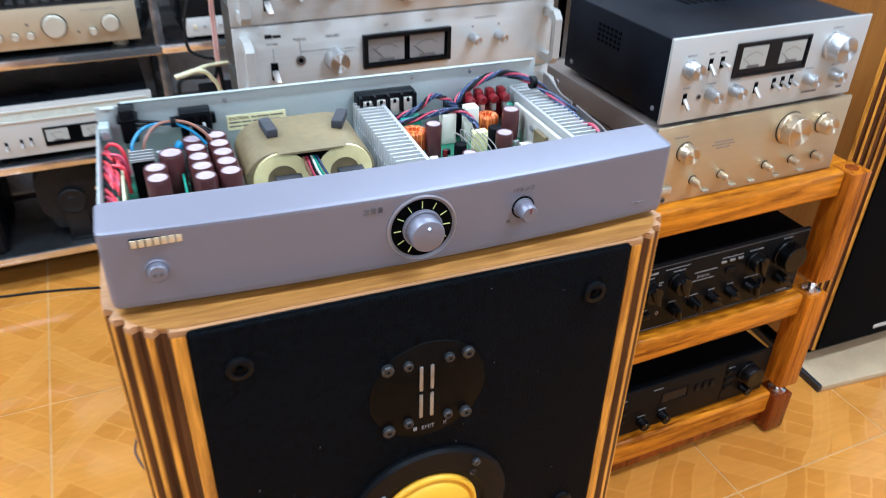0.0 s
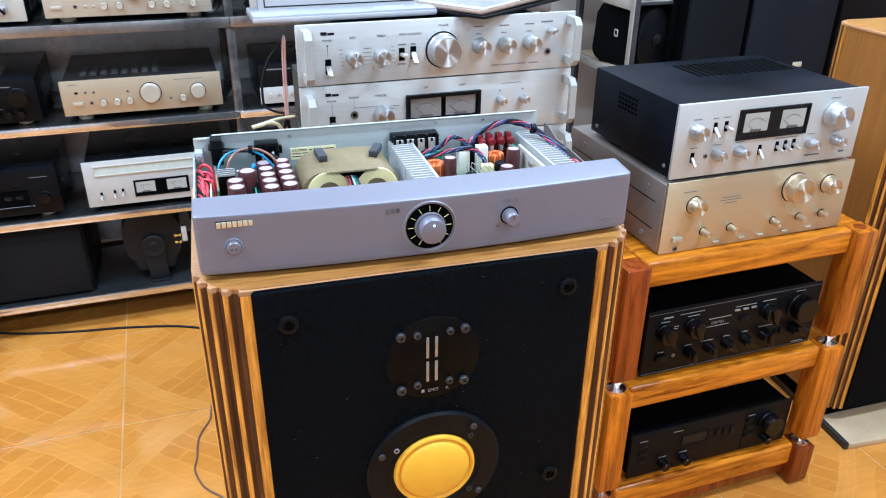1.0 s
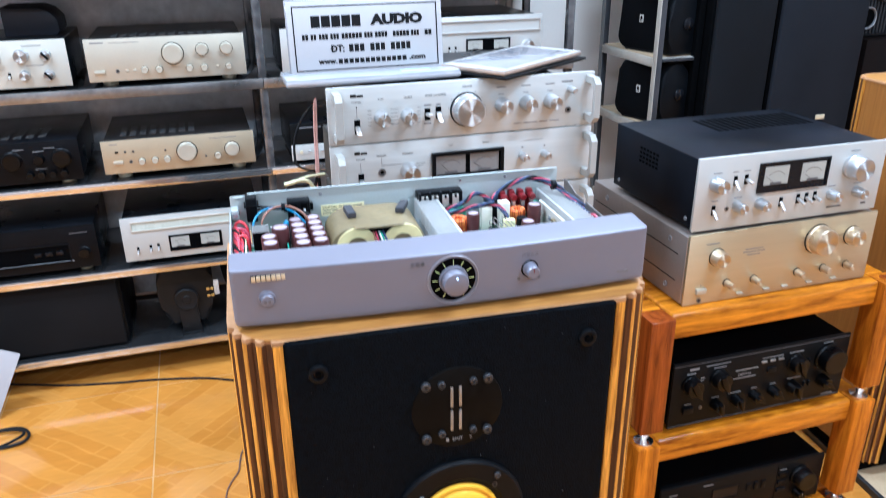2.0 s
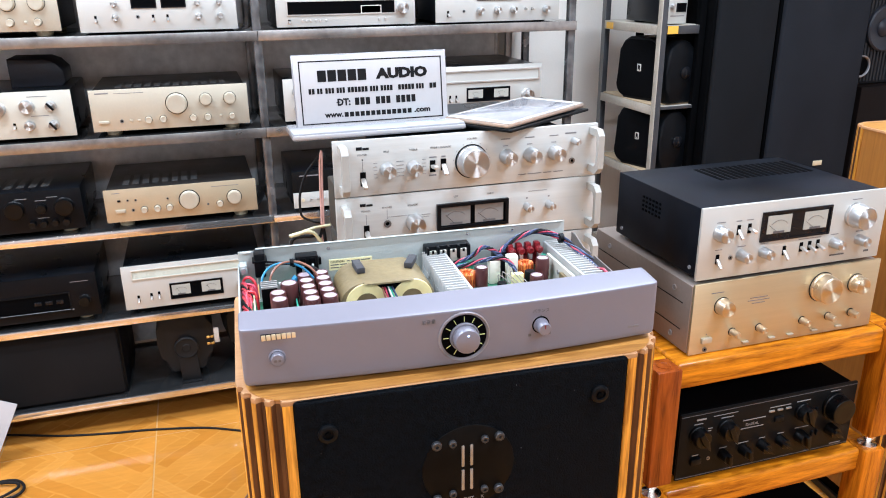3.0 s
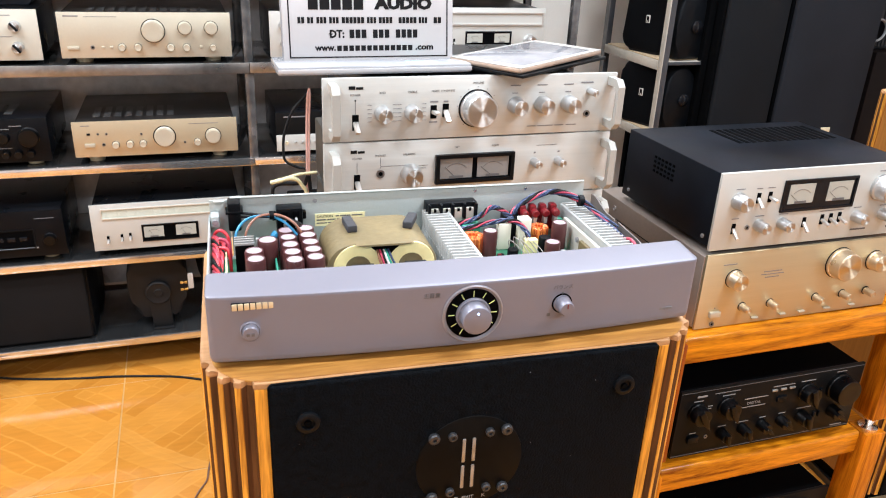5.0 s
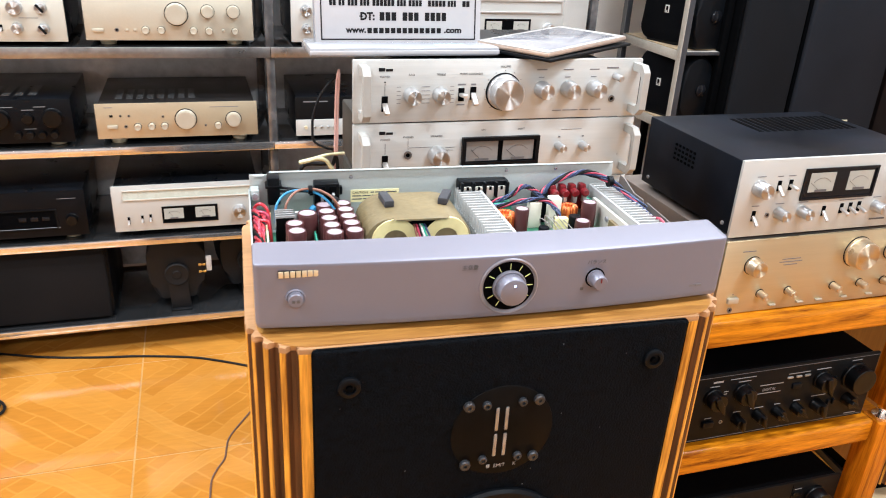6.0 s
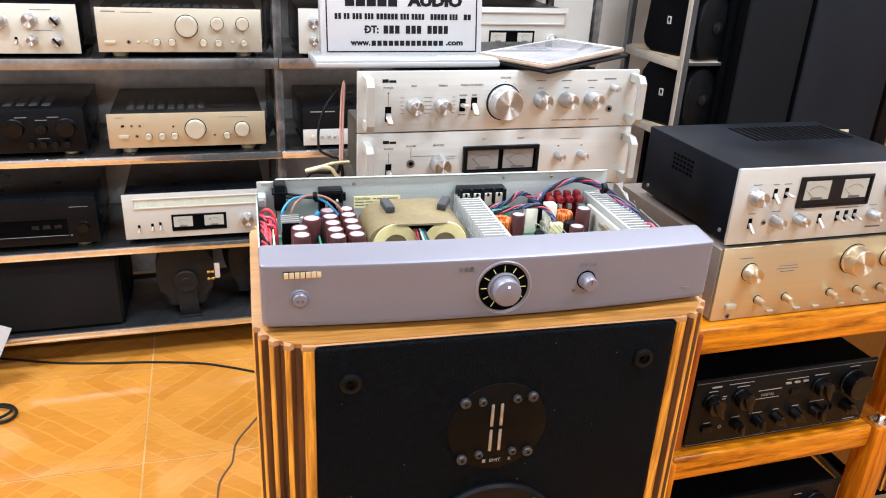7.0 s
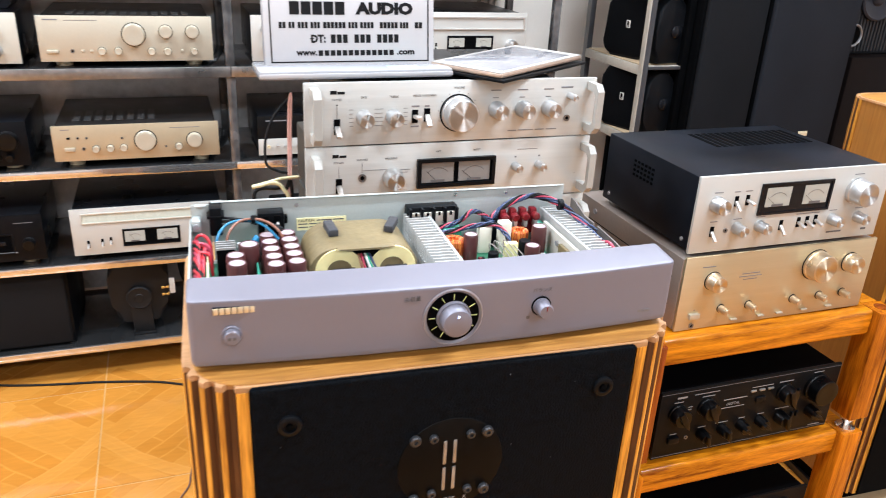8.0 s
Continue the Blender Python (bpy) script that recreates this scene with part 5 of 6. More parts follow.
for k in range(4):
    pwr.bar(0.287 + 0.003 * k, 1.018 + 0.004 * (k % 2), 0.009, 0.0006)
pwr.window(0.311, 0.4345, 0.9925, 1.0365, BLACK, BLACK_MATT, 0.0055, 0.006)
for m0, nd in ((0.3185, -0.75), (0.3765, -0.85)):
    pwr.meter(m0, m0 + 0.050, 0.9995, 1.0305, METER_GREY, nd)
pwr.word("LEFT", 0.344, 1.0465, 0.0038), pwr.word("RIGHT", 0.404, 1.0465, 0.0038)
for kx in (0.469, 0.509):
    pwr.knob(kx, 1.0175, 0.0066, 0.02, ALU_Z, None, 0, 1)
    pwr.bar(kx, 1.032, 0.003, 0.0022)
pwr.bar(0.488, 1.0435, 0.034, 0.0006)
pwr.bar(0.5735, 1.0, 0.001, 0.001)
low.knob(0.2735, 0.93, 0.0145, 0.024), low.knob(0.469, 0.93, 0.0066, 0.02)
rs = thing("equipment_stand", 0.372, 1.1, 0, "black equipment stand under the rack units", "stand")
part("stand_top", box(-0.235, 0.235, -0.185, 0.185, 0.84, 0.8705, 0.003), BLACK_MATT, rs)
part("stand_box", box(-0.21, 0.21, -0.16, 0.16, 0.0, 0.84, 0.004), BLACK_MATT, rs)

# the shop sign on its acrylic foot
sg = thing("shop_sign", 0.231, 0.955, 1.15, "white acrylic table sign with black printed lines", "sign", 1.0)
part("foot", box(-0.138, 0.138, -0.008, 0.07, 0.0, 0.0125, 0.003), ACRYLIC, sg, "clear acrylic foot")
part("foot_tint", box(0.045, 0.092, 0.004, 0.02, 0.0118, 0.0129, 0.0005), ACRYLIC_TEAL, sg)
part("foot_lip", box(-0.138, 0.138, -0.0092, -0.0078, 0.003, 0.0085, 0.0006), SIGN_WHITE, sg, "milky front lip")
lean = Matrix.Translation((0, 0.035, 0.0085)) @ pose(0, 0, 0, -7) @ Matrix.Diagonal((0.985, 1, 0.945, 1))
plate = part("sign_plate", box(-0.125, 0.125, 0, 0.004, 0, 0.118, 0.0012), SIGN_WHITE, sg)
acr = part("acrylic_cover", box(-0.1268, 0.1268, 0.0042, 0.0068, -0.0005, 0.1205, 0.0008), ACRYLIC, sg)
brd = bmesh.new()
for b in ((-0.117, 0.117, 0.1085, 0.1103), (-0.117, 0.117, 0.0078, 0.0096), (-0.117, -0.1152, 0.0096, 0.1085), (0.1152, 0.117, 0.0096, 0.1085)):
    box(b[0], b[1], -0.0005, 0.001, b[2], b[3], bm=brd)
made = [plate, acr, part("printed_border", brd, INK, plate)]
made.append(letter_bars([(-0.0885, -0.0075, 5)], 0.0855, 0.0185, INK, plate, 0.0024))
made.append(words_box("AUDIO", 0.0055, 0.0925, 0.0765, 0.0948, INK, plate, bold=0.0013))
made.append(letter_bars([(-0.104, -0.0935, 2), (-0.0905, -0.081, 2), (-0.0775, -0.0625, 3), (-0.0595, -0.045, 3), (-0.0415, -0.008, 6), (-0.005, 0.0095, 3), (0.0125, 0.0335, 4), (0.042, 0.07, 5), (0.0725, 0.0865, 3), (0.0955, 0.108, 2)], 0.0615, 0.0088, INK, plate))
made.append(words_box("DT:", -0.0595, -0.0385, 0.036, 0.048, INK, plate, bold=0.0009))
made.append(bars([(-0.061, -0.0555)], 0.0421, 0.0016, INK, plate))
made.append(letter_bars([(-0.031, -0.0045, 3), (0.0035, 0.0295, 3), (0.0375, 0.072, 4)], 0.042, 0.0122, INK, plate, 0.002))
made.append(words_box("www.", -0.0815, -0.0515, 0.0178, 0.0245, INK, plate, bold=0.0008))
made.append(letter_bars([(-0.0495, 0.0645, 13)], 0.0214, 0.0078, INK, plate, 0.0022))
made.append(words_box(".com", 0.067, 0.0945, 0.0178, 0.0245, INK, plate, bold=0.0008))
for o in made:
    o.data.transform(lean)

# tablet on its folded cover
tb_yaw = 34.0
tab = thing("tablet", 0.4775, 1.021, 1.1525, "white and rose-gold tablet lying on its dark cover", "tablet", tb_yaw)
part("cover", box(-0.126, 0.124, -0.084, 0.056, 0.0, 0.0045, 0.0015), BLACK, tab, "dark folded cover")
body = part("tablet_body", box(-0.122, 0.12, -0.077, 0.051, 0.0, 0.0075, 0.003), ROSE_GOLD, tab)
face = part("bezel", box(-0.1205, 0.1185, -0.0755, 0.0495, 0.0070, 0.0082, 0.0006), TABLET_WHITE, body)
scr = part("screen", box(-0.101, 0.099, -0.067, 0.041, 0.0078, 0.0086, 0.0003), TABLET_SCREEN, body)
for o in (body, face, scr):
    o.data.transform(Matrix.Translation((0, 0, 0.0058)) @ pose(0, 0, 0, 0, -0.5, 0))

# cables beside the stack
pink = [(0.142, 1.0, 1.122), (0.139, 1.0, 1.108), (0.137, 1.0, 1.07), (0.1355, 1.0, 1.006), (0.134, 1.0, 0.95), (0.13, 1.0, 0.7), (0.12, 1.05, 0.3), (0.1, 1.06, 0.004)]
strands = tube(pink, 0.0018, 8)
tube([pink[0]] + [(x + 0.0033, y, z) for x, y, z in pink[1:]], 0.0018, 8, bm=strands)
tagged(part("speaker_cable", strands, WIRE_CLEAR), "pinkish clear twin speaker cable hanging down", "cable")
for nm, pts, r, m, lb in (("power_cable", [(0.141, 1.003, 1.114), (0.128, 1.0, 1.103), (0.114, 1.0, 1.084), (0.104, 1.0, 1.056), (0.102, 1.0, 1.031), (0.105, 1.0, 1.015), (0.122, 1.0, 1.005), (0.135, 1.004, 0.998), (0.142, 1.02, 0.96), (0.14, 1.02, 0.6), (0.13, 1.04, 0.004)], 0.002, WIRE_BLACK, "thin black cable looping down"),
                          ("cream_cable", [(0.08, 0.99, 0.987), (0.093, 0.99, 0.989), (0.107, 0.99, 0.992), (0.119, 0.99, 0.989), (0.126, 0.99, 0.98), (0.133, 0.99, 0.965), (0.135, 0.99, 0.92), (0.12, 1.0, 0.6), (0.1, 1.02, 0.004)], 0.003, WIRE_CREAM, "cream cable bent over"),
                          ("cream_cable", [(0.149, 0.995, 0.9975), (0.124, 0.995, 0.996), (0.102, 0.995, 0.991), (0.082, 0.995, 0.9865)], 0.0022, WIRE_CREAM, "cream cable end lying across"),
                          ("power_cable", [(0.083, 1.0, 0.95), (0.0835, 1.0, 0.97), (0.087, 1.0, 0.978), (0.096, 1.0, 0.981), (0.113, 1.0, 0.98), (0.13, 1.0, 0.977), (0.14, 1.0, 0.95), (0.145, 1.02, 0.5), (0.15, 1.04, 0.004)], 0.0028, WIRE_BLACK, "black cable bent into a low loop")):
    tagged(part(nm, tube(pts, r, 8), m), lb, "cable")

# ---- the wooden stand and its amplifiers ----
stand = thing("wooden_stand", 0.716, 0.862, 0, "orange lacquered three-tier wooden hi-fi stand", "stand")
LEG = 0.052
SW, SD = 0.596, 0.46
for tier, (z0, z1, bz0, bz1, m) in enumerate(((0.007, 0.112, 0.058, 0.122, STAND_DARK), (0.142, 0.398, 0.343, 0.4, STAND_Z), (0.434, 0.688, 0.634, 0.69, STAND_Z))):
    for lx in (0.0, SW - LEG):
        for ly in (0.0, SD - LEG):
            # Bottom legs and the left legs of the top tier take the darker, redder tone.
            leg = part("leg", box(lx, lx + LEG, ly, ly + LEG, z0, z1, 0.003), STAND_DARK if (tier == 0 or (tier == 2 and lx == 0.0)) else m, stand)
            if tier == 2:
                part("leg_plug", lathe([(0, 0.0135), (0.0012, 0.0135), (0.0012, 0.011), (0.0004, 0.0105), (0.0004, 0)], (lx + LEG / 2, ly + LEG / 2, z1), "z", 24), STAND_DARK, leg)
            if tier == 0:
                part("foot_pad", lathe([(0, 0.017), (0.006, 0.018), (0.0085, 0.018)], (lx + LEG / 2, ly + LEG / 2, 0), "z", 20), BLACK_MATT, leg, "black glide under the leg")
            if tier < 2:
                part("spike", lathe([(0, 0.02), (0.005, 0.02), (0.0065, 0.015), (0.009, 0.0065), (0.014, 0.008), (0.026, 0.015), (0.034, 0.017)], (lx + LEG / 2, ly + LEG / 2, z1), "z", 28), CHROME, leg, "chrome spike on a disc")
    part("shelf_board", box(LEG - 0.0005 if tier else LEG, SW - LEG, 0.014, SD - 0.01, bz0, bz1, 0.009, seg=4), STAND_X, stand)
    if tier == 0:
        part("apron", box(LEG, SW - LEG, 0.03, 0.052, 0.02, bz0 - 0.0005, 0.002), STAND_DARK, stand, "red-brown apron under the lowest board")
    part("side_rail", box(0.008, LEG - 0.002, LEG, SD - LEG, bz0 + 0.006, bz1 - 0.002, 0.003), STAND_X, stand)
    part("side_rail", box(SW - LEG + 0.002, SW - 0.008, LEG, SD - LEG, bz0 + 0.006, bz1 - 0.002, 0.003), STAND_X, stand)

g = Unit("integrated_amplifier", "champagne-gold integrated amplifier with bright knobs", 0.803, 1.238, 0.9, 0.692, 0.838, 0.375, GOLD_SIDE, CHAMPAGNE, "amplifier", 0.002, "amplifiers on the stand", inset=-0.002)
for sz in (0.735, 0.79):
    part("side_groove", box(-0.0028, -0.0018, 0.03, 0.36, sz - 0.69, sz - 0.6885), BLACK_MATT, g.root)
for sy in (0.06, 0.31):
    for sz in (0.715, 0.812):
        part("side_screw", lathe([(0, 0.006), (0.002, 0.006), (0.0022, 0.0045), (0.001, 0.004), (0.001, 0)], (-0.002, sy, sz - 0.69), "-x", 18), GREY_METAL, g.root)
g.knob(0.867, 0.788, 0.0165, 0.022, KNOB_GOLD, None, 0.018, 1)
g.knob(1.098, 0.796, 0.029, 0.028, KNOB_GOLD, None, 0.031, 1, "volume_knob")
g.knob(1.182, 0.793, 0.0185, 0.022, KNOB_GOLD, None, 0.02, 1)
for kx in (0.897, 0.959, 1.062, 1.125, 1.182):
    g.knob(kx, 0.729, 0.0072, 0.02, KNOB_GOLD, None, 0.0085)
for kx in (0.93, 0.992, 1.036, 1.095, 1.155):
    g.button(kx, 0.7025, 0.014, 0.003, 0.005, CHAMP_SATIN)
g.button(0.839, 0.7205, 0.022, 0.011, 0.006, CHAMP_SATIN, "power_button")
g.jack(0.8385, 0.7, 0.005)
g.bar(0.839, 0.732, 0.002, 0.002)
for a, b, z in ((0.93, 0.97, 0.7945), (0.925, 0.975, 0.789), (0.935, 0.965, 0.783), (0.84, 0.868, 0.8165)):
    g.bar((a + b) / 2, z, b - a, 0.0016)

p = Unit("silver_amplifier", "silver-faced amplifier in a black case with twin meters", 0.807, 1.232, 0.907, 0.8425, 0.9835, 0.305, VINYL_CASE, PANEL_SILVER, "amplifier", 0.0045, "amplifiers on the stand", drop=0.0035)
p.vents(15, 0.16, 0.4, 0.17, 0.29, 1, BLACK_MATT)
for k in range(4):
    for r in range(6):
        part("side_slot", box(0.0045, 0.0065, 0.14 + 0.012 * r, 0.146 + 0.012 * r, 0.085 + 0.009 * k, 0.089 + 0.009 * k), BLACK_MATT, p.root)
for sy, sz in ((0.03, 0.022), (0.28, 0.022)):
    part("case_screw", lathe([(0, 0.004), (0.0022, 0.0036), (0.0024, 0)], (0.006, sy, sz), "-x", 14), GREY_METAL, p.root)
p.window(0.9385, 1.0985, 0.905, 0.9635, BLACK_GLOSS, BLACK_GLOSS, 0.004, 0.003)
p.meter(0.9515, 1.0055, 0.9195, 0.955, SCREEN_FACE, -0.9)
p.meter(1.035, 1.089, 0.9195, 0.955, SCREEN_FACE, -0.9)
for mx in (0.978, 1.062):
    p.bar(mx, 0.9115, 0.014, 0.0016, INK_WHITE)
p.bar(1.02, 0.945, 0.009, 0.002, INK_WHITE)
p.knob(0.848, 0.933, 0.0145, 0.024, ALU_Z, None, 0, 1)
p.knob(1.157, 0.937, 0.0245, 0.032, ALU_Z, None, 0, 0, "volume_knob")
for kx in (0.9, 0.95, 1.115, 1.176):
    p.knob(kx, 0.8845, 0.0108, 0.024, ALU_Z, None, 0, 1)
for kx, kz, lf in ((0.889, 0.935, -0.75), (0.9125, 0.9355, -0.1), (0.849, 0.8815, -0.75), (0.999, 0.8815, -0.75), (1.038, 0.884, -0.25), (1.0575, 0.8845, -0.25), (1.077, 0.8855, -0.25)):
    p.lever(kx, kz, 0.0075, 0.019, lf, ALU_SATIN)
p.jack(0.8775, 0.8815, 0.0045)
for a, b, z in ((0.84, 0.858, 0.9535), (0.882, 0.894, 0.9525), (0.905, 0.92, 0.9525), (0.891, 0.909, 0.9015), (0.941, 0.96, 0.9015), (0.842, 0.857, 0.9), (1.03, 1.083, 0.9), (1.106, 1.124, 0.9015), (1.167, 1.185, 0.9015), (1.145, 1.168, 0.9685)):
    p.bar((a + b) / 2, z, b - a, 0.0015)
p.bar(1.128, 0.858, 0.035, 0.003, INK_GREY), p.bar(1.2, 0.858, 0.012, 0.004, INK_GREY)

d = Unit("black_amplifier", "black integrated amplifier with black knobs and white lettering", 0.797, 1.229, 0.89, 0.413, 0.5655, 0.36, BLACK_MATT, BLACK_PANEL, "amplifier", 0.013, "amplifiers on the stand")
d.button(1.013, 0.4175, 0.43, 0.0012, 0.0006, INK_GREY, "trim_line")
d.button(1.013, 0.5605, 0.43, 0.001, 0.0006, INK_GREY, "trim_line")
for kx, kz, r in ((0.8375, 0.516, 0.0195), (0.9035, 0.519, 0.0195), (1.092, 0.52, 0.0195), (1.173, 0.519, 0.03)):
    d.knob(kx, kz, r, 0.024 if r < 0.025 else 0.032, KNOB_BLACK, None, 0, 1)
for kx, kz, r in ((0.904, 0.4565, 0.0115), (0.953, 0.4575, 0.0115), (0.998, 0.4595, 0.0115), (1.0445, 0.4605, 0.0115), (1.0955, 0.46, 0.0145), (1.172, 0.462, 0.0135)):
    d.knob(kx, kz, r, 0.022, KNOB_BLACK, None, 0, 1)
for kx, kz, r, turn in ((0.8375, 0.516, 0.0195, 150), (0.9035, 0.519, 0.0195, 155), (1.092, 0.52, 0.0195, 160), (0.904, 0.4565, 0.0115, 170), (0.953, 0.4575, 0.0115, 165), (0.998, 0.4595, 0.0115, 130), (1.0445, 0.4605, 0.0115, 130), (1.0955, 0.46, 0.0145, 165), (1.172, 0.462, 0.0135, 125)):
    u, w_ = d.at(kx, kz)
    grip = prism([(-r * 0.28, -r * 0.9), (r * 0.28, -r * 0.9), (r * 0.34, r * 0.5), (0.0, r * 1.45), (-r * 0.34, r * 0.5)], 0.012, 0.0295, 0.001)
    grip.transform(Matrix.Translation((u, 0, w_)) @ Matrix.Rotation(radians(turn), 4, "Y") @ pose(0, 0, 0, 90))
    part("knob_grip", grip, KNOB_BLACK, d.root, "pointed knob grip")
d.button(0.838, 0.4545, 0.024, 0.013, 0.007, BLACK)
d.button(1.0335, 0.5135, 0.022, 0.012, 0.004, BLACK)
for kx in (1.0125, 1.0335, 1.0545):
    d.button(kx, 0.5355, 0.013, 0.0042, 0.003, RIBBON)
for kx, kz in ((1.128, 0.516), (1.126, 0.46), (1.138, 0.4605)):
    d.button(kx, kz, 0.005, 0.013, 0.005, BLACK)
d.jack(0.87, 0.4535, 0.004)
d.bar(0.8445, 0.549, 0.022, 0.0038, INK_DULL)
d.word("DIGITAL", 0.9685, 0.5145, 0.0085, INK_DULL)
for a, b, z, h in ((0.872, 0.93, 0.5505, 0.0013), (0.945, 1.0, 0.5255, 0.0018), (0.942, 0.997, 0.5065, 0.0014), (0.828, 0.849, 0.5395, 0.0018), (0.891, 0.92, 0.5425, 0.0018), (1.008, 1.06, 0.5435, 0.0014),
                   (1.075, 1.11, 0.5445, 0.0018), (0.895, 0.913, 0.4715, 0.0016), (0.935, 0.965, 0.4735, 0.0016), (0.991, 1.006, 0.475, 0.0016), (1.037, 1.053, 0.4765, 0.0016), (1.08, 1.115, 0.4805, 0.0016), (0.831, 0.846, 0.4665, 0.0016), (1.16, 1.185, 0.5535, 0.0016), (1.18, 1.21, 0.422, 0.002), (0.862, 0.872, 0.5245, 0.0016), (0.862, 0.87, 0.519, 0.0016)):
    d.bar((a + b) / 2, z, b - a, h, INK_DULL)

e = Unit("black_amplifier", "black integrated amplifier with small square buttons", 0.803, 1.232, 0.89, 0.133, 0.252, 0.35, BLACK_MATT, BLACK_PANEL, "amplifier", 0.011, "amplifiers on the stand")
e.knob(1.168, 0.207, 0.0255, 0.03, KNOB_BLACK, None, 0, 1, "volume_knob")
for kx, kz, r in ((0.89, 0.158, 0.012), (0.945, 0.158, 0.012), (1.17, 0.158, 0.011)):
    e.knob(kx, kz, r, 0.02, KNOB_BLACK, INK_DULL, 0, 1)
e.button(1.106, 0.193, 0.0016, 0.106, 0.0008, BLACK_MATT, "seam")
for kz in (0.176, 0.198, 0.22):
    e.button(1.122, kz, 0.024, 0.011, 0.003, BLACK)
    e.button(0.835, kz, 0.02, 0.009, 0.003, BLACK)
e.window(0.935, 1.005, 0.192, 0.222, BLACK, BLACK_GLOSS, 0.002, 0.002)
for a, b, z in ((0.945, 0.995, 0.214), (0.945, 0.985, 0.205), (0.91, 0.935, 0.238), (0.825, 0.845, 0.232), (1.112, 1.13, 0.232), (0.88, 0.9, 0.174), (0.935, 0.955, 0.174)):
    e.bar((a + b) / 2, z, b - a, 0.0018, INK_DULL)
for kx in (1.03, 1.05, 1.07):
    e.button(kx, 0.207, 0.011, 0.02, 0.003, BLACK)

# ---- the steel shelving ----
RY = 2.14
LEVELS = (0.122, 0.396, 0.678, 0.955, 1.237, 1.52)
for nm, rx0, rx1 in (("steel_shelf", -1.75, 0.1465), ("steel_shelf", 0.1475, 1.168)):
    rk = thing(nm, rx0, RY, 0, "polished steel shelving full of hi-fi units", "shelf", 0, "steel shelving")
    w = rx1 - rx0
    for z in LEVELS:
        sh = part("shelf", box(0.001, w - 0.001, 0.004, 0.4, z - 0.02, z, 0.001), SHELF_TOP, rk)
        part("front_edge", box(0.0005, w - 0.0005, -0.004, 0.0035, z - (0.029 if z > 0.9 else 0.022), z, 0.0008), SHELF_STEEL if z > 0.7 else EDGE_STEEL, sh, "polished steel front edge")
    for px in ((0.013, w) if rx0 < 0 else (w - 0.013,)):
        for py in (0.016, 0.385):
            part("post", box(px - 0.0125, px + 0.0125, py - 0.0125, py + 0.0125, 0.0, 1.72, 0.003), POST_STEEL, rk)
    part("back_panel", box(0.003, w - (0.003 if rx0 < 0 else 0.13), 0.402, 0.406, 0.13, 1.7), RACK_BACK, rk, "dull grey back panel")
    if rx0 > 0:
        for px in (w - 0.115, w - 0.06):
            part("slotted_upright", box(px - 0.012, px + 0.012, 0.43, 0.445, 0.0, 1.72, 0.001), SHELF_STEEL, rk)

YF = 2.15
GREY_VENT = mat("vent_grey", (0.085, 0.083, 0.082), 0.5)
DARK_CASE = mat("dark_grey_steel_case", (0.024, 0.021, 0.02), 0.38, var=0.25, scale=9, fine=500, bump=0.05, spec=0.4)


def vented(u, cols, a=0.12, b=0.72, y0=0.07, y1=0.22):
    u.vents(cols, u.w * a, u.w * b, y0, y1, 1, GREY_VENT)


# second level: champagne amplifier and silver amplifier
c = Unit("champagne_amplifier", "champagne amplifier with three round knobs on steel shelf", -0.33, 0.103, YF, 0.971, 1.0885, 0.36, DARK_CASE, CHAMP_SATIN, "amplifier", 0.0155, "units on the shelving", feet_mat=GOLD_INK)
vented(c, 12, 0.14, 0.88)
for kx, kz, r, dd in ((-0.0985, 1.041, 0.0285, 0.022), (-0.017, 1.0485, 0.017, 0.018), (0.051, 1.0485, 0.017, 0.018), (-0.18, 0.9985, 0.0095, 0.014), (-0.14, 0.9985, 0.0095, 0.014), (-0.057, 0.9975, 0.0095, 0.014), (-0.016, 0.997, 0.0095, 0.014), (0.053, 0.9965, 0.0085, 0.014)):
    c.knob(kx, kz, r, dd, CHAMP_SATIN, None, r * 1.1)
c.button(-0.299, 0.9975, 0.028, 0.008, 0.005, CHAMP_SATIN)
c.jack(-0.252, 0.9985, 0.0055), c.button(-0.227, 0.9985, 0.008, 0.006, 0.003, CHAMP_SATIN), c.button(-0.206, 0.9985, 0.008, 0.006, 0.003, CHAMP_SATIN), c.button(0.022, 0.998, 0.007, 0.007, 0.003, CHAMP_SATIN)
c.bar(-0.296, 1.0785, 0.036, 0.0035), c.bar(-0.225, 1.077, 0.08, 0.0015)
s = Unit("silver_amplifier", "silver amplifier with spun knobs on steel shelf", -0.805, -0.374, YF, 0.967, 1.0945, 0.34, BLACK_CASE, PANEL_CREAM, "amplifier", 0.012, "units on the shelving")
for kx, kz, r in ((-0.489, 1.0535, 0.019), (-0.428, 1.0535, 0.014), (-0.489, 1.002, 0.0135), (-0.428, 1.0, 0.014), (-0.56, 1.05, 0.019), (-0.63, 1.05, 0.019)):
    kn = s.knob(kx, kz, r, 0.02, ALU_Z, None, 0, 1)
    if r == 0.014:
        grip = box(-0.0028, 0.0028, -0.0265, -0.019, -0.0125, 0.0125, 0.001)
        bmesh.ops.rotate(grip, cent=(0, 0, 0), matrix=Matrix.Rotation(radians(-38), 3, "Y"), verts=grip.verts)
        bmesh.ops.translate(grip, vec=(kx + 0.805, 0, kz - 0.955), verts=grip.verts)
        part("grip", grip, BLACK, kn, "black pointer grip")
s.lever(-0.527, 1.002, 0.007, 0.016, -0.4)
s.bar(-0.46, 1.08, 0.05, 0.002), s.bar(-0.46, 1.027, 0.045, 0.0016)
bx = thing("dark_box", -0.48, 2.27, 1.0905, "dark boxy unit standing on an amplifier", "box")
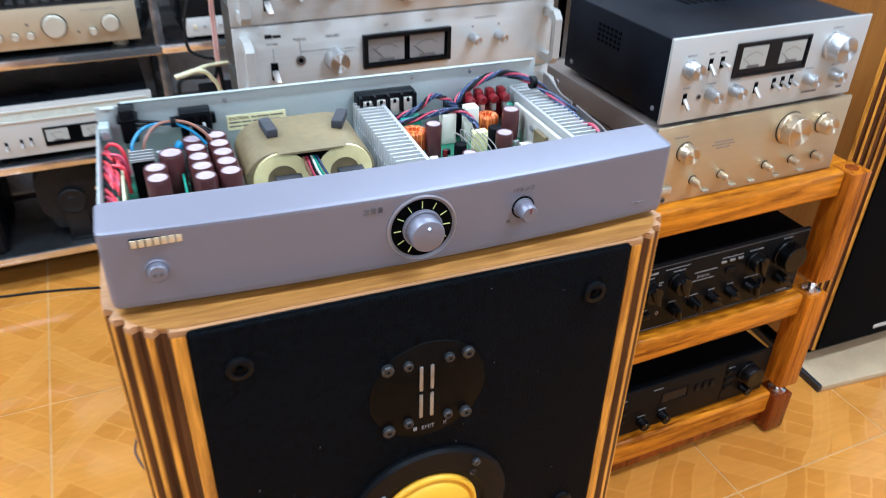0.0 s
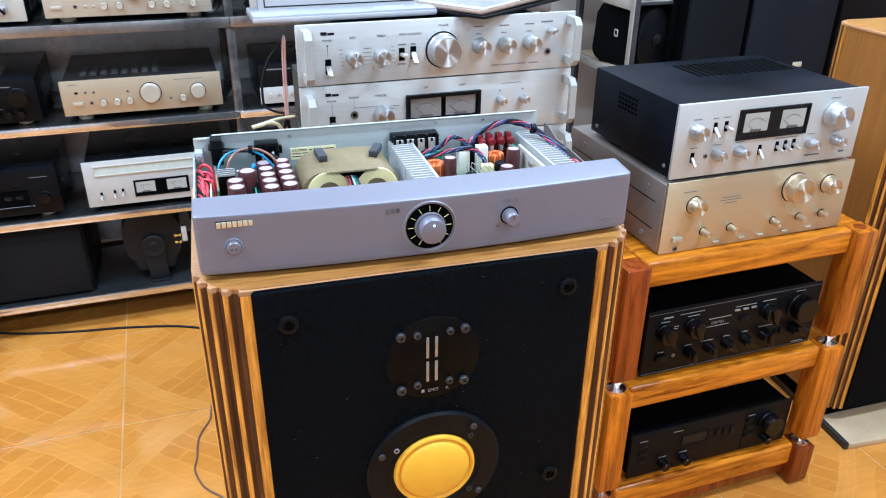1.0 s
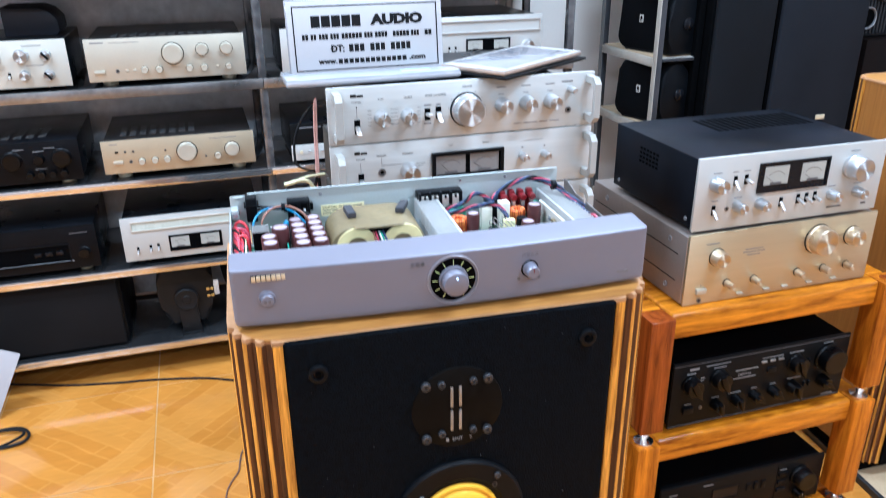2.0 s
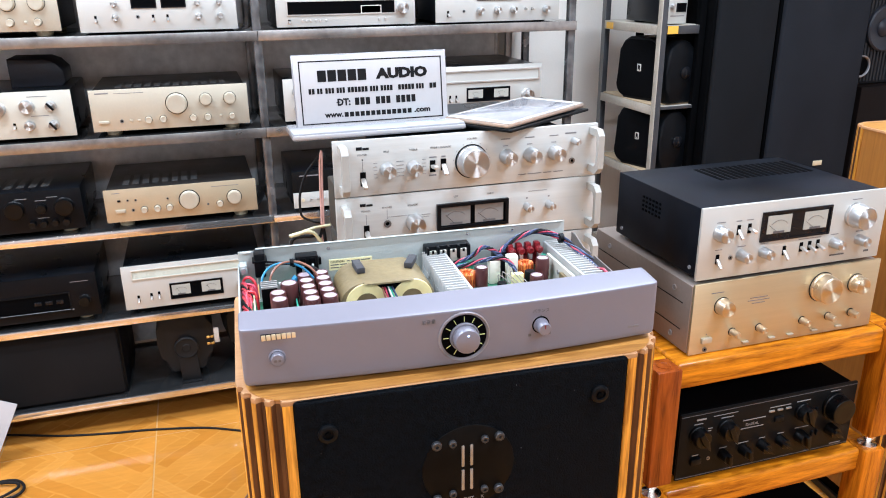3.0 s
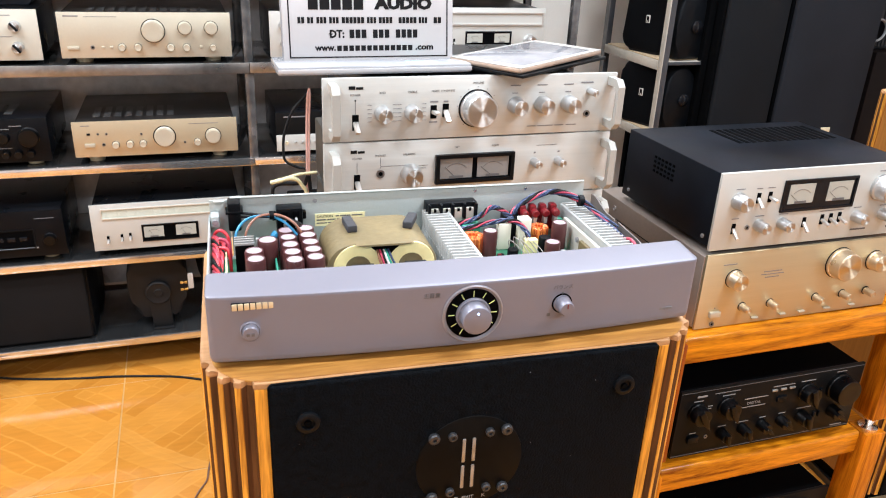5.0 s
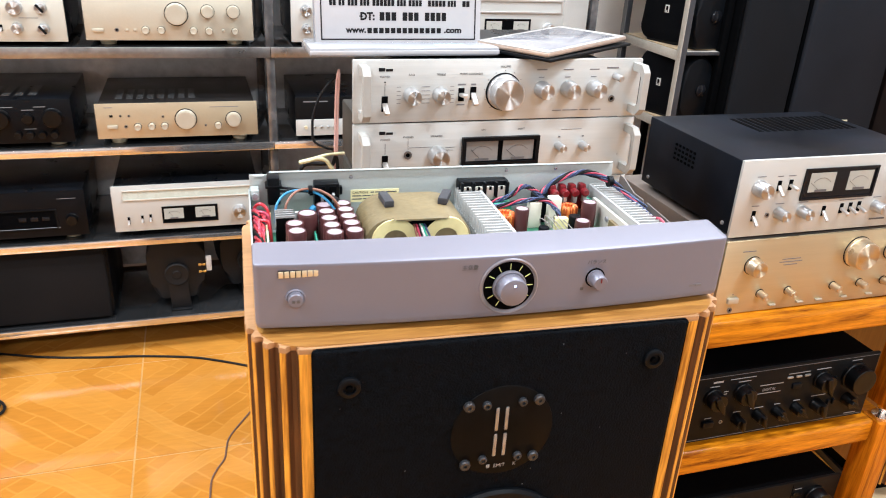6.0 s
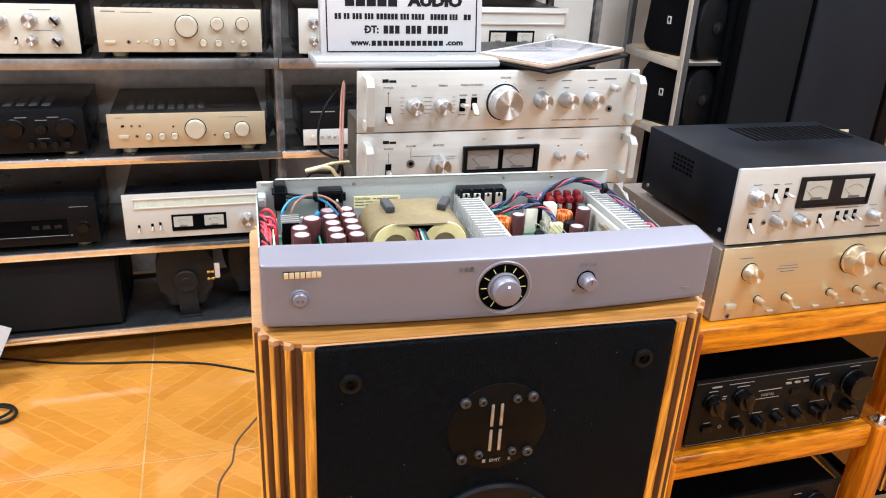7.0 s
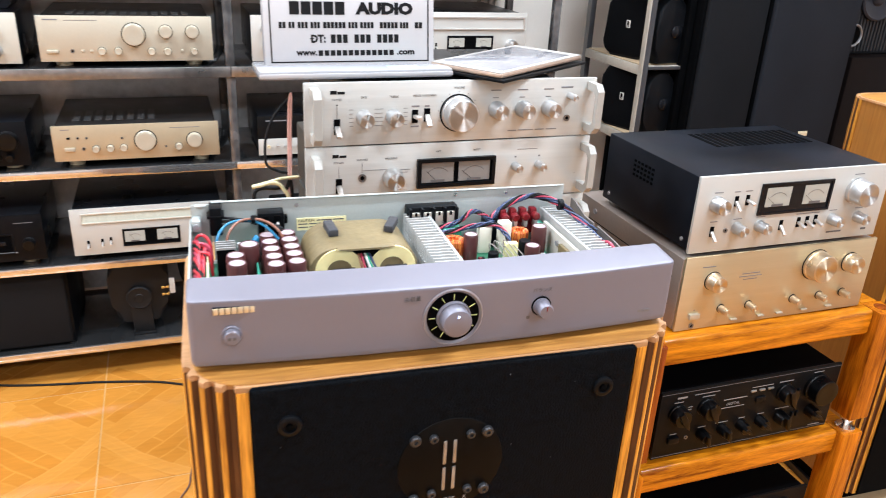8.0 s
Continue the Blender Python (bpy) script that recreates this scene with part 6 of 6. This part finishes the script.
part("case", prism([(-0.062, 0.0), (0.072, 0.0), (0.082, 0.012), (0.08, 0.045), (0.06, 0.068), (0.035, 0.078), (-0.062, 0.08)], -0.15, 0.0, 0.006), SLATE, bx).data.transform(pose(0, 0, 0, 90))

# third level: gold amplifier and black amplifier
c = Unit("champagne_amplifier", "champagne amplifier with dark vented top on steel shelf", -0.334, 0.102, YF, 0.7, 0.7995, 0.36, DARK_CASE, CHAMP_GOLD, "amplifier", 0.021, "units on the shelving", feet_mat=GOLD_INK)
vented(c, 8, 0.1, 0.62)
for kx, kz, r, dd in ((-0.097, 0.7515, 0.0275, 0.02), (0.0345, 0.7485, 0.0205, 0.02), (-0.227, 0.733, 0.0092, 0.014), (-0.19, 0.7335, 0.0092, 0.014), (-0.1555, 0.7335, 0.0092, 0.014), (-0.0095, 0.7315, 0.0092, 0.014)):
    c.knob(kx, kz, r, dd, CHAMP_SATIN, None, r * 1.12)
c.button(-0.293, 0.7335, 0.027, 0.01, 0.005, CHAMP_SATIN), c.button(-0.294, 0.7645, 0.009, 0.006, 0.002, BLACK), c.jack(-0.258, 0.734, 0.005)
for kx, kz in ((-0.27, 0.7645), (-0.248, 0.764), (-0.158, 0.7605), (-0.044, 0.732)):
    c.jack(kx, kz, 0.0035)
c.bar(-0.3, 0.7885, 0.022, 0.002), c.bar(0.01, 0.785, 0.08, 0.0015)
b = Unit("black_amplifier", "black amplifier with black knobs on steel shelf", -0.83, -0.392, YF, 0.695, 0.815, 0.37, BLACK_CASE, BLACK_FACE, "amplifier", 0.015, "units on the shelving", feet_mat=GOLD_INK)
for kx, kz, r in ((-0.44, 0.765, 0.026), (-0.5, 0.765, 0.014), (-0.44, 0.72, 0.01), (-0.47, 0.72, 0.01), (-0.5, 0.72, 0.01), (-0.53, 0.72, 0.01), (-0.57, 0.765, 0.026)):
    b.knob(kx, kz, r, 0.02, KNOB_BLACK)
for a, z in ((-0.47, 0.795), (-0.5, 0.787), (-0.5, 0.735), (-0.55, 0.795)):
    b.bar(a, z, 0.03, 0.0016, INK_DULL)
vented(b, 8, 0.2, 0.8)

# fourth level: silver tuner and black deck
t = Unit("silver_tuner", "silver tuner with glass dial and twin meters on steel shelf", -0.3215, 0.1, YF, 0.416, 0.558, 0.36, BLACK_CASE, PANEL_SILVER, "tuner", 0.018, "units on the shelving")
t.window(-0.293, 0.085, 0.513, 0.544, BEIGE, DIAL_PALE, 0.003, 0.004)
t.window(-0.188, -0.028, 0.436, 0.489, BLACK_GLOSS, BLACK_MATT, 0.003, 0.003)
t.meter(-0.182, -0.127, 0.449, 0.482), t.meter(-0.093, -0.036, 0.449, 0.482)
for kx, kz in ((-0.281, 0.45), (-0.2435, 0.453), (-0.2205, 0.4555)):
    t.lever(kx, kz, 0.007, 0.022, -0.35)
t.knob(0.035, 0.463, 0.02, 0.024, ALU_Z)
k = Unit("black_deck", "black cassette deck on steel shelf", -0.83, -0.392, YF, 0.416, 0.5535, 0.34, BLACK_CASE, BLACK_FACE, "deck", 0.018, "units on the shelving", feet_mat=GOLD_INK)
k.window(-0.7, -0.47, 0.44, 0.5, BLACK, BLACK_MATT, 0.004, 0.004)
k.knob(-0.432, 0.468, 0.016, 0.02, KNOB_BLACK, None, 0.018)
for kx in (-0.56, -0.53, -0.5):
    k.button(kx, 0.472, 0.02, 0.012, 0.003, BLACK_GLOSS)
k.bar(-0.44, 0.53, 0.05, 0.0016), k.bar(-0.56, 0.485, 0.06, 0.0016), k.button(-0.58, 0.443, 0.23, 0.003, 0.003, GREY_METAL, "trim_line")

# bottom level: large black loudspeaker lying down, wall speakers
bl = thing("black_loudspeaker", -0.87, YF + 0.01, 0.1225, "large black loudspeaker lying on the bottom shelf", "loudspeaker")
part("cabinet", box(0, 0.515, 0.018, 0.35, 0.0, 0.256, 0.006), BLACK, bl)
part("grille", box(0.008, 0.507, 0.0, 0.018, 0.008, 0.248, 0.007, seg=3), CLOTH_BROWN, bl, "black cloth grille")


def wall_speaker(x, y, z, yaw, group="small wall speakers"):
    w = thing("wall_speaker", x, y, z, "small rounded black wall speaker with bracket", "loudspeaker", yaw, group)
    side = [(0.03, 0.046), (0.036, 0.056), (0.06, 0.07), (0.095, 0.081), (0.14, 0.087), (0.19, 0.0865), (0.225, 0.08), (0.24, 0.066), (0.245, 0.05)]
    shell = prism([(r, h) for h, r in side] + [(-r, h) for h, r in side[::-1]], -0.09, 0.05, 0.016)
    body = part("shell", shell, BLACK_SHELL, w)
    body.data.transform(pose(0, 0, 0, 90))
    part("rear_ring", lathe([(0, 0.038), (0.005, 0.038), (0.008, 0.034), (0.006, 0.028), (0.006, 0.014), (0.008, 0.012), (0.008, 0)], (0.0, -0.06, 0.125), "-y", 36), BLACK_SHELL, w)
    part("bracket", prism([(-0.024, 0.0), (0.036, 0.0), (0.031, 0.09), (0.03, 0.125), (0.0, 0.14), (-0.03, 0.125), (-0.028, 0.09)], 0.05, 0.062, 0.004), BLACK_SHELL, w, "flat bracket arm").data.transform(pose(0, 0, 0, 90))
    part("bracket_foot", box(-0.026, 0.038, -0.072, 0.04, 0.0, 0.006, 0.002), BLACK_SHELL, w)
    for tz in (0.122, 0.146):
        part("terminal", lathe([(0, 0.0062), (0.008, 0.0062), (0.0085, 0.0045), (0.013, 0.0045), (0.0135, 0.006), (0.021, 0.006), (0.023, 0.0045), (0.023, 0)], (0.066, -0.046, tz), "x", 14), BRASS, w, "gold binding post")
    part("label_plate", box(0.09, 0.106, -0.056, -0.053, 0.126, 0.178, 0.001), INK_WHITE, w)
    return w


wall_speaker(-0.165, 2.245, 0.1225, 0)
wall_speaker(0.05, 2.31, 0.1225, 8)

# top level seen at the upper edge
w5 = Unit("silver_amplifier", "white-silver amplifier with dark windows on upper shelf", -0.322, 0.095, YF, 1.2435, 1.385, 0.36, BLACK_CASE, PANEL_SILVER, "amplifier", 0.006, "units on the shelving")
for kx in (-0.185, -0.107):
    w5.window(kx, kx + 0.066, 1.305, 1.345, BLACK_GLOSS, BLACK_MATT, 0.003, 0.003)
for kx, r in ((-0.229, 0.009), (-0.01, 0.009), (0.049, 0.009)):
    w5.knob(kx, 1.281, r, 0.016, ALU_Z)
    w5.knob(kx, 1.318, r * 0.9, 0.016, ALU_Z)
for kx in (-0.279, -0.131, -0.093):
    w5.lever(kx, 1.278, 0.006, 0.019, -0.4)
w5.jack(-0.171, 1.2825, 0.005)
c5 = Unit("champagne_amplifier", "champagne amplifier on upper shelf", -0.8, -0.368, YF, 1.2515, 1.38, 0.36, DARK_CASE, CHAMP_SATIN, "amplifier", 0.014, "units on the shelving", feet_mat=GOLD_INK)
for kx, kz, r in ((-0.422, 1.2755, 0.0098), (-0.489, 1.2755, 0.0098), (-0.419, 1.325, 0.02), (-0.49, 1.325, 0.02), (-0.54, 1.2755, 0.0098)):
    c5.knob(kx, kz, r, 0.016, CHAMP_SATIN, None, r * 1.1)
c5.button(-0.452, 1.2755, 0.009, 0.007, 0.003, CHAMP_SATIN)
t5 = Unit("silver_tuner", "silver tuner with long dark dial window on upper shelf", 0.205, 0.6245, YF, 1.2425, 1.375, 0.34, BLACK_CASE, PANEL_SILVER, "tuner", 0.005, "units on the shelving")
t5.window(0.236, 0.5625, 1.2745, 1.316, ALU_SATIN, BLACK_MATT, 0.003, 0.003)
for k in range(14):
    t5.bar(0.262 + 0.0215 * k, 1.293, 0.0012 if k % 2 else 0.006, 0.0045, INK_DULL)
t5.bar(0.4, 1.284, 0.3, 0.0008, INK_DULL)
t5.window(0.456, 0.518, 1.2765, 1.3, INK_WHITE, BLACK_GLOSS, 0.002, 0.0045, "tuning_meter")
t5.bar(0.487, 1.288, 0.04, 0.0022, INK_WHITE)
t5.knob(0.585, 1.29, 0.0175, 0.02, ALU_Z)
t5.lever(0.242, 1.259, 0.007, 0.01, -0.3)
for kx in (0.28, 0.292, 0.304, 0.32, 0.332, 0.35, 0.51, 0.53):
    t5.button(kx, 1.2595, 0.004, 0.007, 0.004)
a5 = Unit("silver_amplifier", "silver amplifier with small knobs on upper shelf", 0.69, 1.108, YF, 1.2425, 1.38, 0.34, BLACK_CASE, PANEL_SILVER, "amplifier", 0.005, "units on the shelving")
for kx in (0.835, 0.893, 0.947, 1.06):
    a5.knob(kx, 1.276, 0.011, 0.02, ALU_Z, None, 0, 1)
a5.lever(0.73, 1.268, 0.007, 0.018, -0.4), a5.jack(0.782, 1.275, 0.0045)
a5.window(0.825, 0.974, 1.306, 1.355, BLACK_GLOSS, BLACK_MATT, 0.003, 0.003)
for kx in (0.99, 1.012):
    a5.lever(kx, 1.278, 0.005, 0.007, 0.0)

# right-hand part of the second and third levels
t4 = Unit("silver_tuner", "silver tuner with dial window and twin meters on steel shelf", 0.63, 1.053, YF, 0.968, 1.1065, 0.36, BLACK_CASE, PANEL_SILVER, "tuner", 0.0125, "units on the shelving")
t4.window(0.655, 1.045, 1.055, 1.0935, ALU_SATIN, PANEL_SILVER, 0.004, 0.005)
t4.window(0.791, 0.942, 0.993, 1.038, BLACK_GLOSS, BLACK_MATT, 0.004, 0.003)
t4.meter(0.797, 0.847, 1.004, 1.031), t4.meter(0.886, 0.936, 1.004, 1.031)
t4.knob(1.003, 1.0065, 0.0205, 0.022, ALU_Z)
for kx in (0.735, 0.756):
    t4.lever(kx, 1.005, 0.006, 0.022, -0.35)
l4 = Unit("silver_amplifier", "silver amplifier partly behind the sign on steel shelf", 0.208, 0.62, YF, 0.967, 1.0935, 0.34, BLACK_CASE, PANEL_SILVER, "amplifier", 0.0115, "units on the shelving")
for kx in (0.25, 0.31, 0.37):
    l4.knob(kx, 1.005, 0.013, 0.02, ALU_Z)
    l4.knob(kx, 1.055, 0.016, 0.02, ALU_Z)
b3 = Unit("black_silver_unit", "black unit with a low silver panel on steel shelf", 0.2125, 0.465, YF, 0.6905, 0.8075, 0.345, BLACK_CASE, BLACK_PANEL, "amplifier", 0.012, "units on the shelving")
b3.button(0.3385, 0.716, 0.25, 0.049, 0.004, PANEL_SILVER, "silver_panel")
b3.bar(0.2735, 0.794, 0.074, 0.0035, INK_MID)
for kx in (0.243, 0.269, 0.291, 0.31, 0.328):
    b3.knob(kx, 0.7175, 0.0055 if kx < 0.25 else 0.004, 0.01, GOLD_INK if kx < 0.25 else ALU_Z)

# ---- white angle-iron rack with wall speakers, towers behind ----
ai = thing("angle_iron_rack", 1.39, 1.99, 0, "white angle-iron rack with small black speakers", "shelf")
AW, AD = 0.165, 0.385
for px, py in ((0.0, 0.0), (0.0, AD - 0.022), (AW - 0.022, 0.0), (AW - 0.022, AD - 0.022)):
    # Far left post has painted shade; right posts are blackened to vanish in shade.
    post = part("post", box(px, px + 0.003, py, py + 0.022, 0, 1.75, 0.0004), RACK_WHITE if py == 0 and px == 0 else RACK_SHADE if px == 0 else BLACK_MATT, ai)
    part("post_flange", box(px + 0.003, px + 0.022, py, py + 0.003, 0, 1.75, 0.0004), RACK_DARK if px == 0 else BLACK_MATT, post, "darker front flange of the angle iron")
for z in (0.42, 0.735, 0.965, 1.222, 1.5):
    sh = part("shelf", box(0.004, AW - 0.004, 0.004, AD - 0.004, z - 0.004, z, 0.0005), RACK_WHITE, ai)
    part("shelf_lip", box(-0.001, 0.0025, 0.023, AD - 0.023, z - 0.028, z, 0.0005), RACK_WHITE, sh)
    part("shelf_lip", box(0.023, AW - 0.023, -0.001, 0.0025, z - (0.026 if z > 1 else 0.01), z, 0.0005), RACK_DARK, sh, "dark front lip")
    if z in (0.735, 0.965):
        part("shelf_board", box(0.006, AW + 0.045, 0.03, AD - 0.03, z + 0.0004, z + 0.004, 0.001), CARD_WOOD, sh, "pale fibre board")
    if z == 1.222:
        part("tape", box(-0.003, -0.0012, 0.3, 0.345, z - 0.026, z - 0.004), AMBER, sh, "amber tape")
        part("tape", box(0.024, 0.062, -0.003, -0.0012, z - 0.025, z - 0.001), AMBER, sh, "amber tape")


def corner_speaker(x, y, z, yaw):
    w = thing("wall_speaker", x, y, z, "small black wall speaker with white logo tag", "loudspeaker", yaw, "small wall speakers")
    def rounded(w0, w1, h0, h1, r):
        return [(cx + r * math.cos(radians(q)), cz + r * math.sin(radians(q))) for cx, cz, q0 in ((w0 - r, h0 + r, 270), (w1 - r, h1 - r, 0), (r - w1, h1 - r, 90), (r - w0, h0 + r, 180)) for q in range(q0, q0 + 91, 15)]

    shell = part("shell", prism(rounded(0.104, 0.088, 0.0, 0.208, 0.045), -0.06, 0.05, 0.014), BLACK_SHELL, w)
    shell.data.transform(pose(0, 0, 0, 90))
    grille = part("grille", prism(rounded(0.094, 0.079, 0.008, 0.2, 0.04), 0.048, 0.056, 0.004), CLOTH, w)
    grille.data.transform(pose(0, 0, 0, 90))
    tag = part("tag", box(0.002, 0.018, -0.058, -0.0555, 0.096, 0.12, 0.0006), INK_WHITE, w, "white square tag")
    part("tag_print", prism([(0.0055, 0.0985), (0.0085, 0.0985), (0.0085, 0.104), (0.0118, 0.104), (0.0118, 0.0985), (0.0148, 0.0985), (0.0148, 0.113), (0.0118, 0.117), (0.0055, 0.117)], 0.058, 0.0584), BLACK_MATT, tag).data.transform(pose(0, 0, 0, 90))
    part("swivel", lathe([(0, 0.022), (0.01, 0.022), (0.014, 0.014), (0.014, 0.0)], (0.1, -0.005, 0.1), "x", 24), BLACK_GLOSS, w)
    return w


corner_speaker(1.462, 2.16, 0.9695, -74)
corner_speaker(1.456, 2.135, 0.7395, -72)


def round_speaker(x, y, z, yaw):
    w = thing("wall_speaker", x, y, z, "small rounded black wall speaker seen from its swivel side", "loudspeaker", yaw, "small wall speakers")
    side = [(0.0, 0.04), (0.006, 0.05), (0.05, 0.06), (0.1, 0.064), (0.15, 0.06), (0.18, 0.048), (0.197, 0.03), (0.204, 0.012)]
    shell = part("shell", prism([(r, h) for h, r in side] + [(-r, h) for h, r in side[::-1]], -0.012, 0.03, 0.012), BLACK, w)
    shell.data.transform(pose(0, 0, 0, 90))
    part("swivel", lathe([(0, 0.02), (0.006, 0.02), (0.011, 0.013), (0.012, 0.0)], (0.012, -0.03, 0.1), "-y", 24), BLACK_GLOSS, w)
    return w


round_speaker(1.488, 2.034, 0.9695, 8)
round_speaker(1.482, 2.034, 0.7395, 8)
u6 = Unit("small_silver_unit", "small silver unit on the white rack", 1.415, 1.5, 2.02, 1.226, 1.34, 0.24, BLACK_CASE, PANEL_SILVER, "amplifier", 0.003, "units on the shelving")
u6.knob(1.445, 1.28, 0.008, 0.012), u6.bar(1.465, 1.25, 0.05, 0.003)
u6.window(1.46, 1.496, 1.262, 1.29, BLACK_GLOSS, BLACK_MATT, 0.002, 0.002)

for tx, tw, ty, cloth in ((1.562, 0.238, 1.94, CLOTH_DARK), (1.806, 0.36, 1.93, CLOTH_GREY)):
    tow = thing("tower_loudspeaker", tx, ty, 0, "tall black loudspeaker with dark cloth grille", "loudspeaker", 0, "tall black loudspeakers")
    part("cabinet", box(0, tw, 0.02, 0.32, 0, 1.62, 0.005), BLACK_MATT, tow)
    part("grille", box(0.006, tw - 0.006, 0.0, 0.02, 0.06, 1.61, 0.007, seg=3), cloth, tow)
    if tx > 1.8:
        part("nameplate", box(0.208, 0.246, -0.003, 0.001, 0.731, 0.748, 0.0008), GOLD_INK, tow, "small gold nameplate")
cab = thing("walnut_cabinet", 2.25, 2.0, 0, "dark walnut loudspeaker cabinet", "loudspeaker")
part("cabinet", box(0, 0.46, 0, 0.38, 0, 0.985, 0.005), BROWN_CAB, cab)
drv = thing("speaker_driver_unit", 2.25, 2.0, 0.985, "grey cast loudspeaker unit with silver ring", "loudspeaker")
part("housing", box(0, 0.46, 0.056, 0.3, 0.0, 0.6, 0.012), DARK_HOUSING, drv)
for k in range(30):
    part("rib", box(0.004 + 0.0152 * k, 0.0125 + 0.0152 * k, 0.05, 0.0565, 0.012, 0.588, 0.0015, seg=1), DARK_HOUSING, drv)
part("port", lathe([(0, 0.04), (0.008, 0.04), (0.011, 0.037), (0.009, 0.034), (0.0, 0.032)], (0.024, 0.05, 0.068), "-y", 32), GREY_METAL, drv, "silver port ring")
part("port_bore", lathe([(0, 0.033), (0.004, 0.033), (0.002, 0.0)], (0.024, 0.05, 0.068), "-y", 28), BLACK_MATT, drv)
part("cone", lathe([(0, 0.082), (0.012, 0.082), (0.016, 0.076), (0.012, 0.068), (0.002, 0.032), (0.006, 0.03), (0.016, 0.018), (0.018, 0.0)], (0.105, 0.05, 0.2), "-y", 40), SLATE, drv, "dark grey cone with round dust cap")

# ---- on the floor ----
for pts, r, m, lb in (([(-0.95, 2.31, 0.004), (-0.71, 2.223, 0.004), (-0.563, 2.17, 0.004), (-0.419, 2.138, 0.004), (-0.302, 2.119, 0.004), (-0.155, 2.082, 0.004), (-0.073, 2.046, 0.004), (0.028, 1.988, 0.004), (0.2, 1.88, 0.004), (0.3, 1.6, 0.004)], 0.0036, WIRE_BLACK, "black cable lying along the floor"),
                      ([(0.08, 1.86, 0.003), (0.018, 1.756, 0.003), (-0.044, 1.656, 0.003), (-0.057, 1.606, 0.003), (-0.064, 1.562, 0.003), (-0.085, 1.523, 0.003), (-0.099, 1.484, 0.003), (-0.105, 1.42, 0.003), (-0.113, 1.375, 0.003), (-0.1, 1.32, 0.003), (-0.083, 1.291, 0.003), (-0.05, 1.25, 0.003), (0.05, 1.1, 0.003)], 0.0024, WIRE_TAN, "thin brown wire winding over the floor"),
                      ([(-0.9, 1.95, 0.005), (-0.74, 1.965, 0.006), (-0.67, 1.958, 0.008), (-0.638, 1.91, 0.01), (-0.66, 1.876, 0.008), (-0.74, 1.875, 0.006), (-0.8, 1.92, 0.006), (-0.74, 1.95, 0.012), (-0.665, 1.935, 0.014), (-0.66, 1.9, 0.014), (-0.75, 1.865, 0.006), (-0.95, 1.85, 0.005)], 0.0042, WIRE_BLACK, "coiled black cable end on the floor")):
    tagged(part("floor_cable", tube(pts, r, 8), m), lb, "cable")
wb = thing("white_card", -0.79, 2.075, 0, "white card leaning before the shelving", "card", 0)
card = box(-0.2, 0.0, -0.0015, 0.0015, -0.3, 0.0, 0.0005)
bmesh.ops.transform(card, matrix=Matrix.Translation((0.143, -0.02, 0.202)) @ pose(0, 0, 0, -6, 26, 0), verts=card.verts)
bmesh.ops.bisect_plane(card, geom=card.verts[:] + card.edges[:] + card.faces[:], plane_co=(0, 0, 0.0005), plane_no=(0, 0, -1), clear_outer=True)
part("sheet", card, SIGN_WHITE, wb)

# ---- floor tiles ----
TX, TY = 0.4557, 0.4325
ROWS = [1.615 + k * TY for k in range(-16, 1)] + [2.083, 2.5155, 2.95]
TILES = {}


def tile_mesh(w, d):
    """One glazed tile; whole tiles share a mesh, those cut at a wall have their own."""
    key = (round(w, 4), round(d, 4))
    if key not in TILES:
        me = bpy.data.meshes.new("tile")
        bm = box(0.0024, w - 0.0024, 0.0024, d - 0.0024, -0.008, 0.0)
        bm.to_mesh(me), bm.free()
        me.materials.append(TILE)
        TILES[key] = me
    return TILES[key]


for ix in range(-8, 9):
    for ya, yb in zip(ROWS, ROWS[1:]):
        xa = -0.2865 + ix * TX
        xb, yb = min(xa + TX, X1), min(yb, Y1)
        xa, ya = max(xa, X0), max(ya, Y0)
        if xb - xa < 0.02 or yb - ya < 0.02:
            continue
        tl = new("tile", tile_mesh(xb - xa, yb - ya))
        tl.parent = floor
        tl.location = (xa, ya, 0)
